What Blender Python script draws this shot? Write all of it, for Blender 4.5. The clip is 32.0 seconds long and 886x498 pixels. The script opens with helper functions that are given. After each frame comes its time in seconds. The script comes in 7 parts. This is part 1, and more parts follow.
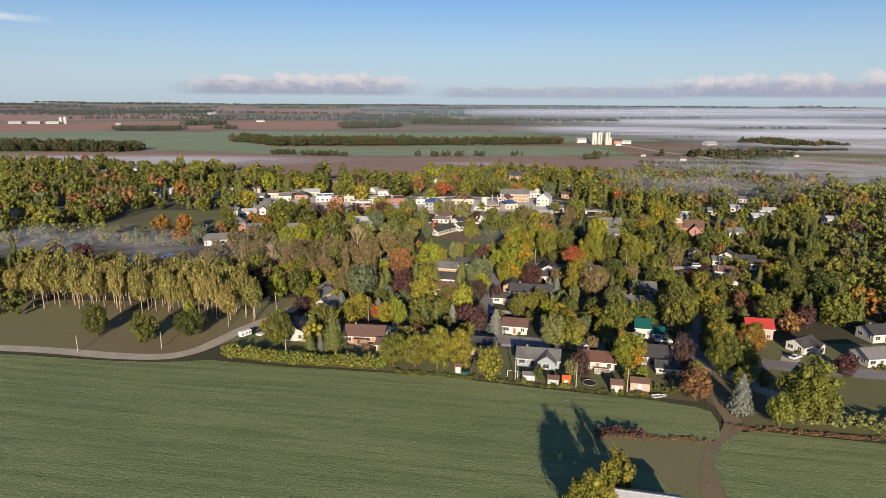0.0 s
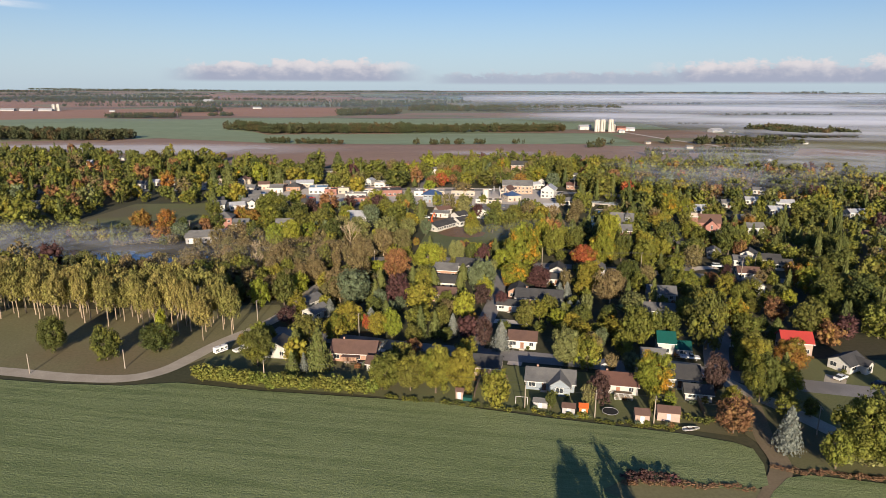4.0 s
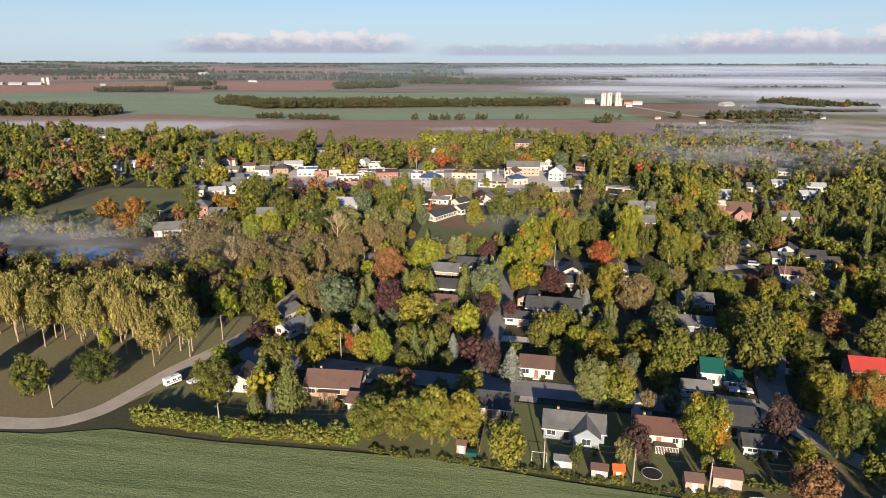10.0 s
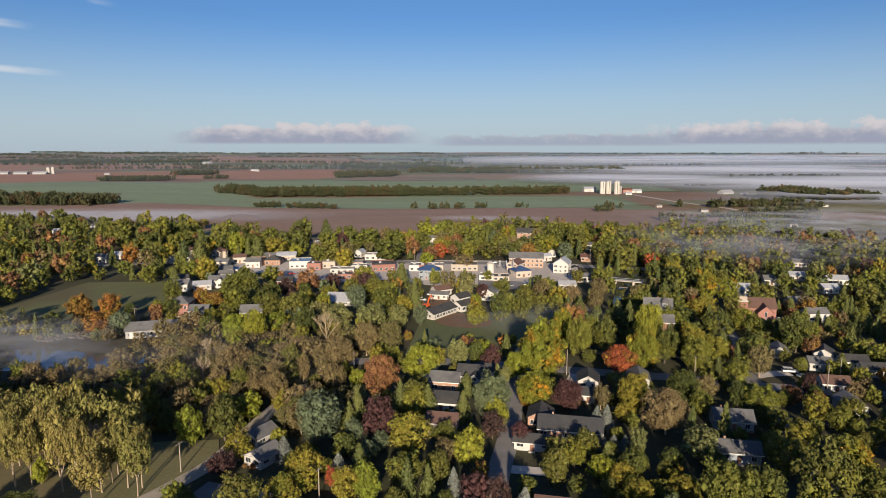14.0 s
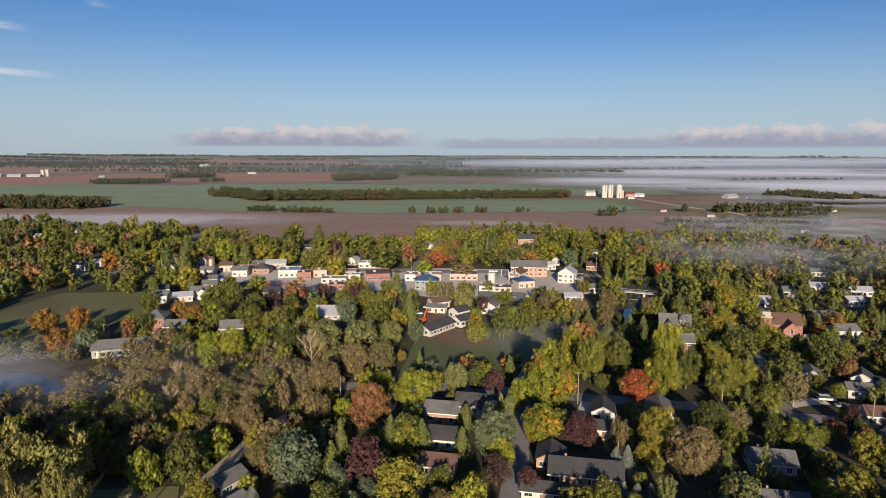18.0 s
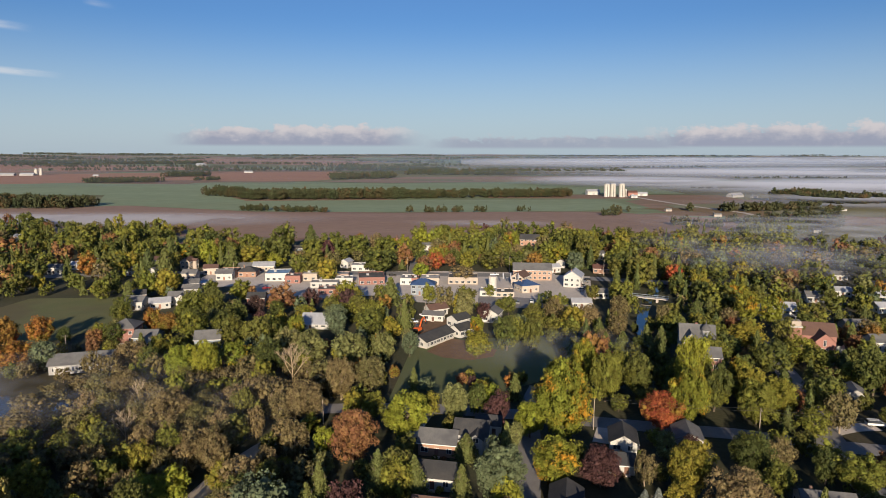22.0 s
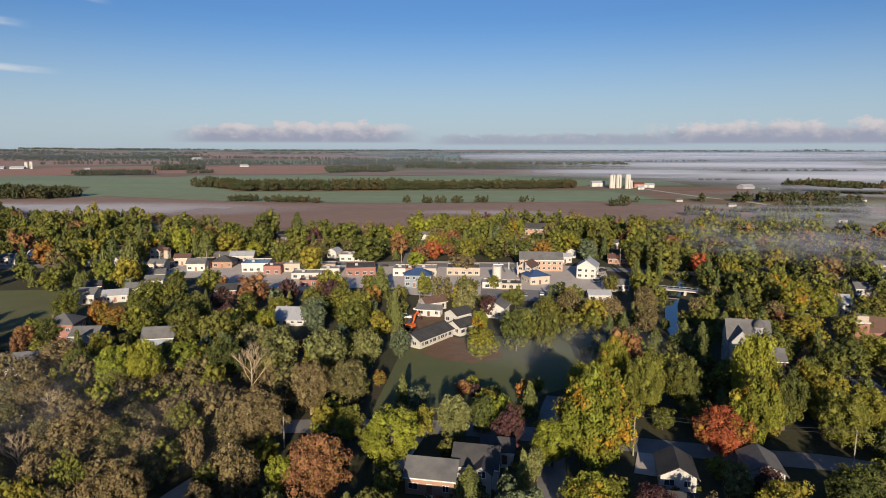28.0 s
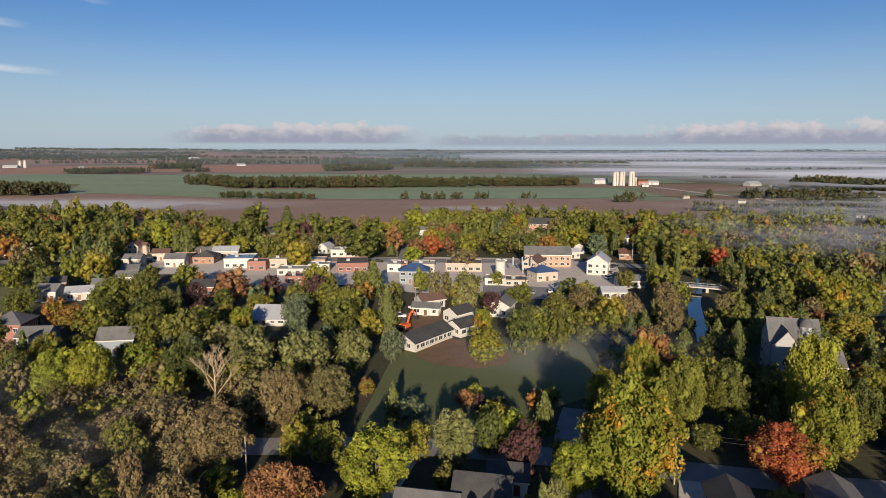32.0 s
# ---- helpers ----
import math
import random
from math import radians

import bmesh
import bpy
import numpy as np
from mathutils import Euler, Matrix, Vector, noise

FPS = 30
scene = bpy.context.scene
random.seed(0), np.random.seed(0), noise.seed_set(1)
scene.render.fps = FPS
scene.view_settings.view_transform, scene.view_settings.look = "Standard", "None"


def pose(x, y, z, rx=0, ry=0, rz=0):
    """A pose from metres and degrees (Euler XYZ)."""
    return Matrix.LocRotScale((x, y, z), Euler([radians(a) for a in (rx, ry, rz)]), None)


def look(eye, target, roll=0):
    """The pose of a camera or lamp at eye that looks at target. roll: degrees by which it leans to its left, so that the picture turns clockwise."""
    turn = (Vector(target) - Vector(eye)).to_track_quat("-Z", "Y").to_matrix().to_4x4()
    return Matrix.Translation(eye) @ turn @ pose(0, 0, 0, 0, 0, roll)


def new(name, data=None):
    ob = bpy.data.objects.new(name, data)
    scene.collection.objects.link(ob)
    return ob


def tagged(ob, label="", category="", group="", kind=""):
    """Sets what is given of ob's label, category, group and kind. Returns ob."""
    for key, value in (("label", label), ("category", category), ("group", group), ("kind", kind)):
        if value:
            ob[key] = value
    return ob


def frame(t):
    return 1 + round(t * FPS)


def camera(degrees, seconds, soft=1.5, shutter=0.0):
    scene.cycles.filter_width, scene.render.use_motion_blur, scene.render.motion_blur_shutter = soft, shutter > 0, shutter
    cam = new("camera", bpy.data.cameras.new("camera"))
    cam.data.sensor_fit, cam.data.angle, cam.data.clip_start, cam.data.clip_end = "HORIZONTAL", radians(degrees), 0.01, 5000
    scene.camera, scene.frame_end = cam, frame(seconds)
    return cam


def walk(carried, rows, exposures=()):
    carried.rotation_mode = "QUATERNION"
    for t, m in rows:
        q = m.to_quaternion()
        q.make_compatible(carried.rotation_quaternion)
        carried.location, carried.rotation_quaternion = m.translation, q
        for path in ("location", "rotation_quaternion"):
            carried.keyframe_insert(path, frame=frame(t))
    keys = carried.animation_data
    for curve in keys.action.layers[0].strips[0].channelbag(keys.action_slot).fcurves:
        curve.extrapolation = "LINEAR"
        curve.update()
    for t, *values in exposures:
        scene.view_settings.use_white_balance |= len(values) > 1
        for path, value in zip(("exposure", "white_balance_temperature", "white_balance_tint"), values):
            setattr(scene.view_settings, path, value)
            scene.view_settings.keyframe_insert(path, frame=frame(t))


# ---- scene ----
cam = camera(69.5, 32.0, soft=0.75)
PATH = [
    (0, (-1.129, -0.36, 75.17), (-1.14, 1.588, 74.718), 0.3),
    (0.5, (-1.153, 2.666, 75.15), (-1.164, 4.613, 74.693), 0.2),
    (1, (-1.184, 5.672, 75.137), (-1.195, 7.617, 74.675), 0.2),
    (1.5, (-1.247, 8.631, 75.12), (-1.257, 10.576, 74.654), 0.2),
    (2, (-1.263, 11.591, 75.114), (-1.272, 13.535, 74.643), 0.2),
    (2.5, (-1.231, 14.543, 75.112), (-1.241, 16.485, 74.636), 0.2),
    (3, (-1.186, 17.459, 75.114), (-1.197, 19.4, 74.632), 0.2),
    (3.5, (-1.157, 20.356, 75.13), (-1.167, 22.296, 74.643), 0.2),
    (5.5, (-0.932, 31.768, 75.285), (-0.941, 33.701, 74.776), 0.2),
    (6, (-0.833, 34.611, 75.294), (-0.843, 36.543, 74.778), 0.2),
    (6.5, (-0.803, 37.537, 75.287), (-0.813, 39.467, 74.765), 0.2),
    (7, (-0.786, 40.457, 75.278), (-0.796, 42.385, 74.75), 0.1),
    (7.5, (-0.761, 43.376, 75.271), (-0.771, 45.303, 74.735), 0.2),
    (8, (-0.749, 46.275, 75.249), (-0.76, 48.2, 74.708), 0.1),
    (8.5, (-0.766, 49.182, 75.227), (-0.777, 51.106, 74.679), 0.2),
    (9, (-0.783, 52.093, 75.217), (-0.793, 54.014, 74.662), 0.1),
    (9.5, (-0.74, 54.951, 75.23), (-0.75, 56.87, 74.666), 0.1),
    (10, (-0.689, 57.742, 75.233), (-0.7, 59.658, 74.663), 0.1),
    (10.5, (-0.628, 60.52, 75.246), (-0.639, 62.434, 74.667), 0.1),
    (11, (-0.553, 63.351, 75.274), (-0.565, 65.271, 74.713), 0.1),
    (11.5, (-0.52, 66.244, 75.277), (-0.532, 68.177, 74.764), 0.0),
    (12, (-0.518, 69.107, 75.253), (-0.529, 71.051, 74.784), -0.0),
    (12.5, (-0.623, 72.072, 75.248), (-0.633, 74.025, 74.821), 0.0),
    (13, (-0.706, 75.068, 75.261), (-0.717, 77.03, 74.874), 0.1),
    (13.5, (-0.621, 77.982, 75.243), (-0.632, 79.951, 74.895), 0.0),
    (14, (-0.477, 80.809, 75.224), (-0.488, 82.785, 74.914), 0.0),
    (14.5, (-0.36, 83.569, 75.19), (-0.37, 85.547, 74.896), 0.0),
    (16.5, (-0.097, 94.517, 74.816), (-0.106, 96.495, 74.518), 0.1),
    (17, (-0.048, 97.431, 74.816), (-0.056, 99.408, 74.517), 0.1),
    (17.5, (0.008, 100.421, 74.849), (-0.001, 102.398, 74.549), 0.2),
    (18, (0.044, 103.41, 74.874), (0.036, 105.388, 74.573), 0.1),
    (18.5, (0.067, 106.347, 74.861), (0.059, 108.324, 74.558), 0.2),
    (19, (0.156, 109.281, 74.824), (0.148, 111.258, 74.522), 0.1),
    (19.5, (0.209, 112.301, 74.683), (0.201, 114.278, 74.381), 0.1),
    (20, (0.283, 115.312, 74.481), (0.276, 117.289, 74.178), 0.1),
    (20.5, (0.36, 118.281, 74.195), (0.354, 120.257, 73.89), 0.1),
    (21, (0.435, 121.227, 73.812), (0.429, 123.204, 73.508), 0.2),
    (21.5, (0.509, 124.159, 73.312), (0.504, 126.136, 73.009), 0.1),
    (22, (0.563, 127.104, 72.704), (0.558, 129.081, 72.401), 0.1),
    (22.5, (0.586, 130.062, 72.019), (0.582, 132.039, 71.714), 0.1),
    (23, (0.617, 133.006, 71.249), (0.613, 134.983, 70.943), 0.1),
    (23.5, (0.713, 135.984, 70.413), (0.709, 137.961, 70.108), 0.1),
    (24, (0.814, 139.041, 69.563), (0.81, 141.018, 69.257), 0.1),
    (24.5, (0.903, 142.148, 68.738), (0.898, 144.124, 68.429), 0.0),
    (25, (0.975, 145.297, 67.984), (0.97, 147.273, 67.673), 0.0),
    (25.5, (1.015, 148.493, 67.3), (1.011, 150.469, 66.987), 0.0),
    (27.5, (1.275, 161.474, 62.573), (1.271, 163.449, 62.261), 0.1),
    (28, (1.338, 164.667, 61.979), (1.334, 166.642, 61.666), 0.1),
    (30, (1.605, 177.06, 58.348), (1.602, 179.035, 58.034), 0.1),
    (32, (1.602, 188.128, 55.004), (1.6, 190.104, 54.694), 0.1),
]
walk(cam, [(t, look(eye, target, roll)) for t, eye, target, roll in PATH],
     exposures=[(0, 0.85), (3.5, 0.9), (6, 0.95), (9, 1.05), (10.7, 1.07), (12, 0.97), (13, 0.75), (14, 0.68), (16, 0.64), (25, 0.64), (32, 0.64)])

# ---- world and sun ----
SUN_EL, SUN_AZ = radians(15), radians(0)      # low morning sun, straight behind the flight
world = bpy.data.worlds.new("sky")
scene.world = world
world.use_nodes = True


class Nodes:
    """Short hand for building node trees."""

    def __init__(self, tree):
        self.t = tree
        tree.nodes.clear()

    def n(self, kind, **sockets):
        node = self.t.nodes.new(kind)
        for key, value in sockets.items():
            self.put(node.inputs[key.replace("_", " ")], value)
        return node

    def put(self, socket, value):
        if isinstance(value, bpy.types.NodeSocket):
            self.t.links.new(value, socket)
        else:
            socket.default_value = value

    def math(self, op, a, b=0.0, c=0.0):
        node = self.t.nodes.new("ShaderNodeMath")
        node.operation = op
        for i, v in enumerate((a, b, c)):
            self.put(node.inputs[i], v)
        return node.outputs[0]

    def range(self, v, a, b, c=0.0, d=1.0, smooth=True):
        node = self.t.nodes.new("ShaderNodeMapRange")
        node.interpolation_type = "SMOOTHSTEP" if smooth else "LINEAR"
        for i, x in enumerate((v, a, b, c, d)):
            self.put(node.inputs[i], x)
        return node.outputs[0]

    def mix(self, f, a, b, mode="MIX"):
        node = self.t.nodes.new("ShaderNodeMix")
        node.data_type, node.blend_type = "RGBA", mode
        self.put(node.inputs[0], f)
        self.put(node.inputs[6], a if isinstance(a, bpy.types.NodeSocket) else (*a[:3], 1))
        self.put(node.inputs[7], b if isinstance(b, bpy.types.NodeSocket) else (*b[:3], 1))
        return node.outputs[2]

    def noise(self, vec, scale, detail=3.0, rough=0.55):
        node = self.n("ShaderNodeTexNoise", Scale=scale, Detail=detail, Roughness=rough)
        if vec is not None:
            self.put(node.inputs["Vector"], vec)
        return node.outputs["Fac"]

    def scaled(self, vec, s):
        node = self.t.nodes.new("ShaderNodeMapping")
        self.put(node.inputs["Vector"], vec)
        node.inputs["Scale"].default_value = s
        return node.outputs["Vector"]


def make_sky():
    k = Nodes(world.node_tree)
    sky = k.n("ShaderNodeTexSky")
    sky.sky_type, sky.sun_disc = "NISHITA", False
    sky.sun_elevation, sky.sun_rotation = SUN_EL, radians(180) + SUN_AZ
    sky.air_density, sky.dust_density, sky.ozone_density = 1.0, 0.8, 3.6
    co = k.n("ShaderNodeTexCoord").outputs["Generated"]
    sep = k.n("ShaderNodeSeparateXYZ", Vector=co)
    x, y, z = sep.outputs
    az = k.math("ARCTAN2", x, y)
    el = k.math("ARCTAN2", z, k.math("SQRT", k.math("ADD", k.math("MULTIPLY", x, x), k.math("MULTIPLY", y, y))))
    flat = k.n("ShaderNodeCombineXYZ", X=az, Y=el, Z=0.0).outputs[0]
    # cumulus bank low over the horizon: ragged tops, flat bases
    big = k.noise(k.scaled(flat, (7, 20, 1)), 1.0, 2.0)
    puff = k.noise(k.scaled(flat, (34, 52, 1)), 1.0, 6.0, 0.62)
    lump = k.math("ADD", k.math("MULTIPLY", big, 0.6), k.math("MULTIPLY", puff, 0.75))

    def bank(a0, a1, base, top, lo):
        side = k.math("MULTIPLY", k.range(az, a0 - 0.05, a0 + 0.03), k.range(az, a1 + 0.05, a1 - 0.05))
        foot = k.range(el, base - 0.003, base + 0.003)
        head = k.range(el, base, top, 0.0, 0.75, False)
        dens = k.math("SUBTRACT", lump, k.math("ADD", head, lo))
        return k.math("MULTIPLY", k.math("MULTIPLY", side, foot), k.range(dens, 0.0, 0.13))

    one = bank(-0.37, -0.06, 0.008, 0.058, 0.24)
    two = bank(0.33, 0.80, 0.007, 0.062, 0.26)
    three = bank(0.0, 0.36, 0.005, 0.040, 0.27)
    cover = k.math("MAXIMUM", k.math("MAXIMUM", one, two), k.math("MULTIPLY", three, 0.75))
    shade = k.math("ADD", k.range(el, 0.008, 0.040), k.math("MULTIPLY", k.math("SUBTRACT", puff, 0.5), 1.9))
    cloud = k.mix(k.range(shade, 0.0, 1.1), (4.1, 4.4, 5.6), (8.0, 7.5, 7.7))
    # two wisps of high ice cloud
    wisp = k.noise(k.scaled(flat, (9, 60, 1)), 1.0, 5.0, 0.6)

    def streak(a0, a1, e, tilt, half):
        d = k.math("ABSOLUTE", k.math("SUBTRACT", k.math("SUBTRACT", el, e), k.math("MULTIPLY", k.math("SUBTRACT", az, a0), tilt)))
        body = k.math("MULTIPLY", k.range(d, half, half * 0.2), k.range(az, a1, a1 - 0.06))
        return k.math("MULTIPLY", body, k.range(wisp, 0.36, 0.62, 0.25, 1.0))

    thin = k.math("ADD", streak(-0.62, -0.52, 0.101, -0.04, 0.006), k.math("ADD", streak(-0.62, -0.55, 0.157, -0.06, 0.007), k.math("MULTIPLY", streak(-0.52, -0.455, 0.196, -0.12, 0.006), k.range(az, -0.50, -0.48))))
    col = k.mix(1.0, sky.outputs[0], (0.74, 0.98, 1.32), "MULTIPLY")
    veil = k.range(el, 0.20, 0.0, 0.0, 0.66)
    col = k.mix(veil, col, (7.0, 8.2, 9.3))
    col = k.mix(k.math("MULTIPLY", cover, 0.95), col, cloud)
    col = k.mix(k.math("MULTIPLY", thin, 0.6), col, (9.0, 9.2, 9.6))
    bg = k.n("ShaderNodeBackground", Color=col, Strength=0.05)
    out = k.n("ShaderNodeOutputWorld")
    k.put(out.inputs[0], bg.outputs[0])


make_sky()
sun = new("sun", bpy.data.lights.new("sun", "SUN"))
sun.data.energy, sun.data.angle, sun.data.color = 5.0, radians(0.6), (1.0, 0.83, 0.62)
sun.matrix_world = look((math.sin(SUN_AZ) * -900, -900, 900 * math.tan(SUN_EL)), (0, 0, 0))

# ---- materials ----
MATS = {}


def surface(name, a, b, scale=0.5, rough=0.85, bump=0.3, fine=8.0, metal=0.0, c=None, stretch=(1, 1, 1), vary=0.12, dist=0.05):
    """Two-scale mottled surface at real-world size; c: a third tone in large stains."""
    if name in MATS:
        return MATS[name]
    m = MATS[name] = bpy.data.materials.new(name)
    m.use_nodes = True
    k = Nodes(m.node_tree)
    pos = k.scaled(k.n("ShaderNodeNewGeometry").outputs["Position"], stretch)
    n1, n2 = k.noise(pos, scale, 4.0), k.noise(pos, scale * fine, 3.0, 0.6)
    col = k.mix(k.range(n1, 0.3, 0.7), a, b)
    if c:
        col = k.mix(k.range(k.noise(pos, scale * 0.23, 3.0), 0.48, 0.66), col, c)
    col = k.mix(k.range(n2, 0.25, 0.75, 0.0, 0.55), col, tuple(v * 0.62 for v in a))
    if vary:
        rnd = k.n("ShaderNodeObjectInfo").outputs["Random"]
        hsv = k.n("ShaderNodeHueSaturation", Color=col, Value=k.range(rnd, 0, 1, 1 - vary, 1 + vary, False))
        col = hsv.outputs[0]
    p = k.n("ShaderNodeBsdfPrincipled", Base_Color=col, Roughness=k.range(n2, 0, 1, max(rough - 0.1, 0.02), min(rough + 0.1, 1)), Metallic=metal)
    p.inputs["Specular IOR Level"].default_value = 0.3
    if bump:
        k.put(p.inputs["Normal"], k.n("ShaderNodeBump", Height=n2, Strength=bump, Distance=dist).outputs[0])
    k.put(k.n("ShaderNodeOutputMaterial").inputs[0], p.outputs[0])
    return m


def leafy(name, tones, spread=0.25, patch=None, glow=0.08):
    """Foliage: one tone a tree, small changes a leaf cluster, patches of turned leaves."""
    tones = [(q[0] * 1.0, q[1] * 0.95, q[2] * 1.15) for q in tones]
    m = MATS[name] = bpy.data.materials.new(name)
    m.use_nodes = True
    k = Nodes(m.node_tree)
    tint = k.n("ShaderNodeAttribute")
    tint.attribute_name = "tint"
    clump = k.n("ShaderNodeAttribute")
    clump.attribute_name = "clump"
    info = k.n("ShaderNodeObjectInfo")
    pick = k.math("FRACT", k.math("ADD", info.outputs["Random"], tint.outputs["Fac"]))
    geo = k.n("ShaderNodeNewGeometry")
    isl = geo.outputs["Random Per Island"]
    ramp = k.n("ShaderNodeValToRGB", Fac=pick)
    el = ramp.color_ramp.elements
    while len(el) < len(tones):
        el.new(0.5)
    for i, c in enumerate(tones):
        el[i].position, el[i].color = i / (len(tones) - 1), (*c, 1)
    col = ramp.outputs[0]
    if patch:
        big = k.noise(geo.outputs["Position"], 0.16, 2.0)
        col = k.mix(k.range(k.math("ADD", big, k.math("MULTIPLY", k.math("SUBTRACT", isl, 0.5), 0.14)), 0.52, 0.72, 0.0, 0.8), col, patch)
    hsv = k.n("ShaderNodeHueSaturation", Color=col, Hue=k.range(isl, 0, 1, 0.485, 0.515, False), Value=k.math("MULTIPLY", k.range(isl, 0, 1, 1 - spread, 1 + spread * 1.3, False), k.range(clump.outputs["Fac"], 0, 1, 0.74, 1.24, False)))
    p = k.n("ShaderNodeBsdfPrincipled", Base_Color=hsv.outputs[0], Roughness=0.6)
    p.inputs["Specular IOR Level"].default_value = 0.08
    tr = k.n("ShaderNodeBsdfTranslucent", Color=hsv.outputs[0])
    mx = k.n("ShaderNodeMixShader", Fac=glow)
    k.put(mx.inputs[1], p.outputs[0])
    k.put(mx.inputs[2], tr.outputs[0])
    k.put(k.n("ShaderNodeOutputMaterial").inputs[0], mx.outputs[0])
    return m


GREEN = leafy("leaf_green", [(0.088, 0.104, 0.021), (0.14, 0.15, 0.025), (0.052, 0.068, 0.018), (0.122, 0.122, 0.025), (0.068, 0.086, 0.021)], patch=(0.142, 0.136, 0.023))
YELLOW = leafy("leaf_yellowing", [(0.155, 0.16, 0.024), (0.195, 0.166, 0.023), (0.125, 0.145, 0.024)], patch=(0.108, 0.125, 0.022))
LIME = leafy("leaf_lime", [(0.175, 0.20, 0.022), (0.20, 0.21, 0.024), (0.15, 0.185, 0.022)])
AMBER = leafy("leaf_amber", [(0.122, 0.155, 0.02), (0.15, 0.155, 0.02), (0.13, 0.156, 0.02)], patch=(0.34, 0.13, 0.016))
ORANGE = leafy("leaf_orange", [(0.25, 0.115, 0.026), (0.19, 0.115, 0.026), (0.23, 0.13, 0.03)], patch=(0.12, 0.115, 0.022))
RED = leafy("leaf_red", [(0.29, 0.075, 0.03), (0.25, 0.08, 0.03)], patch=(0.17, 0.13, 0.024))
RUST = leafy("leaf_rust", [(0.19, 0.098, 0.038), (0.16, 0.092, 0.04)], patch=(0.20, 0.12, 0.035))
WINE = leafy("leaf_wine", [(0.056, 0.036, 0.028), (0.072, 0.036, 0.03), (0.06, 0.042, 0.03)])
BLUEGREEN = leafy("leaf_bluegreen", [(0.09, 0.118, 0.058), (0.105, 0.132, 0.056)])
PALE = leafy("leaf_pale", [(0.155, 0.165, 0.05), (0.135, 0.152, 0.048), (0.165, 0.16, 0.055)])
OLIVE = leafy("leaf_olive", [(0.15, 0.118, 0.048), (0.125, 0.108, 0.042), (0.165, 0.13, 0.054), (0.12, 0.118, 0.04)])
POPLAR = leafy("leaf_poplar", [(0.19, 0.172, 0.045), (0.15, 0.152, 0.038), (0.21, 0.182, 0.05), (0.165, 0.15, 0.042)], spread=0.3)
SPRUCE = leafy("needle_blue", [(0.15, 0.168, 0.125), (0.125, 0.148, 0.108)], glow=0.1)
CONIFER = leafy("needle_green", [(0.085, 0.105, 0.028), (0.115, 0.13, 0.034), (0.065, 0.085, 0.026)], glow=0.1)
DRYWEED = leafy("leaf_dry", [(0.17, 0.10, 0.05), (0.20, 0.125, 0.06), (0.14, 0.10, 0.05)])
HEDGE = leafy("leaf_hedge", [(0.12, 0.14, 0.028), (0.145, 0.148, 0.028)], patch=(0.09, 0.118, 0.024), spread=0.25)
FARWOOD = leafy("leaf_far", [(0.042, 0.058, 0.024), (0.056, 0.06, 0.024), (0.046, 0.058, 0.024), (0.085, 0.062, 0.026)])
BARK = surface("bark", (0.16, 0.125, 0.095), (0.10, 0.08, 0.06), 1.5, 0.95, 0.5)
PALEBARK = surface("pale_bark", (0.34, 0.27, 0.20), (0.24, 0.19, 0.14), 1.2, 0.9, 0.4)
DEADWOOD = surface("bare_wood", (0.42, 0.33, 0.22), (0.32, 0.25, 0.165), 1.5, 0.9, 0.4)

GRASS = surface("grass", (0.165, 0.158, 0.075), (0.19, 0.172, 0.088), 0.06, 0.95, 0.6, 22, c=(0.18, 0.138, 0.08), vary=0)
# Tones darkened to carry the shade between the town trees.
SOIL = surface("shaded_ground_cover", (0.052, 0.055, 0.026), (0.072, 0.066, 0.035), 0.05, 0.95, 0.6, 18, c=(0.064, 0.052, 0.032), vary=0)
LAWN = surface("lawn", (0.125, 0.138, 0.054), (0.148, 0.146, 0.062), 0.09, 0.95, 0.5, 25, c=(0.12, 0.10, 0.054), vary=0)
MEADOW = surface("dewy_lawn", (0.105, 0.126, 0.052), (0.125, 0.138, 0.058), 0.09, 0.95, 0.5, 25, c=(0.11, 0.12, 0.056), vary=0)
DIRT = surface("bare_dirt", (0.16, 0.095, 0.055), (0.20, 0.12, 0.07), 0.25, 0.95, 0.6, 9, vary=0)
TRACKDIRT = surface("farm_track", (0.21, 0.16, 0.10), (0.17, 0.135, 0.078), 0.2, 0.95, 0.5, 10, vary=0)
GRAVEL = surface("gravel", (0.44, 0.385, 0.31), (0.36, 0.315, 0.25), 0.25, 0.9, 0.4, 20, vary=0)
ASPHALT = surface("asphalt", (0.25, 0.236, 0.23), (0.21, 0.20, 0.196), 0.3, 0.85, 0.25, 22, c=(0.165, 0.158, 0.152), vary=0)
CONCRETE = surface("concrete", (0.55, 0.49, 0.43), (0.46, 0.41, 0.365), 0.4, 0.85, 0.2, 12)
WORNROAD = surface("worn_asphalt", (0.27, 0.26, 0.245), (0.22, 0.212, 0.20), 0.3, 0.85, 0.25, 22, c=(0.19, 0.185, 0.18), vary=0)
PLOUGH = surface("ploughed_soil", (0.27, 0.18, 0.14), (0.31, 0.21, 0.165), 0.01, 0.95, 0.5, 14, c=(0.29, 0.19, 0.135), stretch=(0.5, 2.2, 1), vary=0)
PLOUGHRED = surface("ploughed_red", (0.35, 0.185, 0.12), (0.39, 0.21, 0.14), 0.008, 0.95, 0.5, 14, stretch=(0.5, 2.2, 1), vary=0)
FARGREEN = surface("far_crop", (0.21, 0.275, 0.165), (0.245, 0.305, 0.19), 0.008, 0.95, 0.3, 10, c=(0.22, 0.26, 0.15), stretch=(0.5, 2.0, 1), vary=0)
FARGRASS = surface("far_pasture", (0.20, 0.195, 0.11), (0.24, 0.22, 0.13), 0.01, 0.95, 0.3, 10, vary=0)


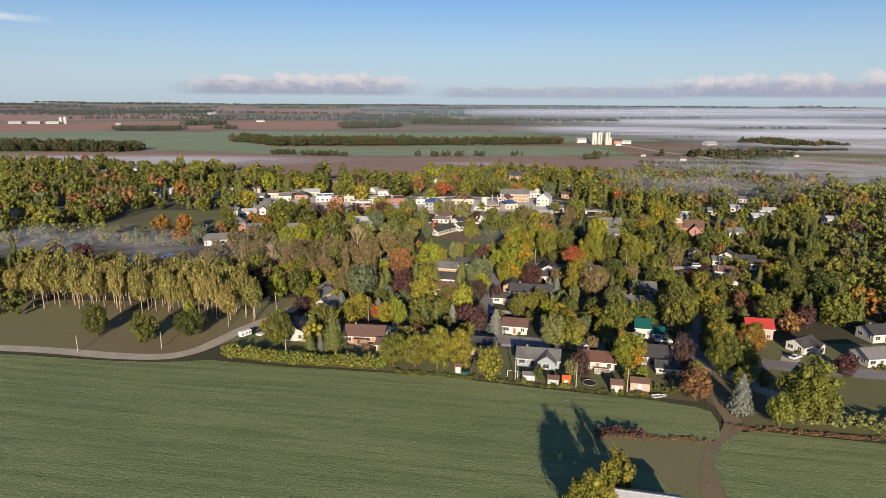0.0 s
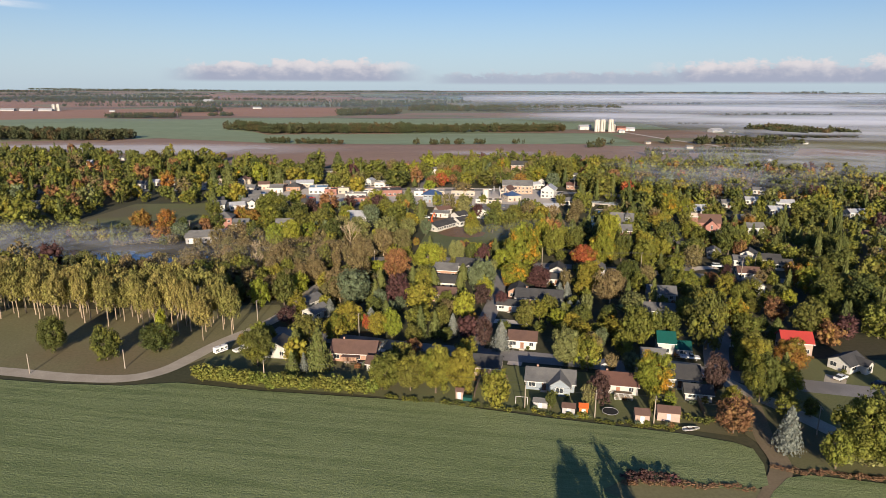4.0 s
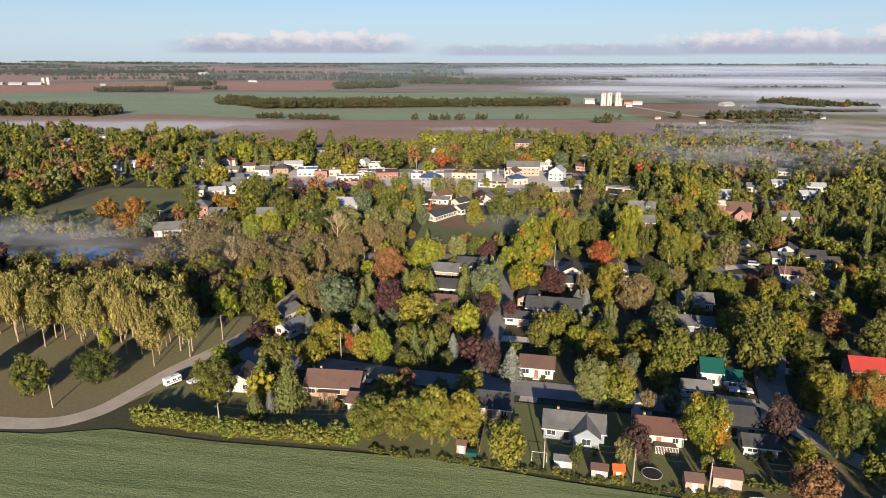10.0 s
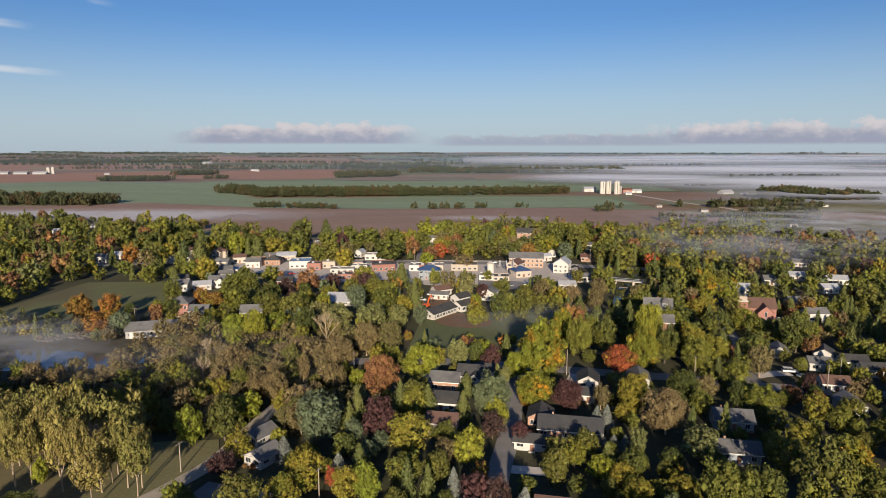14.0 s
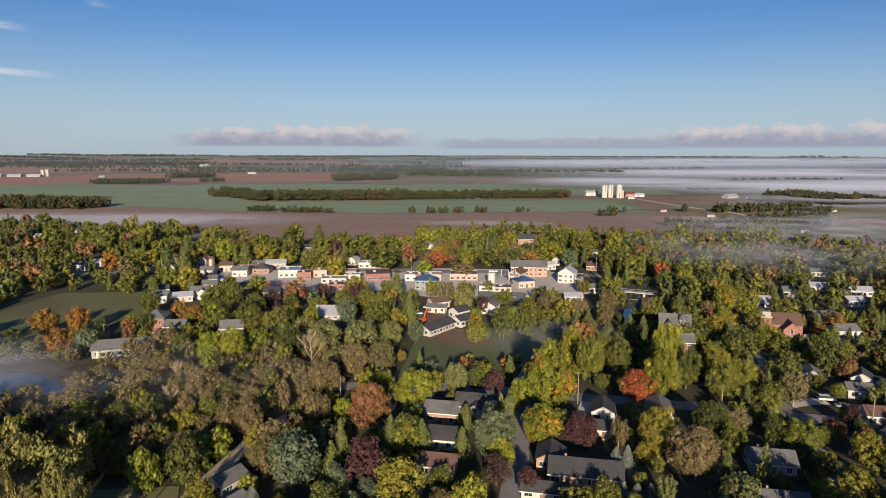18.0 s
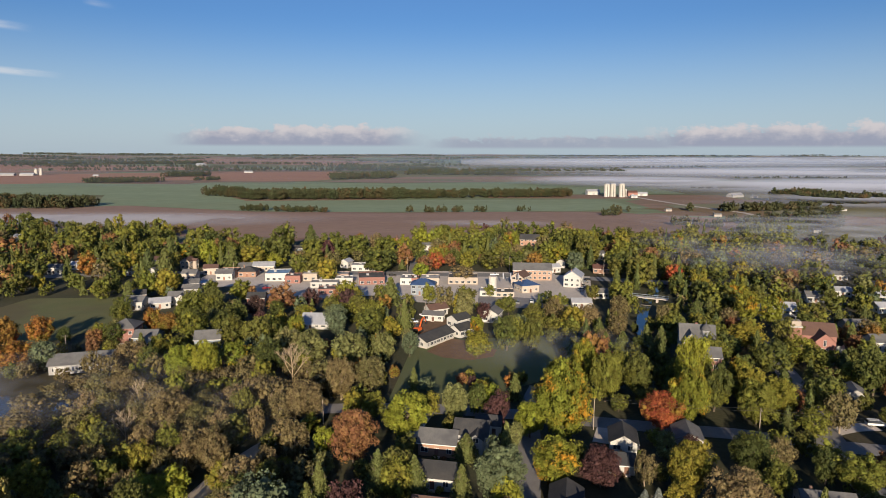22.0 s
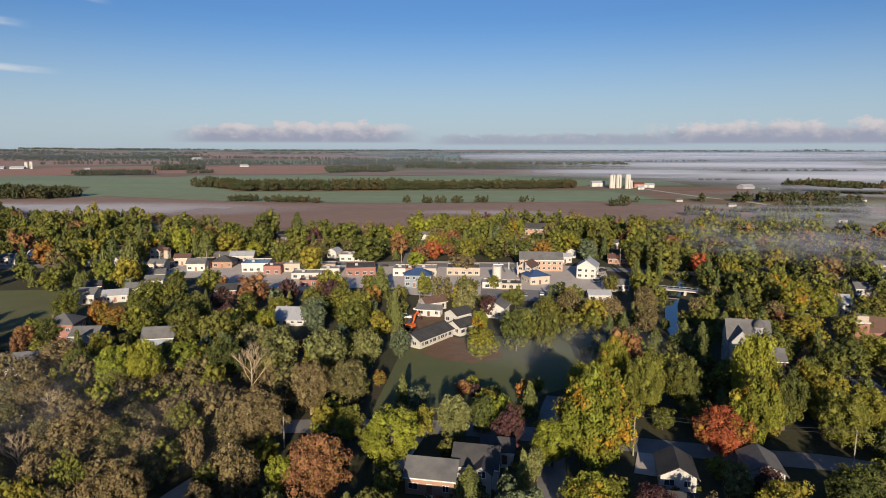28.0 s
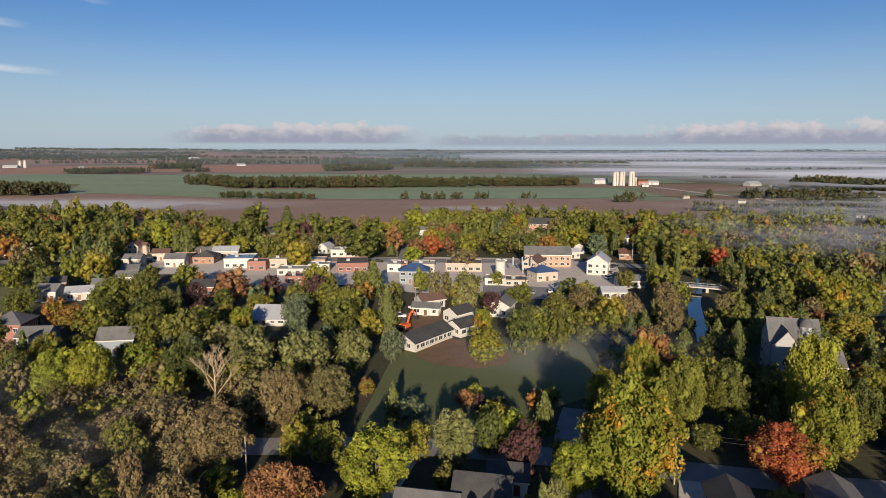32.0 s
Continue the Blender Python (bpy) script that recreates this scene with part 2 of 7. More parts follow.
def patchwork():
    """Distant farmland: an irregular patchwork of stubble, pasture, ploughland and rough ground."""
    m = MATS["patchwork"] = bpy.data.materials.new("far_farmland")
    m.use_nodes = True
    k = Nodes(m.node_tree)
    pos = k.n("ShaderNodeNewGeometry").outputs["Position"]
    cell = k.n("ShaderNodeTexVoronoi", Scale=0.0042, Randomness=0.85)
    cell.distance = "CHEBYCHEV"
    k.put(cell.inputs["Vector"], k.scaled(pos, (0.7, 1.0, 0.0)))
    rnd = k.n("ShaderNodeSeparateColor", Color=cell.outputs["Color"]).outputs[0]
    ramp = k.n("ShaderNodeValToRGB", Fac=rnd)
    ramp.color_ramp.interpolation = "CONSTANT"
    el = ramp.color_ramp.elements
    tones = [(0.20, 0.195, 0.11), (0.27, 0.175, 0.13), (0.19, 0.235, 0.135), (0.13, 0.14, 0.075), (0.31, 0.24, 0.15), (0.23, 0.27, 0.17), (0.25, 0.15, 0.11)]
    while len(el) < len(tones):
        el.new(0.5)
    for i, c in enumerate(tones):
        el[i].position, el[i].color = i / len(tones), (*c, 1)
    n = k.noise(k.scaled(pos, (0.4, 2, 1)), 0.03, 4.0, 0.65)
    col = k.mix(k.range(n, 0.3, 0.75, 0.0, 0.55), ramp.outputs[0], (0.12, 0.12, 0.07))
    p = k.n("ShaderNodeBsdfPrincipled", Base_Color=col, Roughness=0.95)
    p.inputs["Specular IOR Level"].default_value = 0.2
    k.put(k.n("ShaderNodeOutputMaterial").inputs[0], p.outputs[0])
    return m


FARLAND = patchwork()
DRYGRASS = surface("dry_grass", (0.20, 0.13, 0.06), (0.25, 0.17, 0.08), 0.5, 0.95, 0.5)

PAINT = {
    "white": surface("white_siding", (0.51, 0.50, 0.475), (0.44, 0.43, 0.41), 0.4, 0.7, 0.25, 14, stretch=(0.4, 0.4, 6)),
    "cream": surface("cream_stucco", (0.45, 0.385, 0.325), (0.39, 0.335, 0.285), 0.5, 0.85, 0.3, 10),
    "blush": surface("pink_siding", (0.38, 0.275, 0.235), (0.33, 0.245, 0.21), 0.4, 0.75, 0.25, 12, stretch=(0.4, 0.4, 6)),
    "paleblue": surface("pale_blue_siding", (0.24, 0.275, 0.32), (0.20, 0.24, 0.28), 0.4, 0.7, 0.25, 14, stretch=(0.4, 0.4, 6)),
    "grey": surface("grey_siding", (0.36, 0.36, 0.36), (0.30, 0.30, 0.31), 0.4, 0.75, 0.25, 14, stretch=(0.4, 0.4, 6)),
    "brick": surface("buff_brick", (0.40, 0.25, 0.18), (0.33, 0.20, 0.15), 0.8, 0.9, 0.4, 9, stretch=(1, 1, 3)),
    "redbrick": surface("red_brick", (0.30, 0.15, 0.125), (0.25, 0.125, 0.105), 0.8, 0.9, 0.4, 9, stretch=(1, 1, 3)),
    "tanbrick": surface("tan_brick", (0.40, 0.27, 0.205), (0.35, 0.24, 0.18), 0.8, 0.9, 0.4, 9, stretch=(1, 1, 3)),
}
ROOFS = {
    "brown": surface("brown_shingle", (0.125, 0.074, 0.06), (0.10, 0.06, 0.05), 0.7, 0.9, 0.4, 9, c=(0.125, 0.074, 0.055)),
    "rust": surface("rust_shingle", (0.115, 0.058, 0.046), (0.10, 0.052, 0.042), 0.7, 0.9, 0.4, 9),
    "charcoal": surface("charcoal_shingle", (0.045, 0.046, 0.05), (0.06, 0.06, 0.062), 0.7, 0.9, 0.4, 9, c=(0.075, 0.072, 0.07)),
    "slate": surface("grey_shingle", (0.125, 0.125, 0.13), (0.16, 0.158, 0.155), 0.7, 0.9, 0.4, 9, c=(0.10, 0.10, 0.105)),
    "steel": surface("steel_roof", (0.36, 0.37, 0.40), (0.30, 0.31, 0.34), 0.3, 0.5, 0.15, 8, stretch=(3, 0.5, 1)),
    "green": surface("green_metal_roof", (0.008, 0.075, 0.062), (0.011, 0.062, 0.055), 0.4, 0.45, 0.15, 8),
    "red": surface("red_metal_roof", (0.40, 0.05, 0.04), (0.34, 0.045, 0.04), 0.4, 0.45, 0.15, 8),
    "sky": surface("sky_blue_metal_roof", (0.20, 0.32, 0.46), (0.16, 0.27, 0.40), 0.4, 0.5, 0.15, 8),
    "navy": surface("blue_metal_roof", (0.04, 0.075, 0.17), (0.05, 0.09, 0.19), 0.4, 0.5, 0.15, 8),
    "tar": surface("tar_roof", (0.075, 0.072, 0.07), (0.11, 0.105, 0.10), 0.25, 0.9, 0.3, 8, c=(0.16, 0.15, 0.14)),
    "palegravel": surface("gravel_roof", (0.40, 0.38, 0.36), (0.32, 0.31, 0.30), 0.25, 0.9, 0.3, 8, c=(0.24, 0.24, 0.24)),
}
TRIM = surface("white_trim", (0.64, 0.63, 0.61), (0.57, 0.56, 0.54), 1.0, 0.6, 0.1)
DOORPAINT = surface("door_paint", (0.20, 0.10, 0.07), (0.16, 0.085, 0.06), 1.0, 0.6, 0.1, vary=0.5)
DARKMETAL = surface("dark_metal", (0.05, 0.05, 0.055), (0.07, 0.07, 0.07), 1.0, 0.5, 0.1, metal=0.6)
WOOD = surface("weathered_wood", (0.22, 0.16, 0.11), (0.17, 0.125, 0.09), 0.8, 0.9, 0.3, 9, stretch=(1, 1, 4))
POLEWOOD = surface("pole_wood", (0.36, 0.31, 0.26), (0.28, 0.24, 0.2), 0.8, 0.9, 0.3, 9)
RUBBER = surface("rubber", (0.02, 0.02, 0.02), (0.03, 0.03, 0.03), 2.0, 0.8, 0.1)
ORANGEPAINT = surface("orange_paint", (0.62, 0.13, 0.03), (0.55, 0.11, 0.03), 1.0, 0.5, 0.1)
CARPAINT = {
    "white": surface("car_white", (0.75, 0.75, 0.75), (0.7, 0.7, 0.7), 1.0, 0.25, 0.0),
    "black": surface("car_black", (0.02, 0.02, 0.022), (0.025, 0.025, 0.03), 1.0, 0.2, 0.0),
    "silver": surface("car_silver", (0.42, 0.43, 0.44), (0.38, 0.39, 0.4), 1.0, 0.25, 0.0, metal=0.5),
    "red": surface("car_red", (0.38, 0.03, 0.025), (0.33, 0.03, 0.025), 1.0, 0.25, 0.0),
    "blue": surface("car_blue", (0.04, 0.10, 0.28), (0.04, 0.09, 0.24), 1.0, 0.25, 0.0),
}
SILO = surface("silo_concrete", (0.52, 0.50, 0.46), (0.44, 0.42, 0.39), 0.15, 0.85, 0.2, 8)


def glassy(name, tone, rough=0.06):
    m = MATS[name] = bpy.data.materials.new(name)
    m.use_nodes = True
    k = Nodes(m.node_tree)
    n = k.noise(k.n("ShaderNodeNewGeometry").outputs["Position"], 0.6)
    p = k.n("ShaderNodeBsdfPrincipled", Base_Color=k.mix(n, tone, tuple(v * 1.8 for v in tone)), Roughness=rough)
    k.put(k.n("ShaderNodeOutputMaterial").inputs[0], p.outputs[0])
    return m


PANE = glassy("window_glass", (0.025, 0.03, 0.036))
WATER = glassy("pond_water", (0.012, 0.016, 0.016), 0.04)


def crop_material():
    """Young green crop in drilled rows that run along the field, with tramlines and thin patches."""
    m = MATS["crop"] = bpy.data.materials.new("crop")
    m.use_nodes = True
    k = Nodes(m.node_tree)
    pos = k.n("ShaderNodeNewGeometry").outputs["Position"]
    mp = k.t.nodes.new("ShaderNodeMapping")
    k.put(mp.inputs["Vector"], pos)
    mp.inputs["Rotation"].default_value = (0, 0, radians(9))
    row = mp.outputs[0]
    streaks = k.noise(k.scaled(row, (0.02, 0.42, 1)), 1.0, 5.0, 0.62)
    thin = k.noise(k.scaled(row, (0.3, 1.9, 1)), 1.0, 5.0, 0.72)
    big = k.noise(k.scaled(row, (0.4, 1.0, 1)), 0.04, 4.0)
    fine = k.noise(pos, 2.6, 3.0, 0.7)
    col = k.mix(k.range(big, 0.3, 0.7), (0.165, 0.205, 0.085), (0.20, 0.235, 0.105))
    col = k.mix(k.range(streaks, 0.40, 0.66, 0, 0.9), col, (0.11, 0.145, 0.055))
    col = k.mix(k.range(thin, 0.38, 0.78, 0, 0.5), col, (0.25, 0.27, 0.14))
    col = k.mix(k.range(fine, 0.4, 0.75, 0, 0.5), col, (0.095, 0.12, 0.05))
    p = k.n("ShaderNodeBsdfPrincipled", Base_Color=col, Roughness=0.85)
    p.inputs["Specular IOR Level"].default_value = 0.2
    h = k.math("ADD", fine, k.math("MULTIPLY", thin, 0.8))
    k.put(p.inputs["Normal"], k.n("ShaderNodeBump", Height=h, Strength=0.7, Distance=0.25).outputs[0])
    k.put(k.n("ShaderNodeOutputMaterial").inputs[0], p.outputs[0])
    return m


CROP = crop_material()


def mist_material(name, holes, strength, regions, lo=0.26, tone=(0.86, 0.88, 0.93)):
    """Ground mist: a thin scattering sheet, dense where the given soft ellipses lie, torn by noise."""
    m = MATS[name] = bpy.data.materials.new(name)
    m.use_nodes = True
    k = Nodes(m.node_tree)
    pos = k.n("ShaderNodeNewGeometry").outputs["Position"]
    sep = k.n("ShaderNodeSeparateXYZ", Vector=pos)
    x, y, z = sep.outputs
    total = None
    for cx, cy, rx, ry, amount in regions:
        dx = k.math("DIVIDE", k.math("SUBTRACT", x, cx), rx)
        dy = k.math("DIVIDE", k.math("SUBTRACT", y, cy), ry)
        d = k.math("SQRT", k.math("ADD", k.math("MULTIPLY", dx, dx), k.math("MULTIPLY", dy, dy)))
        v = k.range(d, 1.0, 0.25, 0.0, amount)
        total = v if total is None else k.math("MAXIMUM", total, v)
    torn = k.noise(pos, holes, 4.0, 0.6)
    a = k.math("MULTIPLY", total, k.range(torn, lo, lo + 0.30))
    a = k.math("MULTIPLY", a, strength)
    df = k.n("ShaderNodeBsdfDiffuse", Color=(*tone, 1))
    tl = k.n("ShaderNodeBsdfTranslucent", Color=(*tone, 1))
    mx0 = k.n("ShaderNodeMixShader", Fac=0.12)
    k.put(mx0.inputs[1], df.outputs[0])
    k.put(mx0.inputs[2], tl.outputs[0])
    tp = k.n("ShaderNodeBsdfTransparent")
    mx = k.n("ShaderNodeMixShader", Fac=a)
    k.put(mx.inputs[1], tp.outputs[0])
    k.put(mx.inputs[2], mx0.outputs[0])
    k.put(k.n("ShaderNodeOutputMaterial").inputs[0], mx.outputs[0])
    return m

# ---- mesh helpers ----
rng = np.random.default_rng(7)


def np_mesh(name, verts, tris, mat, tint=None, smooth=False, clump=None):
    """One triangle mesh out of arrays."""
    me = bpy.data.meshes.new(name)
    verts, tris = np.asarray(verts, np.float32), np.asarray(tris, np.int32)
    me.vertices.add(len(verts))
    me.vertices.foreach_set("co", verts.ravel())
    me.loops.add(tris.size)
    me.loops.foreach_set("vertex_index", tris.ravel())
    me.polygons.add(len(tris))
    me.polygons.foreach_set("loop_start", np.arange(0, tris.size, 3, dtype=np.int32))
    if smooth:
        me.polygons.foreach_set("use_smooth", np.ones(len(tris), bool))
    for key, values in (("tint", tint), ("clump", clump)):
        if values is not None:
            at = me.attributes.new(key, "FLOAT", "POINT")
            at.data.foreach_set("value", np.asarray(values, np.float32))
    me.update(calc_edges=True)
    me.materials.append(mat)
    return me


def bm_mesh(name, bm, mat):
    me = bpy.data.meshes.new(name)
    bm.normal_update()
    bm.to_mesh(me)
    bm.free()
    me.materials.append(mat)
    return me


def part(name, bm, material, parent, label=""):
    """Links a bmesh (or mesh) as one part under a thing or under a part."""
    ob = new(name, bm if isinstance(bm, bpy.types.Mesh) else bm_mesh(name, bm, material))
    ob.parent = parent
    if label:
        ob["label"] = label
    return ob


def thing(name, m, label, category, group="", kind=""):
    ob = new(name)
    ob.empty_display_size = 0.5
    ob.matrix_world = m
    return tagged(ob, label, category, group, kind)


def add_box(bm, x0, y0, z0, x1, y1, z1, bevel=0.0):
    vs = [bm.verts.new(p) for p in ((x0, y0, z0), (x1, y0, z0), (x1, y1, z0), (x0, y1, z0), (x0, y0, z1), (x1, y0, z1), (x1, y1, z1), (x0, y1, z1))]
    fs = [bm.faces.new([vs[i] for i in f]) for f in ((3, 2, 1, 0), (4, 5, 6, 7), (0, 1, 5, 4), (1, 2, 6, 5), (2, 3, 7, 6), (3, 0, 4, 7))]
    if bevel:
        bmesh.ops.bevel(bm, geom=list({e for f in fs for e in f.edges}), offset=bevel, segments=1, affect="EDGES")
    return bm


def box(*a, **k):
    return add_box(bmesh.new(), *a, **k)


def add_tube(bm, pts, radii, sides=6):
    """A tapered tube through points."""
    rings = []
    for i, p in enumerate(pts):
        p = Vector(p)
        d = (Vector(pts[min(i + 1, len(pts) - 1)]) - Vector(pts[max(i - 1, 0)])).normalized()
        u = d.orthogonal().normalized()
        v = d.cross(u)
        rings.append([bm.verts.new(p + radii[i] * (math.cos(a) * u + math.sin(a) * v)) for a in (2 * math.pi * j / sides for j in range(sides))])
    for a, b in zip(rings, rings[1:]):
        for j in range(sides):
            bm.faces.new((a[j], a[(j + 1) % sides], b[(j + 1) % sides], b[j]))
    bm.faces.new(rings[0][::-1])
    bm.faces.new(rings[-1])
    return bm


def tube(pts, radii, sides=6):
    return add_tube(bmesh.new(), pts, radii, sides)


# ---- ground, fields and roads ----
def hill(x, y):
    """The plain rolls gently and rises a little towards the far distance."""
    r = math.hypot(x, y - 95)
    far = max(0.0, min(1.0, (r - 2300) / 2600))
    roll = max(0.0, min(1.0, (r - 1300) / 1200)) * 5 * noise.noise(Vector((x / 700, y / 500, 3.1)))
    return 48 * far ** 1.4 + roll


def make_ground():
    radii = [0, 60, 120, 200, 300, 420, 560, 720, 900, 1100, 1300, 1550, 1800, 2050, 2300, 2600, 2900, 3200, 3500, 3800, 4100, 4400, 4650, 4870]
    n = 96
    verts, tris = [(0, 95, -0.1)], []
    for r in radii[1:]:
        for j in range(n):
            a = 2 * math.pi * j / n
            x, y = r * math.sin(a), 95 + r * math.cos(a)
            verts.append((x, y, hill(x, y) - 0.1))
    for j in range(n):
        tris.append((0, 1 + (j + 1) % n, 1 + j))
    for i in range(len(radii) - 2):
        a, b = 1 + i * n, 1 + (i + 1) * n
        for j in range(n):
            k = (j + 1) % n
            tris += [(a + j, a + k, b + j), (a + k, b + k, b + j)]
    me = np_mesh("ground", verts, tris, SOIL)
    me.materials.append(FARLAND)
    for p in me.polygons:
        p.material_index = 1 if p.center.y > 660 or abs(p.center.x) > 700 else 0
    ob = new("ground", me)
    tagged(ob, "dull green and brown open ground under town and fields", "ground", kind="structure")


make_ground()


def sheet(name, pts, mat, label, category, lift=0.05, step=0, kind="structure"):
    """A flat piece of land cover with the given outline; step: split so that it follows the hills."""
    bm = bmesh.new()
    f = bm.faces.new([bm.verts.new((x, y, 0)) for x, y in pts])
    bmesh.ops.triangulate(bm, faces=[f])
    if step:
        for _ in range(7):
            long = [e for e in bm.edges if e.calc_length() > step]
            if not long:
                break
            bmesh.ops.subdivide_edges(bm, edges=long, cuts=1)
            bmesh.ops.triangulate(bm, faces=bm.faces[:])
    for v in bm.verts:
        v.co.z = (hill(v.co.x, v.co.y) if step else 0) + lift
    for f in bm.faces:
        if f.normal.z < 0:
            f.normal_flip()
    ob = new(name, bm_mesh(name, bm, mat))
    return tagged(ob, label, category, kind=kind)


def ribbon(name, pts, width, mat, label, category, lift=0.06, thick=0.0):
    """A road or path of one width along a smooth line."""
    p = [Vector((x, y, 0)) for x, y in pts]
    line = []
    for i in range(len(p) - 1):
        a, b, c, d = p[max(i - 1, 0)], p[i], p[i + 1], p[min(i + 2, len(p) - 1)]
        for s in range(6):
            t = s / 6
            line.append(0.5 * (2 * b + (c - a) * t + (2 * a - 5 * b + 4 * c - d) * t * t + (3 * b - a - 3 * c + d) * t ** 3))
    line.append(p[-1])
    bm = bmesh.new()
    prev = None
    for i, q in enumerate(line):
        d = (line[min(i + 1, len(line) - 1)] - line[max(i - 1, 0)]).normalized()
        s = Vector((-d.y, d.x, 0)) * width / 2
        w = 1 + 0.06 * noise.noise(q * 0.07)
        cur = (bm.verts.new(q + s * w + Vector((0, 0, lift))), bm.verts.new(q - s * w + Vector((0, 0, lift))))
        if prev:
            f = bm.faces.new((prev[0], prev[1], cur[1], cur[0]))
        prev = cur
    bm.normal_update()
    for f in bm.faces:
        if f.normal.z < 0:
            f.normal_flip()
    ob = new(name, bm_mesh(name, bm, mat))
    ROADS.append((line, width / 2))
    return tagged(ob, label, category, kind="structure")


ROADS = []
R0 = -11.5                                  # the street grid's turn

# crop field in front, its edge running along hedge and back gardens
EDGE = [(-480, 205), (-260, 195), (-139, 180), (-102, 175), (-85, 174), (-71, 176), (-48, 171.5), (-19, 168), (-4, 166), (22, 159), (52, 152), (62, 148.5), (65, 146), (64.5, 140), (62, 133), (58, 131.5)]
sheet("crop_field", EDGE + [(46, 132.5), (34, 134.5), (29, 131), (36, 126), (42, 118), (46, 106), (47, 60), (47, -220), (-480, -220)], CROP, "green young crop field with drilled rows and tramlines", "field", 0.10)
sheet("crop_field", [(55, 118), (57, 125), (62, 131), (67, 135.5), (72, 136.5), (79, 135), (99, 131), (180, 116), (420, 90), (420, -220), (53, -220), (52, 60), (53, 100)], CROP, "green young crop field beside a grassy farm track", "field", 0.10)
sheet("grass_strip", [(20, 128), (36, 136), (58, 133), (66, 128), (56, 110), (54, -220), (40, -220), (40, 100), (30, 118)], GRASS, "rough grass strip between two crop fields", "grass", 0.04)
ribbon("farm_track", [(52, -200), (51.5, 60), (51, 105), (55, 121), (62, 131), (68, 140), (69.5, 150), (74, 166)], 4.2, TRACKDIRT, "worn earth and grass farm track", "track", 0.07)
sheet("park_lawn", [(-330, 190), (-139, 183), (-100, 178), (-78, 180), (-66, 196), (-56, 226), (-60, 238), (-120, 232), (-330, 240)], GRASS, "mown brownish park grass under scattered trees", "grass", 0.05)
sheet("garden_lawn", [(-20, 169.5), (22, 160.5), (55, 153.5), (64, 151), (72, 178), (50, 181), (0, 191), (-22, 196), (-70, 198), (-68, 178.5), (-48, 173.5)], LAWN, "back garden lawns behind a row of houses", "grass", 0.045)
sheet("garden_lawn", [(66, 152), (70, 139), (100, 134.5), (160, 124), (200, 140), (190, 190), (96, 194), (78, 178)], LAWN, "dry lawn and yards round houses beside the field", "grass", 0.045)
sheet("clearing_lawn", [(-16, 306), (-12, 352), (-8, 366), (30, 372), (62, 372), (64, 346), (36, 326), (14, 310)], MEADOW, "green lawn clearing among tall trees", "grass", 0.05)
sheet("bare_yard", [(-6, 353), (0, 346), (10, 343), (18, 347), (20, 355), (12, 365), (2, 370)], DIRT, "bare brown earth round a new house", "dirt", 0.09)
sheet("sports_field", [(-215, 350), (-160, 346), (-138, 388), (-150, 440), (-205, 436)], LAWN, "worn dark playing field beside the town", "grass", 0.05)
sheet("far_pasture", [(-228, 640), (-110, 690), (-105, 730), (-150, 800), (-250, 720)], FARGRASS, "small pasture at the edge of the town", "grass", 0.06)
sheet("far_pasture", [(20, 600), (90, 610), (100, 690), (10, 690)], FARGRASS, "small pasture behind the last houses", "grass", 0.06)

# the far fields, one behind another
sheet("far_field", [(-900, 720), (-420, 690), (-120, 660), (170, 640), (330, 740), (300, 830), (150, 905), (-60, 885), (-232, 895), (-424, 975), (-700, 880)], PLOUGH, "brown ploughed field beyond the town", "field", 0.10, 90)
sheet("far_field", [(-460, 962), (-424, 978), (-232, 898), (-59, 888), (149, 908), (260, 950), (240, 1100), (-80, 1085), (-290, 1060), (-380, 1210), (-420, 1500), (-850, 1560), (-1300, 1300), (-800, 1190), (-560, 1180)], FARGREEN, "pale green dewy crop field", "field", 0.15, 120)
sheet("far_field", [(-390, 1270), (-90, 1240), (200, 1230), (420, 1240), (420, 1700), (200, 1700), (-120, 1580), (-320, 1640), (-560, 1560)], FARGREEN, "pale green dewy crop field", "field", 0.12, 120)
sheet("far_field", [(-1700, 1380), (-1180, 1320), (-840, 1580), (-760, 1700), (-760, 2600), (-1400, 2900), (-2600, 2700), (-2200, 1700)], PLOUGHRED, "reddish ploughed field", "field", 0.12, 150)
sheet("far_field", [(-300, 1680), (-120, 1610), (200, 1730), (520, 1730), (560, 2080), (-100, 1960)], PLOUGH, "brown ploughed field", "field", 0.12, 130)
sheet("far_field", [(-740, 1720), (-330, 1690), (-300, 1780), (-290, 2300), (-740, 2580)], PLOUGHRED, "reddish ploughed field", "field", 0.12, 130)
sheet("far_field", [(-260, 2500), (500, 2500), (640, 3050), (-380, 3050)], FARGRASS, "dry pale field in the far distance", "field", 0.4, 130)
sheet("far_field", [(-1500, 3200), (-500, 3050), (-300, 3600), (-1400, 3900)], PLOUGHRED, "reddish field in the far distance", "field", 0.5, 150)
sheet("far_field", [(300, 900), (420, 860), (640, 820), (900, 900), (1100, 1200), (640, 1240), (480, 1050), (300, 1010)], FARGRASS, "misty pasture beyond the town", "field", 0.10, 120)
sheet("far_field", [(560, 1300), (1400, 1300), (1800, 1900), (600, 1900)], FARGREEN, "misty green field", "field", 0.10, 140)
sheet("far_field", [(250, 950), (310, 905), (330, 830), (420, 850), (380, 960)], DRYGRASS, "strip of straw-coloured stubble", "field", 0.13, 90)
sheet("far_field", [(200, 520), (420, 470), (640, 560), (620, 760), (340, 760), (210, 640)], FARGRASS, "misty meadow east of the town", "field", 0.08)

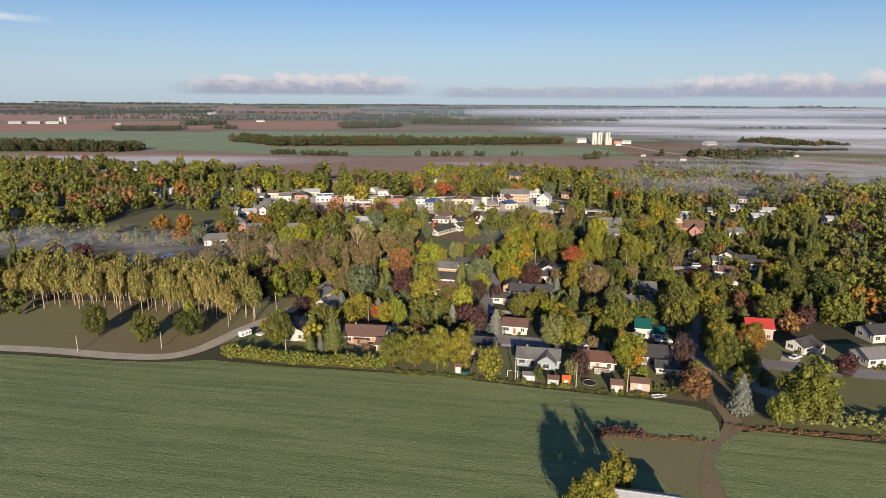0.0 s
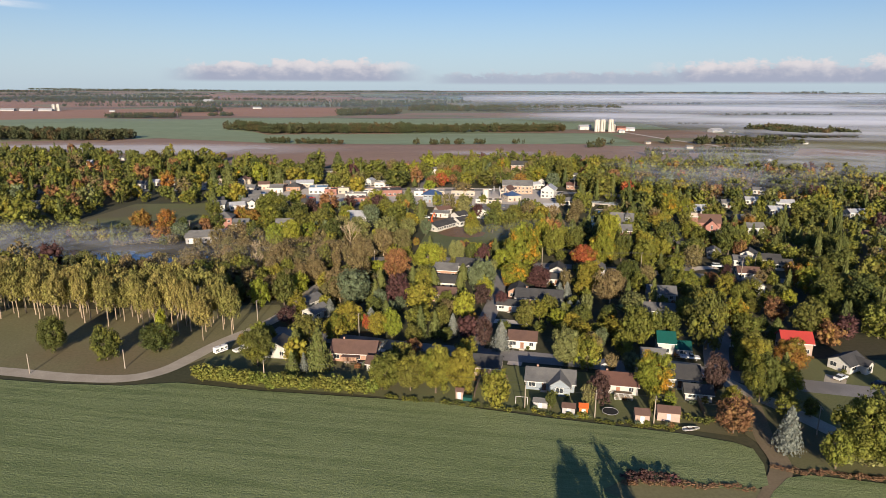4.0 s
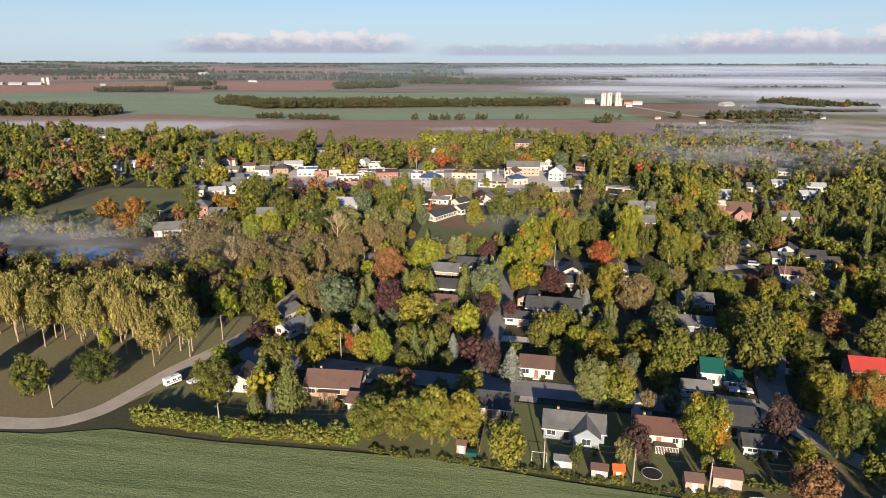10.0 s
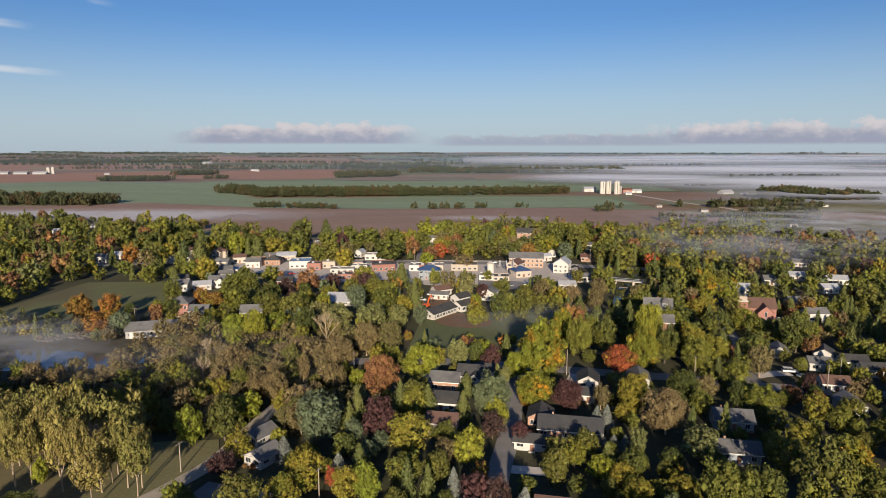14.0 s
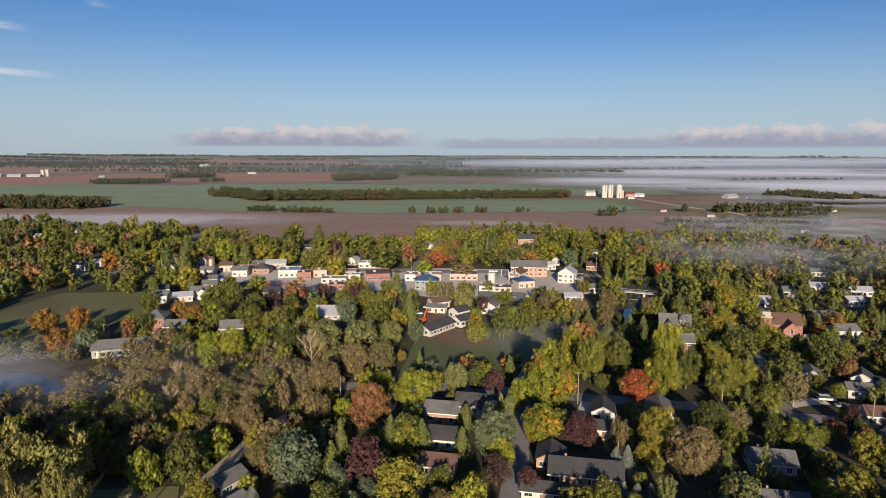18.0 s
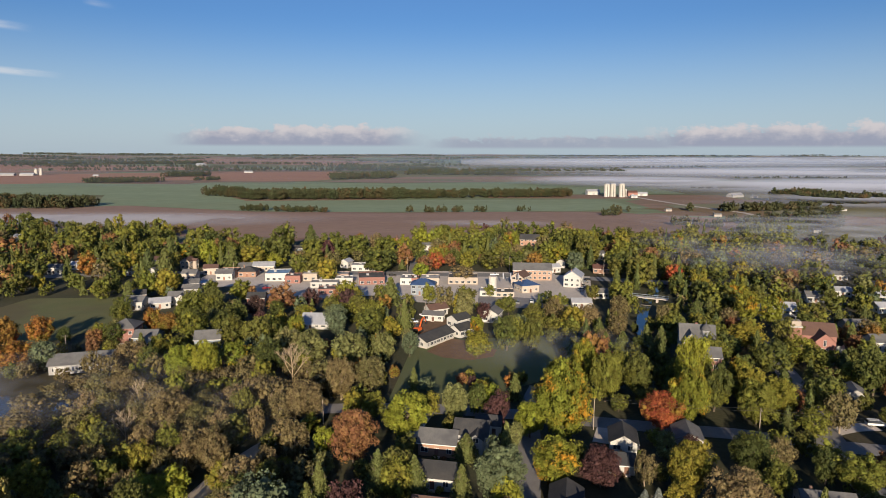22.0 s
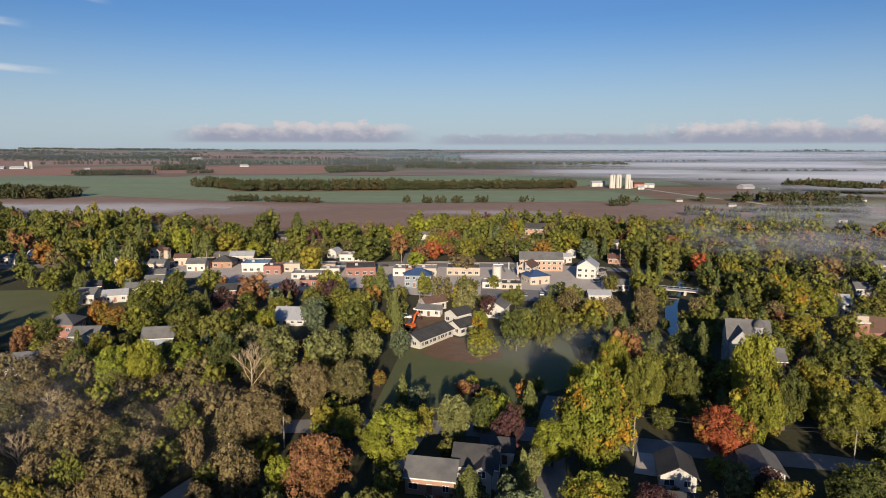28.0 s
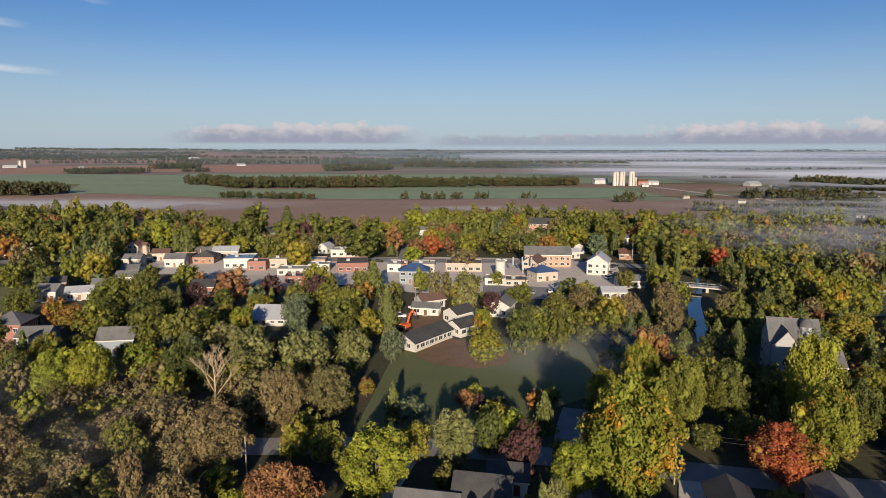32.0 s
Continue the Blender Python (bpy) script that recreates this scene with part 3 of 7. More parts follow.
# roads
sheet("pavement", [(-140, 462), (-100, 468), (-92, 440), (-60, 438), (-30, 446), (-12, 430), (20, 424), (48, 432), (62, 440), (70, 470), (66, 506), (0, 512), (-60, 508), (-140, 508)], CONCRETE, "pale paved ground between the town buildings", "pavement", 0.06)
ribbon("gravel_drive", [(-330, 196), (-200, 187), (-139, 184), (-120, 182), (-101, 178.7), (-86, 178.2), (-78, 183), (-73.5, 192), (-69, 203), (-62, 215), (-57, 226), (-54, 242), (-51, 258), (-46, 273), (-40, 285)], 4.6, GRAVEL, "pale gravel drive curving round the park", "path", 0.09)
ribbon("street", [(-56, 213), (-40, 208), (-24, 204), (-14, 201), (7, 196.5), (25, 193), (51, 187), (70, 184), (94, 176), (160, 160), (300, 130)], 7.5, ASPHALT, "grey asphalt residential street", "road", 0.08)
ribbon("street", [(6, 193), (12, 222), (16, 240), (20, 264), (25, 300), (30, 318)], 5.6, ASPHALT, "narrow asphalt side street between trees", "road", 0.085)
ribbon("street", [(-40, 300), (0, 300), (45, 291), (62, 287), (78, 284), (96, 278), (150, 266), (300, 230)], 7.0, ASPHALT, "asphalt cross street shaded by trees", "road", 0.08)
ribbon("street", [(74, 186), (79, 200), (88, 220), (94, 262), (100, 284), (114, 330), (130, 400)], 7.0, ASPHALT, "asphalt street running north between gardens", "road", 0.09)
ribbon("street", [(70, 184), (74, 176), (81, 164), (88, 150)], 5.0, GRAVEL, "short gravel street end beside the field", "road", 0.095)
ribbon("main_street", [(-300, 480), (-150, 505), (-93, 508), (-46, 505), (0, 501), (54, 497), (120, 480), (260, 440), (420, 420)], 11.0, WORNROAD, "wide worn asphalt main street through the town centre", "road", 0.08)
ribbon("street", [(-17, 502), (-17, 560), (-10, 640)], 9.0, ASPHALT, "asphalt street leaving the town centre", "road", 0.09)
sheet("car_park", [(46, 440), (74, 436), (86, 496), (60, 500), (52, 472)], CONCRETE, "pale paved car park beside a white building", "car park", 0.10)
sheet("car_park", [(16, 420), (62, 418), (56, 436), (18, 446)], ASPHALT, "asphalt car park behind low buildings", "car park", 0.11)
sheet("car_park", [(-112, 448), (-80, 446), (-70, 462), (-108, 468)], CONCRETE, "pale paved parking in front of shops", "car park", 0.11)
sheet("works_yard", [(-10, 372), (8, 378), (10, 398), (-14, 398)], DIRT, "brown earth building yard", "dirt", 0.08)
ribbon("far_road", [(300, 700), (330, 800), (360, 880), (330, 1000), (300, 1200)], 8.0, CONCRETE, "pale country road through mist", "road", 0.2)
sheet("bare_yard", [(-74, 318), (-56, 316), (-58, 308), (-80, 310)], DIRT, "bare earth patch under trees", "dirt", 0.06)

# ponds and the creek
ROADS.append(([Vector(q) for q in ((76, 366, 0), (80, 378, 0), (85, 392, 0), (90, 405, 0), (95, 418, 0), (100, 432, 0), (107, 446, 0), (114, 460, 0), (122, 475, 0), (130, 488, 0))] * 2, 9.0))
sheet("pond", [(-330, 288), (-160, 289), (-128, 291), (-112, 296), (-100, 300), (-118, 307), (-150, 313), (-240, 316), (-330, 318)], WATER, "dark still pond under thin mist", "water", 0.05)
sheet("creek", [(75, 366), (80, 366), (87, 391), (94, 412), (106, 440), (118, 462), (133, 490), (127, 493), (112, 465), (101, 442), (89, 412), (82, 391)], WATER, "narrow creek reflecting the blue sky", "water", 0.05)

# ---- trees ----
ICO = None


def ico():
    global ICO
    if ICO is None:
        ICO = np.array([(1, 0, 0), (-1, 0, 0), (0, 1, 0), (0, -1, 0), (0, 0, 1), (0, 0, -1.0)]), np.array([(0, 2, 4), (2, 1, 4), (1, 3, 4), (3, 0, 4), (2, 0, 5), (1, 2, 5), (3, 1, 5), (0, 3, 5)])
    return ICO


def unit(v):
    return v / np.linalg.norm(v, axis=-1, keepdims=True)


def leaves(c, d, size, r):
    """Small tilted leaf-cluster blades at c, facing about d."""
    n = len(c)
    nrm = unit(d + r.normal(0, 0.55, (n, 3)))
    u = unit(np.cross(nrm, r.normal(0, 1, (n, 3))))
    v = np.cross(nrm, u)
    s = size * r.uniform(0.6, 1.35, (n, 1))
    tri = np.stack([c - u * s - v * s * 0.75, c + u * s * 1.05 - v * s * 0.45, c + u * s * r.uniform(-0.4, 0.4, (n, 1)) + v * s * 1.1], 1)
    tri[:, 0] -= nrm * s * 0.4
    return tri.reshape(-1, 3), np.arange(n * 3).reshape(-1, 3)


def broad_crown(seed, clumps, per, size, shape="round", core=0.72):
    """Crown in the unit cylinder (radius 0.5, height 0..1): leaf clumps with gaps and an uneven outline."""
    r = np.random.default_rng(seed)
    V, T, Q, off = [], [], [], 0
    iv, it = ico()
    big = 6 if clumps > 20 else 3
    lobes = unit(r.normal(0, 1, (big, 3))) * 0.24
    for i in range(clumps):
        z = 1 - 2 * (i + 0.5) / clumps
        a = i * 2.39996 + r.uniform(-0.3, 0.3)
        d = np.array([math.cos(a) * math.sqrt(1 - z * z), math.sin(a) * math.sqrt(1 - z * z), z])
        k = r.uniform(0.58, 0.92)
        bump = (1 + 0.7 * max(0, np.max(lobes @ d))) * (1 + 0.42 * noise.noise(Vector(d * 2.1) + Vector((seed * 1.37, seed * 0.71, 0))))
        c = d * k * np.array([0.39, 0.39, 0.40]) * bump
        c[2] += 0.5
        rad = r.uniform(0.095, 0.16) * (0.80 if clumps > 90 else 1.0 if clumps > 40 else 1.28 if clumps > 8 else 1.7)
        if shape == "oval":
            c[:2] *= 0.8 + 0.35 * (1 - c[2])
        elif shape == "vase":
            c[:2] *= 0.62 + 0.55 * c[2]
        c += r.normal(0, 0.018, 3)
        if core:
            cv = iv * rad * core * 1.25 * r.uniform(0.8, 1.1, (len(iv), 1)) + c
            V.append(cv)
            T.append(it + off)
            off += len(cv)
        dd = unit(r.normal(0, 1, (per, 3)) + d * 0.75 + np.array([0, 0, 0.25]))
        lv, lt = leaves(c + dd * rad * r.uniform(0.8, 1.18, (per, 1)), dd, size, r)
        V.append(lv)
        T.append(lt + off)
        off += len(lv)
        Q.append(np.full(len(lv) + (len(iv) if core else 0), r.uniform(0, 1)))
    v = np.concatenate(V)
    v[:, 2] = np.clip(v[:, 2], 0.0, None)
    return v, np.concatenate(T), np.concatenate(Q)


def needle_crown(seed, layers, arms, size):
    """Conifer crown in the unit cylinder: whorls of drooping boughs."""
    r = np.random.default_rng(seed)
    C, D = [], []
    for i in range(layers):
        z = 0.02 + 0.95 * (i / layers) ** 0.92
        rad = 0.5 * (1 - z) ** 0.85 + 0.015
        m = max(4, int(arms * (0.35 + rad * 1.5)))
        for j in range(m):
            a = 2 * math.pi * (j + r.uniform(-0.4, 0.4)) / m + i
            ln = rad * r.uniform(0.78, 1.08)
            for s in (0.35, 0.68, 1.0):
                C.append((math.cos(a) * ln * s, math.sin(a) * ln * s, max(z + 0.02 - 0.05 * s + r.uniform(-0.012, 0.012), 0.0)))
                D.append((math.cos(a) * 0.6, math.sin(a) * 0.6, 0.75))
    v, t = leaves(np.array(C), np.array(D), size, r)
    core = tube([(0, 0, 0.03), (0, 0, 0.5), (0, 0, 0.93)], [0.30, 0.17, 0.01], 7)
    bmesh.ops.triangulate(core, faces=core.faces[:])
    core.verts.index_update()
    cv = np.array([q.co[:] for q in core.verts])
    ct = np.array([[q.index for q in f.verts] for f in core.faces])
    core.free()
    return np.concatenate([v, cv]), np.concatenate([t, ct + len(v)]), np.concatenate([np.repeat(r.uniform(0.3, 0.9, len(v) // 3), 3), np.full(len(cv), 0.2)])


def trunk_mesh(seed, mat, bare=False, forks=4):
    """Tapered trunk with limbs for a tree one unit high."""
    r = random.Random(seed)
    bm = bmesh.new()
    top = 0.78 if bare else 0.62
    sway = [(0, 0, -0.01)] + [(r.uniform(-0.015, 0.015), r.uniform(-0.015, 0.015), top * s) for s in (0.2, 0.5, 0.75, 1)]
    add_tube(bm, sway, [q * (0.62 if bare else 1) for q in (0.030, 0.023, 0.018, 0.012, 0.005)], 7)

    def limb(p, d, ln, rad, depth):
        q1 = p + d * ln * 0.5 + Vector((r.uniform(-0.02, 0.02), r.uniform(-0.02, 0.02), 0.01))
        q2 = p + d * ln + Vector((0, 0, ln * 0.18))
        add_tube(bm, [p, q1, q2], [rad, rad * 0.7, rad * 0.25], 4 if depth < 2 else 5)
        if depth:
            for s in range(4 if bare else 2):
                a = r.uniform(0, 6.28)
                nd = (d + 0.75 * Vector((math.cos(a), math.sin(a), r.uniform(0.0, 0.7)))).normalized()
                limb(p.lerp(q2, r.uniform(0.4, 0.95)), nd, ln * r.uniform(0.5, 0.7), rad * 0.5, depth - 1)

    for i in range(9 if bare else forks):
        a = i * 2.4 + r.uniform(-0.3, 0.3)
        z = (0.22 + 0.055 * i) if bare else (0.26 + 0.07 * i)
        d = Vector((math.cos(a), math.sin(a), 0.9)).normalized()
        limb(Vector((0, 0, z)), d, (0.34 - 0.02 * i) if bare else 0.24, 0.0075 if bare else 0.013, 3 if bare else 1)
    return bm_mesh("trunk", bm, mat)


# kind: material, shape, name, label, category
SPECIES = {
    "M": (GREEN, "round", "maple_tree", "green broadleaf maple tree with dense crown"),
    "Y": (YELLOW, "round", "maple_tree", "maple tree turning yellow-green in early autumn"),
    "L": (LIME, "round", "lime_tree", "bright lime-green rounded tree"),
    "A": (AMBER, "round", "sugar_maple_tree", "tall maple tree turning golden and orange"),
    "O": (ORANGE, "round", "sugar_maple_tree", "maple tree with orange autumn leaves"),
    "R": (RED, "round", "red_maple_tree", "maple tree with scarlet autumn leaves"),
    "U": (RUST, "round", "oak_tree", "oak tree with rusty brown autumn leaves"),
    "D": (WINE, "oval", "purple_maple_tree", "dark wine-red ornamental tree"),
    "G": (BLUEGREEN, "vase", "silver_maple_tree", "large grey-green tree with spreading crown"),
    "W": (PALE, "vase", "willow_tree", "pale green willow-like tree with layered crown"),
    "B": (OLIVE, "round", "ash_tree", "thin olive-brown tree losing its leaves"),
    "P": (POPLAR, "oval", "poplar_tree", "slender yellowing poplar with bare pale trunk"),
    "S": (SPRUCE, "needle", "blue_spruce_tree", "silvery blue spruce tree"),
    "C": (CONIFER, "needle", "conifer_tree", "dark green conifer tree with drooping boughs"),
    "X": (None, "bare", "bare_tree", "leafless pale tree with branching limbs"),
}
LIB = {}
TREES = []                                  # x, y, radius of every tree that stands


def crown_data(kind, level, var):
    """level 3: close by, 2: near, 1: middle, 0: far, -1: distance."""
    key = (kind, level, var)
    if key not in LIB:
        mat, shape = SPECIES[kind][:2]
        seed = 1000 * (level + 2) + 37 * var + ord(kind[0])
        if shape == "needle":
            out = needle_crown(seed, (30, 24, 15, 9, 5)[3 - level], (40, 32, 18, 10, 5)[3 - level], (0.024, 0.032, 0.05, 0.08, 0.14)[3 - level])
        else:
            cl, per, size = ((100, 92, 0.0148), (54, 46, 0.022), (28, 26, 0.034), (12, 16, 0.058), (5, 9, 0.12))[3 - level]
            core = 0.55 if level > 1 else 0.66
            if kind in "BP":
                per, core = int(per * 1.0), 0.5
                size *= 0.95
            out = broad_crown(seed, cl, per, size, shape, core)
        LIB[key] = out
    return LIB[key]


def tree_parts(kind, level, var):
    key = ("mesh", kind, level, var)
    if key not in LIB:
        mat = SPECIES[kind][0]
        if kind == "X":
            LIB[key] = None, trunk_mesh(50 + var, DEADWOOD, True)
        else:
            v, t, q = crown_data(kind, level, var)
            LIB[key] = np_mesh("crown", v, t, mat, clump=q), trunk_mesh(20 + var, PALEBARK if kind in "PB" else BARK)
    return LIB[key]


def tree(kind, x, y, h, w, level=2):
    mat, shape, name, label = SPECIES[kind]
    var = rng.integers(0, 3)
    crown, trunk = tree_parts(kind, level, int(var))
    t = thing(name, pose(x, y, -0.05, 0, 0, rng.uniform(0, 360)), label, "tree", "trees of the town")
    low = {"P": 0.34, "S": 0.02, "C": 0.03}.get(kind, 0.05)
    tk = part("trunk", trunk, None, t)
    tk.scale = (h * 0.45, h * 0.45, h) if kind == "P" else (h * 0.8, h * 0.8, h) if kind != "X" else (h * 0.95, h * 0.95, h * 1.05)
    if kind in "SC":
        w, h = w * 1.25, h * 0.92
    if crown:
        cr = part("crown", crown, None, t)
        cr.location = (0, 0, h * low)
        cr.scale = (w * 1.04, w * 1.04, h * (1 - low) * 1.03)
    TREES.append((x, y, w / 2))


def plant(kind, rows, level=2):
    for x, y, h, w in rows:
        near = y > 240 and w > 8 and abs(x) < 95 and y < 330
        tree(kind, x, y, h, w, 3 if near or (y < 200 and w > 8.5) else level if y < 405 else 1)


def woods(name, rows, kind, label, level=0, category="woods", mat=None):
    """Many trees as one piece of stuff. rows: x, y, z, height, width."""
    V, T, A, Q, off = [], [], [], [], 0
    for x, y, z, h, w in rows:
        v, t, cl = crown_data(kind, level, int(rng.integers(0, 3)))
        a = rng.uniform(0, 6.28)
        c, s = math.cos(a), math.sin(a)
        q = np.empty_like(v)
        q[:, 0] = (v[:, 0] * c - v[:, 1] * s) * w + x
        q[:, 1] = (v[:, 0] * s + v[:, 1] * c) * w + y
        q[:, 2] = v[:, 2] * h * 0.95 + z + h * 0.05
        V.append(q)
        T.append(t + off)
        A.append(np.full(len(v), rng.uniform(0, 1)))
        Q.append(cl)
        off += len(v)
    if V:
        ob = new(name, np_mesh(name, np.concatenate(V), np.concatenate(T), mat or SPECIES[kind][0], np.concatenate(A), clump=np.concatenate(Q)))
        tagged(ob, label, category, kind="stuff")

# ---- buildings ----
SPOTS = []                                  # x, y, radius kept free of trees
ROOFWORD = {"brown": "brown shingle", "rust": "rusty red shingle", "charcoal": "charcoal shingle", "slate": "grey shingle", "steel": "pale metal", "green": "green metal", "red": "bright red metal", "navy": "dark blue metal", "tar": "flat dark", "palegravel": "flat pale gravel"}
WALLWORD = {"white": "white siding", "cream": "cream stucco", "blush": "pinkish siding", "paleblue": "pale blue siding", "grey": "grey siding", "brick": "buff brick", "redbrick": "red brick", "tanbrick": "tan brick"}


def window(parent, x, y, z, w, h, turn):
    """A framed window set 3 cm proud of the wall, with its pane and sill."""
    key = ("window", round(w, 1), round(h, 1))
    if key not in LIB:
        bm = bmesh.new()
        for a in ((-w / 2 - 0.09, -h / 2 - 0.09, -w / 2, h / 2 + 0.09), (w / 2, -h / 2 - 0.09, w / 2 + 0.09, h / 2 + 0.09), (-w / 2, h / 2, w / 2, h / 2 + 0.09), (-w / 2, -h / 2 - 0.09, w / 2, -h / 2), (-0.03, -h / 2, 0.03, h / 2)):
            add_box(bm, a[0], -0.06, a[1], a[2], 0.0, a[3])
        pane = box(-w / 2, -0.025, -h / 2, w / 2, -0.004, h / 2)
        LIB[key] = bm_mesh("window", bm, TRIM), bm_mesh("pane", pane, PANE)
    fr = part("window", LIB[key][0], None, parent)
    fr.matrix_local = pose(x, y, z, 0, 0, turn)
    part("pane", LIB[key][1], None, fr)


def wall_windows(parent, w, d, h, every=2.6, skip=()):
    """Windows along all four walls, storey by storey."""
    floors = max(1, int(h / 2.5))
    for s in range(floors):
        z = 1.55 + s * 2.6
        for side, (ln, off, turn) in enumerate(((w, d, 0), (d, w, 90), (w, d, 180), (d, w, 270))):
            if side == 2 and floors == 1:
                continue
            n = max(1, int(ln / every))
            for i in range(n):
                if (side, i, s) in skip:
                    continue
                u = (i + 0.5) * ln / n - ln / 2
                c, q = math.cos(radians(turn)), math.sin(radians(turn))
                window(parent, u * c + off / 2 * q, u * q - off / 2 * c, z, 1.1 if (i + side) % 3 else 1.7, 1.15, turn)


def gable_roof(w, d, h, rise, over=0.45, thick=0.16):
    """A pitched roof with thickness, eaves and overhanging gables, ridge along x."""
    bm = bmesh.new()
    hw, hd = w / 2 + over, d / 2 + over
    z0, z1 = h - over * rise / (d / 2), h + rise
    prof = [(-hd, z0), (0, z1), (hd, z0), (hd, z0 + thick), (0, z1 + thick * 1.15), (-hd, z0 + thick)]
    a = [bm.verts.new((-hw, y, z)) for y, z in prof]
    b = [bm.verts.new((hw, y, z)) for y, z in prof]
    n = len(prof)
    for i in range(n):
        j = (i + 1) % n
        bm.faces.new((a[i], a[j], b[j], b[i]))
    bm.faces.new((a[0], a[5], a[4], a[1]))
    bm.faces.new((a[1], a[4], a[3], a[2]))
    bm.faces.new((b[1], b[4], b[5], b[0]))
    bm.faces.new((b[2], b[3], b[4], b[1]))
    bmesh.ops.recalc_face_normals(bm, faces=bm.faces[:])
    return bm


def gable_walls(w, d, h, rise):
    bm = bmesh.new()
    x, y = w / 2, d / 2
    lo = [bm.verts.new(p) for p in ((-x, -y, -0.3), (x, -y, -0.3), (x, y, -0.3), (-x, y, -0.3))]
    hi = [bm.verts.new(p) for p in ((-x, -y, h), (x, -y, h), (x, y, h), (-x, y, h))]
    p, q = bm.verts.new((-x, 0, h + rise - 0.03)), bm.verts.new((x, 0, h + rise - 0.03))
    bm.faces.new((lo[0], lo[1], hi[1], hi[0]))
    bm.faces.new((lo[2], lo[3], hi[3], hi[2]))
    bm.faces.new((lo[1], lo[2], hi[2], q, hi[1]))
    bm.faces.new((lo[3], lo[0], hi[0], p, hi[3]))
    return bm


def hip_roof(w, d, h, rise, over=0.5):
    bm = bmesh.new()
    x, y = w / 2 + over, d / 2 + over
    r = max(0.2, w / 2 - d / 2)
    v = [bm.verts.new(p) for p in ((-x, -y, h), (x, -y, h), (x, y, h), (-x, y, h), (-r, 0, h + rise), (r, 0, h + rise), (-x, -y, h - 0.15), (x, -y, h - 0.15), (x, y, h - 0.15), (-x, y, h - 0.15))]
    for f in ((0, 1, 5, 4), (1, 2, 5), (2, 3, 4, 5), (3, 0, 4), (6, 7, 1, 0), (7, 8, 2, 1), (8, 9, 3, 2), (9, 6, 0, 3), (9, 8, 7, 6)):
        bm.faces.new([v[i] for i in f])
    return bm


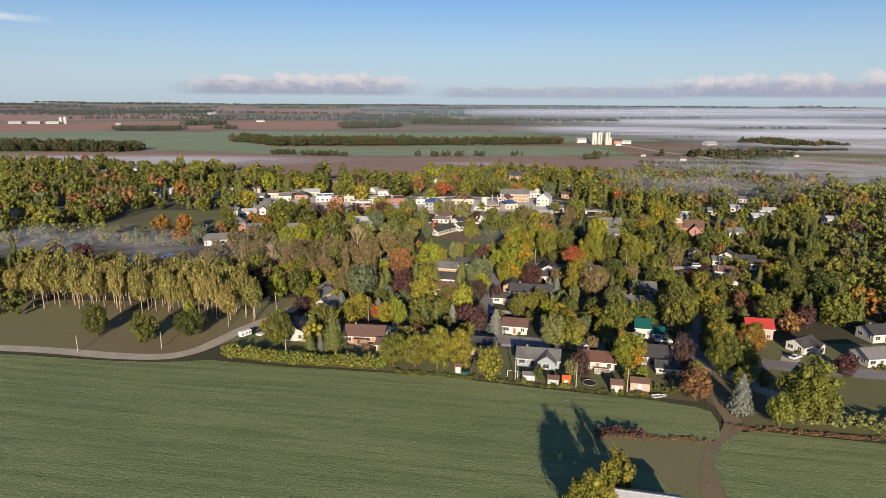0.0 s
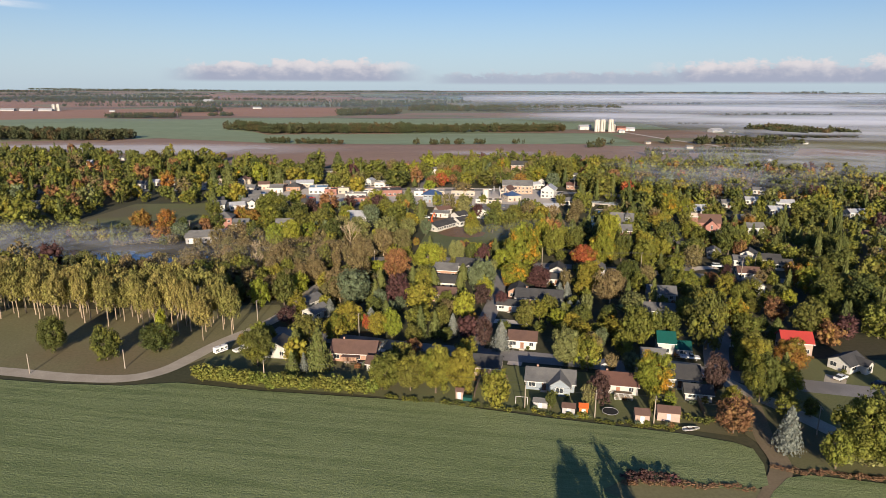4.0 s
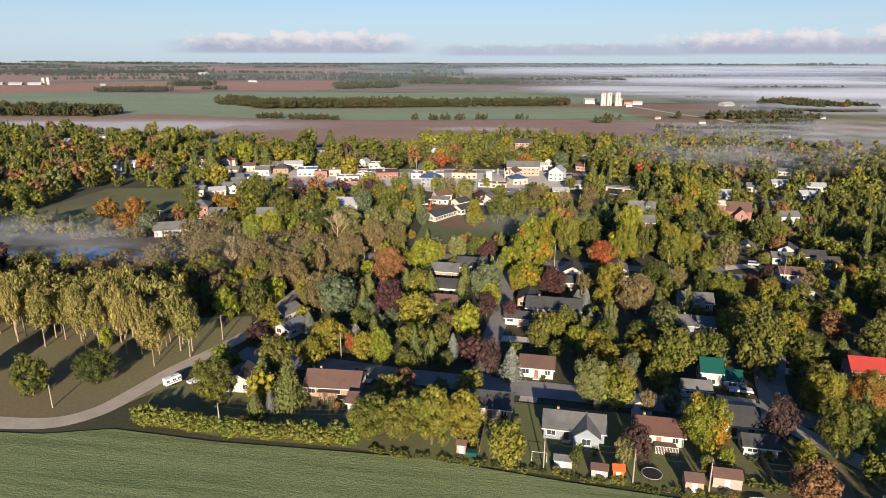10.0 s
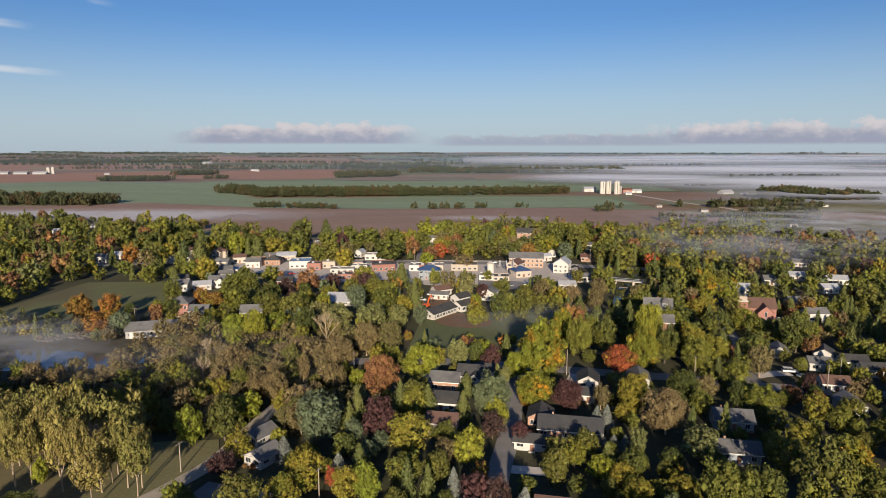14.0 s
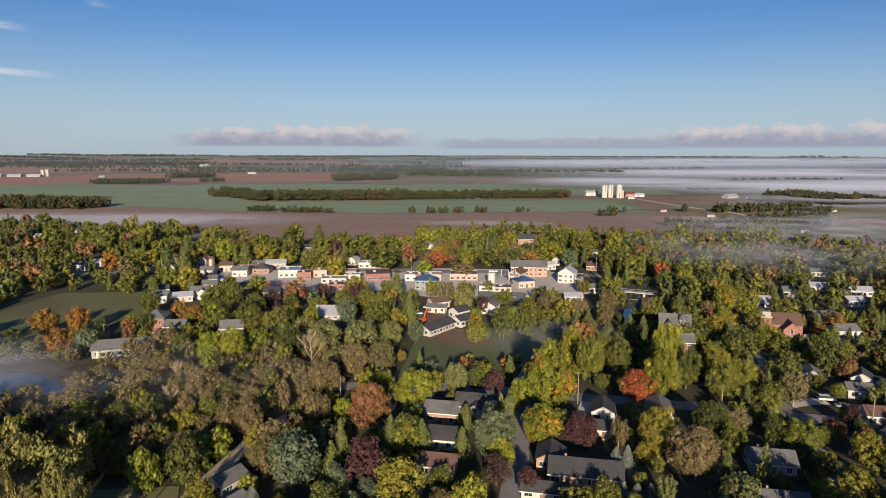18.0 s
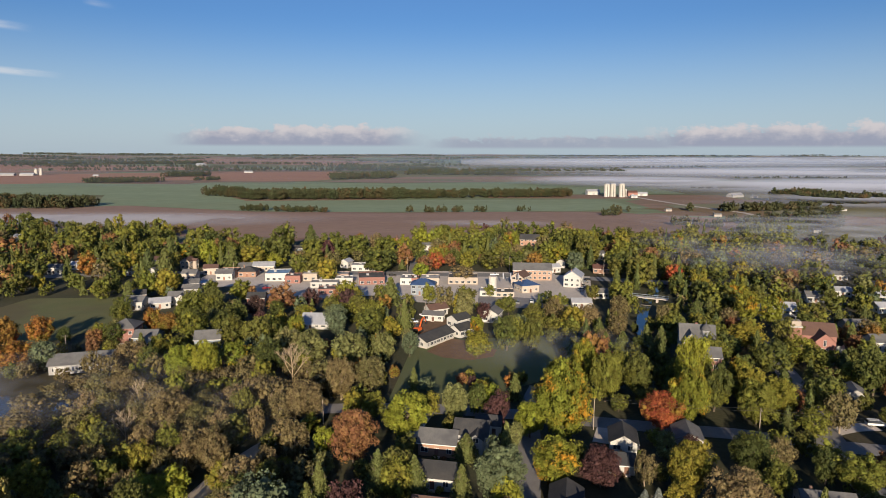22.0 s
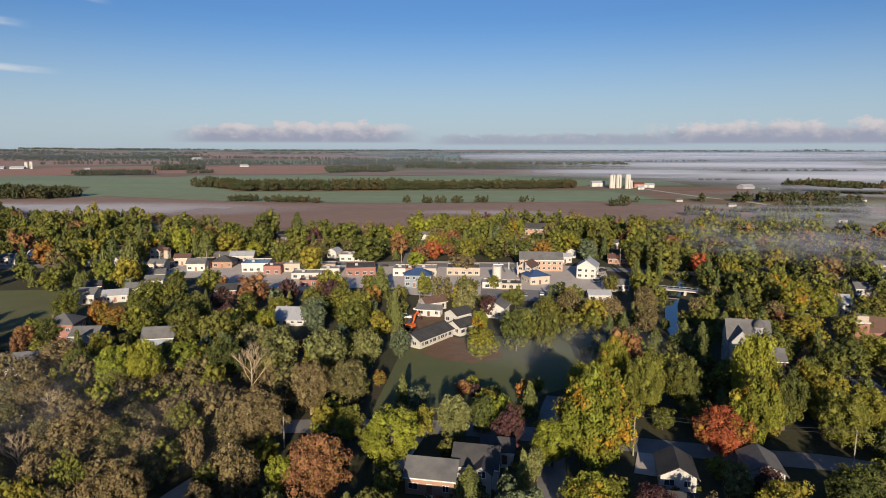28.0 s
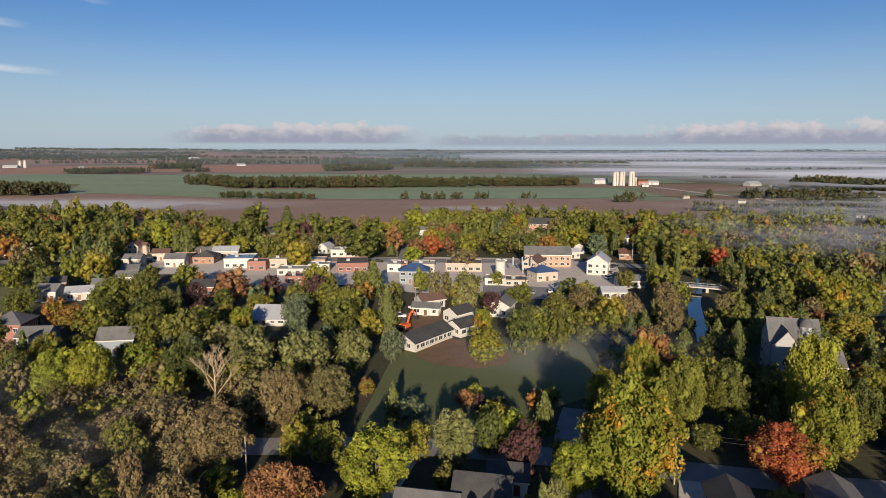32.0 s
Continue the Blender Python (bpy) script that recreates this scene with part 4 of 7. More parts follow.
def house(x, y, rot, w, d, h, roof, wall, kind="gable"):
    t = thing("house", pose(x, y, 0, 0, 0, rot), f"{'two-storey' if h > 4.4 else 'single-storey'} {WALLWORD[wall]} house with {ROOFWORD[roof]} roof", "house", "houses of the town")
    rise = d * (0.27 if kind != "hip" else 0.25) + (0.5 if h > 4 else 0)
    if kind == "hip":
        part("wall", box(-w / 2, -d / 2, -0.3, w / 2, d / 2, h - 0.1), PAINT[wall], t)
        part("roof", hip_roof(w, d, h, rise), ROOFS[roof], t)
    else:
        part("wall", gable_walls(w, d, h, rise), PAINT[wall], t)
        part("roof", gable_roof(w, d, h, rise), ROOFS[roof], t)
        part("fascia", box(-w / 2 - 0.46, -d / 2 - 0.50, h - 0.44, w / 2 + 0.46, -d / 2 - 0.455, h - 0.22), TRIM, t, "white eaves board")
    if kind == "crossgable":
        # a gabled bay towards the garden
        g = min(5.5, w * 0.42)
        bay = part("bay", gable_walls(3.0 + d / 2, g, h, g * 0.36), PAINT[wall], t)
        bay.matrix_local = pose(w * 0.2, -d / 4 - 0.9, 0.0, 0, 0, 90)
        br = part("bay_roof", gable_roof(3.0 + d / 2, g, h, g * 0.36, 0.35), ROOFS[roof], t)
        br.matrix_local = pose(w * 0.2, -d / 4 - 0.9, 0.02, 0, 0, 90)
        window(bay, -(3.0 + d / 2) / 2, 0, 1.6, 1.7, 1.3, 270)
        if h > 4.4:
            window(bay, -(3.0 + d / 2) / 2, 0, 4.2, 1.4, 1.2, 270)
    wall_windows(t, w, d, h, skip={(0, 1, 0)})
    n = max(1, int(w / 2.6))
    if n > 1:
        u = 1.5 * w / n - w / 2
        dr = part("door", box(u - 0.5, -d / 2 - 0.05, -0.05, u + 0.5, -d / 2 + 0.02, 2.05), DOORPAINT, t)
        part("door_frame", box(u - 0.6, -d / 2 - 0.04, 2.05, u + 0.6, -d / 2 + 0.01, 2.17), TRIM, dr)
        part("step", box(u - 0.8, -d / 2 - 1.0, -0.1, u + 0.8, -d / 2 - 0.06, 0.16), CONCRETE, t, "concrete doorstep")
    if w > 9:
        ch = part("chimney", box(-w * 0.28 - 0.25, 0.5, h, -w * 0.28 + 0.25, 1.0, h + rise + 0.5, bevel=0.03), PAINT["brick"], t, "brick chimney")
        part("flue", tube([(-w * 0.28, 0.75, h + rise + 0.5), (-w * 0.28, 0.75, h + rise + 0.7)], [0.12, 0.1], 8), DARKMETAL, ch)
    if kind == "deck":
        dk = part("deck", box(-w * 0.1, -d / 2 - 3.2, 0.75, w * 0.35, -d / 2 - 0.02, 0.9), WOOD, t, "raised timber deck")
        bm = bmesh.new()
        for i in range(16):
            u = -w * 0.1 + i * w * 0.45 / 15
            add_box(bm, u - 0.04, -d / 2 - 3.2, 0.9, u + 0.04, -d / 2 - 3.12, 1.75)
            add_box(bm, u - 0.05, -d / 2 - 3.18, -0.1, u + 0.05, -d / 2 - 3.1, 0.76)
        add_box(bm, -w * 0.1, -d / 2 - 3.22, 1.75, w * 0.35, -d / 2 - 3.1, 1.83)
        part("railing", bm, TRIM, dk, "white deck railing")
    if kind == "porch":
        bm = bmesh.new()
        for i in range(5):
            u = -w * 0.18 + i * w * 0.075
            add_box(bm, u - 0.07, -d / 2 - 1.9, -0.1, u + 0.07, -d / 2 - 1.76, 2.3)
        part("porch_post", bm, WOOD, t)
        part("porch_roof", box(-w * 0.22, -d / 2 - 2.1, 2.3, w * 0.18, -d / 2 - 0.03, 2.45), ROOFS[roof], t)
    SPOTS.append((x, y, max(w, d) * 0.62))
    return t


def shop(x, y, rot, w, d, h, roof, wall, cornice="", floors=2):
    """A flat-roofed shop building with parapet, cornice, shop front and upper windows towards the street."""
    t = thing("shop_building", pose(x, y, 0, 0, 0, rot), f"flat-roofed {WALLWORD[wall]} shop building with parapet", "building", "buildings on the main street")
    part("wall", box(-w / 2, -d / 2, -0.3, w / 2, d / 2, h), PAINT[wall], t)
    part("roof", box(-w / 2 + 0.3, -d / 2 + 0.3, h, w / 2 - 0.3, d / 2 - 0.3, h + 0.05), ROOFS[roof], t)
    bm = bmesh.new()
    for a in ((-w / 2 - 0.05, -d / 2 - 0.05, w / 2 + 0.05, -d / 2 + 0.28), (-w / 2 - 0.05, d / 2 - 0.28, w / 2 + 0.05, d / 2 + 0.05), (-w / 2 - 0.05, -d / 2 + 0.28, -w / 2 + 0.28, d / 2 - 0.28), (w / 2 - 0.28, -d / 2 + 0.28, w / 2 + 0.05, d / 2 - 0.28)):
        add_box(bm, a[0], a[1], h, a[2], a[3], h + 0.4)
    part("parapet", bm, PAINT[cornice or wall], t, "parapet round the roof edge")
    part("rooftop_unit", box(-w * 0.2, -1, h + 0.05, -w * 0.2 + 1.6, 0.4, h + 1.1, bevel=0.05), PAINT["grey"], t, "grey rooftop air unit")
    part("vent_pipe", tube([(w * 0.25, d * 0.2, h), (w * 0.25, d * 0.2, h + 0.9)], [0.15, 0.15], 8), DARKMETAL, t)
    n = max(2, int(w / 3.0))
    for i in range(n):
        u = (i + 0.5) * w / n - w / 2
        for s in range(floors):
            for turn, off in ((0, -d / 2),):
                window(t, u, off, 1.35 + 2.9 * s, 1.3 if s else 1.7, 1.2, turn)
    m = max(2, int(d / 4))
    for i in range(m):
        u = (i + 0.5) * d / m - d / 2
        window(t, -w / 2, u, 1.4 + 2.9 * (floors - 1), 1.0, 1.1, 270)
        window(t, w / 2, u, 1.4 + 2.9 * (floors - 1), 1.0, 1.1, 90)
    SPOTS.append((x, y, max(w, d) * 0.6))
    return t


def shed(x, y, rot, w, d, h, roof, wall, word="garden shed"):
    t = thing(word.replace(" ", "_"), pose(x, y, 0, 0, 0, rot), f"small {WALLWORD.get(wall, wall)} {word} with {ROOFWORD.get(roof, roof)} roof on grass", "shed", "sheds behind the houses")
    wm = ORANGEPAINT if wall == "orange" else PAINT[wall]
    rm = ORANGEPAINT if roof == "orange" else ROOFS[roof]
    part("wall", gable_walls(w, d, h, d * 0.3), wm, t)
    part("roof", gable_roof(w, d, h, d * 0.3, 0.2, 0.08), rm, t)
    part("door", box(-0.45, -d / 2 - 0.04, 0, 0.45, -d / 2 + 0.01, min(1.9, h)), TRIM, t)
    SPOTS.append((x, y, max(w, d) * 0.8))
    return t


CARS = {}


def car(x, y, rot, paint, kind="car"):
    """A parked car: shaped body, glass house and four wheels."""
    L, W, Ht = {"car": (4.4, 1.75, 1.45), "pickup": (5.4, 1.9, 1.8), "van": (5.0, 1.95, 1.9)}[kind]
    if (paint, kind) not in CARS:
        bm = bmesh.new()
        prof = {"car": [(-1, .32), (-1, .62), (-.9, .68), (.45, .72), (.97, .62), (1, .34)], "pickup": [(-1, .35), (-1, .66), (-.1, .66), (.45, .68), (.97, .6), (1, .35)], "van": [(-1, .3), (-1, .6), (-.6, .62), (.55, .62), (.96, .52), (1, .3)]}[kind]
        top = {"car": [(-.78, .68), (-.55, 1), (.08, 1), (.42, .72)], "pickup": [(-.08, .66), (-.04, 1), (.28, 1), (.45, .68)], "van": [(-.97, .6), (-.93, 1), (.3, 1), (.56, .62)]}[kind]
        shells = []
        for pr, inset in ((prof, 0.0), (top, 0.1)):
            b2 = bmesh.new()
            a = [b2.verts.new((px * L / 2, -W / 2 + inset, pz * Ht)) for px, pz in pr]
            b = [b2.verts.new((px * L / 2, W / 2 - inset, pz * Ht)) for px, pz in pr]
            for i in range(len(pr)):
                j = (i + 1) % len(pr)
                b2.faces.new((a[i], a[j], b[j], b[i]))
            b2.faces.new(a[::-1])
            b2.faces.new(b)
            bmesh.ops.recalc_face_normals(b2, faces=b2.faces[:])
            bmesh.ops.bevel(b2, geom=b2.edges[:], offset=0.06, segments=1, affect="EDGES")
            shells.append(b2)
        bm.free()
        roof = box(-0.5 * L / 2 if kind == "car" else (-.9 if kind == "van" else 0) * L / 2, -W / 2 + 0.18, Ht - 0.02, (0.05 if kind == "car" else 0.28) * L / 2, W / 2 - 0.18, Ht + 0.02)
        wheel = tube([(0, -0.11, 0), (0, 0.11, 0)], [0.33, 0.33], 14)
        hub = tube([(0, -0.12, 0), (0, 0.12, 0)], [0.18, 0.18], 10)
        CARS[(paint, kind)] = bm_mesh("body", shells[0], CARPAINT[paint]), bm_mesh("windows", shells[1], PANE), bm_mesh("roof", roof, CARPAINT[paint]), bm_mesh("wheel", wheel, RUBBER), bm_mesh("rim", hub, CARPAINT["silver"])
    me = CARS[(paint, kind)]
    t = thing({"car": "car", "pickup": "pickup_truck", "van": "van"}[kind], pose(x, y, 0.1, 0, 0, rot), f"{paint} parked {'pickup truck' if kind == 'pickup' else kind} with dark windows", "car", "parked vehicles")
    for nm, mesh in zip(("body", "windows", "roof"), me[:3]):
        part(nm, mesh, None, t)
    for sx in (-0.31, 0.31):
        for sy in (-0.43, 0.43):
            wh = part("wheel", me[3], None, t)
            wh.location = (sx * L, sy * W, 0.33)
            part("rim", me[4], None, wh)


POLE = []


def utility_pole(x, y, h=8.0, rot=0, arm=True):
    if not POLE:
        bm = bmesh.new()
        add_box(bm, -1.1, -0.05, 0.925, 1.1, 0.05, 0.94)
        POLE.extend([bm_mesh("pole", tube([(0, 0, -0.02), (0, 0, 0.5), (0, 0, 1)], [0.15, 0.13, 0.10], 8), POLEWOOD), bm_mesh("crossarm", bm, POLEWOOD), bm_mesh("insulator", tube([(0, 0, 0), (0, 0, 0.09), (0, 0, 0.16)], [0.05, 0.07, 0.03], 6), PANE)])
    t = thing("utility_pole", pose(x, y, 0, 0, 0, rot), "weathered wooden utility pole with crossarm", "pole", "utility poles")
    p = part("pole", POLE[0], None, t)
    p.scale = (1, 1, h)
    if arm:
        a = part("crossarm", POLE[1], None, t)
        a.scale = (1, 1, 8)
        a.location = (0, -0.12, h - 8.05 + 0.25)
        for u in (-0.9, 0.0, 0.9):
            q = part("insulator", POLE[2], None, t)
            q.location = (u, -0.12, h - 0.28)
    return t


def wire(name, a, b, sag=0.7):
    pts = [Vector(a).lerp(Vector(b), s / 8) - Vector((0, 0, sag * 4 * (s / 8) * (1 - s / 8))) for s in range(9)]
    ob = new(name, bm_mesh(name, tube(pts, [0.022] * 9, 4), DARKMETAL))
    tagged(ob, "thin dark overhead wire between poles", "cable", "overhead wires")
house(-26.8, 193.6, -6, 12.6, 8.1, 2.8, "brown", "brick", "porch")
house(-20.1, 185.7, -6, 4.5, 4.5, 2.4, "brown", "white", "gable")
house(-49.2, 194.9, 84, 6.3, 7.2, 3, "charcoal", "white", "gable")
house(-49, 237.5, 60, 7.2, 5.4, 2.5, "slate", "white", "gable")
house(-45, 226.4, 60, 7.2, 5.4, 2.5, "slate", "white", "gable")
house(9.6, 184.5, -11, 9, 7.2, 2.8, "charcoal", "blush", "gable")
house(26.2, 176, -11, 12.2, 7.2, 2.7, "slate", "paleblue", "crossgable")
house(43.1, 174.3, -11, 9.6, 6.6, 2.7, "rust", "white", "deck")
house(60, 178.5, -11, 9.9, 8.1, 2.8, "charcoal", "grey", "gable")
house(61.8, 169.5, -11, 6.3, 4.5, 2.4, "charcoal", "white", "gable")
house(22.1, 202.8, -11, 8.1, 6.3, 2.8, "brown", "white", "gable")
house(32.4, 241.5, -11, 16.2, 8.1, 3, "charcoal", "brick", "gable")
house(25.6, 249, 78, 7.2, 6.3, 3, "charcoal", "brick", "gable")
house(21.5, 234.2, -11, 9, 4.5, 2.4, "charcoal", "white", "gable")
house(63.2, 198.3, -11, 4.6, 6.2, 4.1, "green", "white", "gable")
house(67.5, 196.2, -11, 3.8, 5.2, 2.8, "green", "white", "gable")
house(57.8, 192.6, -11, 6.2, 4.4, 2.2, "slate", "white", "gable")
house(70.8, 228.6, -11, 9.9, 6.3, 3, "slate", "paleblue", "gable")
house(101.1, 198.7, -11, 8.1, 6.3, 4.2, "red", "blush", "gable")
house(121.8, 274.2, -11, 8.1, 6.3, 3, "brown", "white", "gable")
house(116.5, 257.2, 80, 8.1, 6.3, 3, "slate", "white", "gable")
house(128, 293.3, -11, 7.2, 5.4, 3, "slate", "white", "gable")
house(142.5, 287.5, -11, 7.2, 5.4, 3, "charcoal", "white", "gable")
house(161.3, 290, -11, 9, 6.3, 3, "brown", "white", "gable")
house(121.5, 307.6, 70, 7.2, 5.4, 3, "slate", "white", "gable")
house(-0.6, 275.1, -11, 9, 7.2, 3.5, "slate", "brick", "gable")
house(-1.4, 259.8, -11, 9, 7.2, 3, "charcoal", "white", "gable")
house(-1.5, 245.1, -11, 8.1, 6.3, 3, "brown", "blush", "gable")
house(109.9, 187.5, 30, 7.4, 6, 2.6, "charcoal", "white", "crossgable")
house(140.2, 198, 10, 9.9, 7.2, 3, "charcoal", "white", "gable")
house(125.6, 178.2, 10, 9, 7.2, 2.8, "slate", "white", "gable")
house(246.4, 404.5, 5, 10.8, 6.3, 3, "steel", "white", "gable")
house(199.6, 307.9, 0, 9, 5.4, 3, "slate", "white", "gable")
house(-287, 410.1, 0, 8.1, 6.3, 4, "charcoal", "white", "gable")
house(-297.2, 480, 0, 7.2, 6.3, 4, "brown", "white", "gable")
house(-344.3, 640.2, 0, 7.2, 6.3, 4, "steel", "white", "gable")
house(-185.8, 498.9, 20, 8.1, 6.3, 4, "slate", "white", "gable")
house(135.9, 304, 62, 7.2, 6.3, 3, "charcoal", "white", "gable")
house(219.4, 435.7, -11, 10.8, 7.2, 3, "steel", "white", "gable")
house(-92.1, 303.2, 0, 4.5, 3.6, 2.5, "slate", "white", "gable")
house(45, 277.2, 78, 8.1, 6.3, 3, "charcoal", "white", "gable")
house(61.1, 277.4, 78, 8.1, 6.3, 3.5, "slate", "white", "gable")
house(77.8, 247.3, -11, 9.9, 7.2, 3, "slate", "grey", "gable")
house(40.8, 266.1, -11, 7.2, 5.4, 2.5, "charcoal", "white", "gable")
house(-142.7, 417, 0, 8.1, 7.2, 4, "slate", "white", "gable")
house(-127.1, 427.3, 10, 9, 7.2, 4, "slate", "white", "crossgable")
house(-132.9, 458.4, 10, 7.2, 6.3, 4, "slate", "white", "gable")
house(7.6, 277.4, -11, 8.1, 7.2, 4.5, "charcoal", "grey", "crossgable")
house(83.5, 320.5, -11, 6.4, 6.3, 10, "slate", "redbrick", "gable")
house(148.1, 400.7, -11, 10.8, 8.1, 5, "steel", "white", "gable")
house(162.6, 356.8, 0, 9, 7.2, 4, "slate", "white", "gable")
house(166.3, 378.2, 0, 9, 7.2, 4, "slate", "cream", "gable")
house(-122.5, 366.5, 5, 9, 9, 6, "slate", "redbrick", "hip")
house(-111.6, 360.5, 5, 8.1, 7.2, 4, "slate", "paleblue", "crossgable")
house(-51.8, 388.2, -3, 13.5, 11.7, 2.2, "steel", "white", "gable")
house(-149.3, 431.1, 20, 8.1, 6.3, 4, "charcoal", "redbrick", "gable")
house(-132.8, 419.2, 20, 9, 6.3, 3, "steel", "white", "gable")
house(-168.4, 494.7, 75, 7.2, 5.4, 4, "slate", "white", "gable")
house(-217.7, 522.5, 0, 7.2, 5.4, 4, "slate", "white", "gable")
house(-159.6, 519.6, 80, 7.2, 6.3, 5, "brown", "cream", "crossgable")
house(-138.6, 501.9, 10, 8.1, 6.3, 4, "brown", "cream", "gable")
house(-120.4, 512.5, 4, 9.5, 8, 2.8, "slate", "blush", "gable")
house(-110, 512.9, 5, 12.6, 7.2, 3.5, "steel", "cream", "gable")
house(-3.3, 408.2, 30, 9, 6.3, 3, "brown", "white", "gable")
house(-4, 397.5, -12, 9, 4.5, 2.8, "slate", "white", "gable")
house(21.2, 397.2, 70, 8.1, 7.2, 4, "slate", "white", "gable")
house(6.6, 388.6, 45, 8.1, 6.3, 3.5, "charcoal", "white", "gable")
house(7.3, 375.2, 45, 8.1, 6.3, 3, "charcoal", "white", "gable")
house(66.4, 510.3, 20, 8.1, 5.4, 3.5, "steel", "white", "gable")
house(74.3, 527.2, 80, 6.3, 5.4, 4, "brown", "white", "gable")
house(-61.4, 525, 70, 7.2, 5.4, 4, "steel", "white", "gable")
house(67.3, 623.7, -10, 14.4, 10.8, 5, "charcoal", "brick", "gable")
house(-12.9, 596.6, 0, 7.2, 5.4, 4, "slate", "white", "gable")
house(71.2, 470.2, 70, 11.7, 9, 6, "steel", "white", "gable")
house(77.1, 442, 0, 10.8, 6.3, 3, "slate", "white", "gable")
house(65, 422, 0, 9, 5.4, 2.8, "steel", "white", "gable")
house(105.9, 560, 0, 7.2, 5.4, 4, "slate", "white", "gable")
house(96.3, 509, -10, 10.8, 7.2, 3, "rust", "brick", "gable")
house(-104.9, 581.1, 20, 9, 6.3, 4, "charcoal", "paleblue", "gable")
house(43.8, 456.3, 20, 9.9, 9, 4, "navy", "cream", "hip")
house(42.5, 473.1, 60, 9.9, 7.2, 5, "brown", "cream", "gable")
house(-10.5, 449.8, -3, 11.7, 8.1, 5.5, "navy", "paleblue", "hip")
house(51, 489.3, -4, 21.6, 9.9, 6, "slate", "tanbrick", "gable")
house(12.3, 285.8, -11, 6.3, 5.4, 3, "charcoal", "white", "gable")
house(140.9, 295.1, -11, 8.1, 6.3, 3, "charcoal", "white", "gable")
house(212.4, 343.8, 0, 8.1, 6.3, 3, "brown", "white", "gable")
house(201.9, 413.4, 0, 8.1, 6.3, 3, "steel", "white", "gable")
house(-262.1, 421, 5, 7.2, 6.3, 3, "slate", "white", "gable")
house(-227.3, 517.8, 5, 7.2, 6.3, 3, "steel", "white", "gable")
house(-129.7, 448.9, 5, 8.1, 6.3, 3, "slate", "white", "gable")
house(-124.8, 485.9, 5, 9, 7.2, 4, "slate", "white", "gable")
house(-242, 354.9, 5, 7.2, 6.3, 3, "charcoal", "white", "gable")
house(145.8, 408.2, -11, 8.1, 7.2, 3, "steel", "white", "gable")
house(182.2, 434.9, -11, 8.1, 7.2, 3, "slate", "white", "gable")
house(203.1, 447.1, -11, 8.1, 6.3, 3, "steel", "white", "gable")
house(228, 490.3, -11, 8.1, 6.3, 3, "slate", "white", "gable")
house(-144.5, 485.6, 0, 8.1, 6.3, 4, "slate", "cream", "gable")
house(-231.5, 502.2, 0, 8.1, 6.3, 4, "slate", "white", "gable")
house(-184.1, 531.1, 20, 7.2, 6.3, 4, "brown", "cream", "gable")
house(-89.1, 425.5, 5, 8.1, 7.2, 4, "charcoal", "redbrick", "gable")
house(-87, 356.6, 10, 9, 7.2, 4.5, "slate", "paleblue", "gable")
shop(-125.4, 494.5, 2, 10.8, 10, 4.0, "tar", "brick", floors=1)
house(-114.6, 496.6, 2, 10.2, 10, 3.4, "charcoal", "brick", "hip")
shop(-94.6, 487.1, 6, 13, 14, 4.2, "sky", "white", floors=1)
shop(-83.9, 478.6, 3, 8.4, 9, 4, "tar", "redbrick", floors=1)
shop(-76.1, 487.2, 3, 8.6, 12, 3.8, "palegravel", "cream", floors=1)
shop(-60.9, 488, 3, 13.2, 9, 3.2, "palegravel", "blush", floors=1)
shop(-64.5, 467.8, 3, 14.4, 9, 2.6, "palegravel", "white", floors=1)
shop(-55.1, 476.5, 3, 9.5, 8, 3, "palegravel", "white", floors=1)
shop(-40.6, 480, 8, 14.2, 17, 3.7, "tar", "redbrick", floors=1)
shop(-49.2, 517, 0, 14.6, 10, 3.4, "palegravel", "white", floors=1)
shop(-19.9, 476.8, -2, 7.5, 11, 3.4, "palegravel", "white", floors=1)
shop(-15.5, 474.5, -2, 3.8, 9, 3.6, "tar", "redbrick", floors=1)
shop(-7.5, 476.8, -2, 10.3, 11, 3.4, "palegravel", "cream", floors=1)
shop(11, 478.8, -3, 16.4, 12, 3.5, "tar", "cream", floors=1)
shop(23.1, 447.4, -6, 8.6, 9, 2.6, "palegravel", "white", floors=1)
shop(-133.1, 464.5, 8, 11.5, 9, 2.6, "sky", "white", floors=1)
shop(-60.1, 450.6, 5, 8.6, 8, 2.6, "tar", "redbrick", floors=1)
shop(31.3, 445.7, -4, 9.2, 9, 2.4, "tar", "cream", floors=1)

# ---- landmarks ----
def clearing_house():
    t = thing("bungalow", pose(-4.0, 365.4, 0, 0, 0, 54), "long white bungalow with charcoal roof on bare earth", "house")
    w, d, h, rise = 17.4, 7.6, 2.7, 1.9
    part("wall", gable_walls(w, d, h, rise), PAINT["white"], t)
    part("roof", gable_roof(w, d, h, rise, 0.6), ROOFS["charcoal"], t)
    part("fascia", box(-w / 2 - 0.6, -d / 2 - 0.66, h - 0.5, w / 2 + 0.6, -d / 2 - 0.61, h - 0.2), TRIM, t)
    for i in range(8):
        window(t, -7.6 + i * 2.1, -d / 2, 1.5, 1.7 if i % 2 else 1.1, 1.3, 0)
    window(t, -w / 2, -1.5, 1.5, 1.1, 1.2, 270)
    window(t, -w / 2, 1.8, 1.5, 1.1, 1.2, 270)
    part("foundation", box(-w / 2 - 0.05, -d / 2 - 0.05, -0.2, w / 2 + 0.05, d / 2 + 0.05, 0.35), CONCRETE, t)
    SPOTS.append((-2.8, 365, 12))


clearing_house()


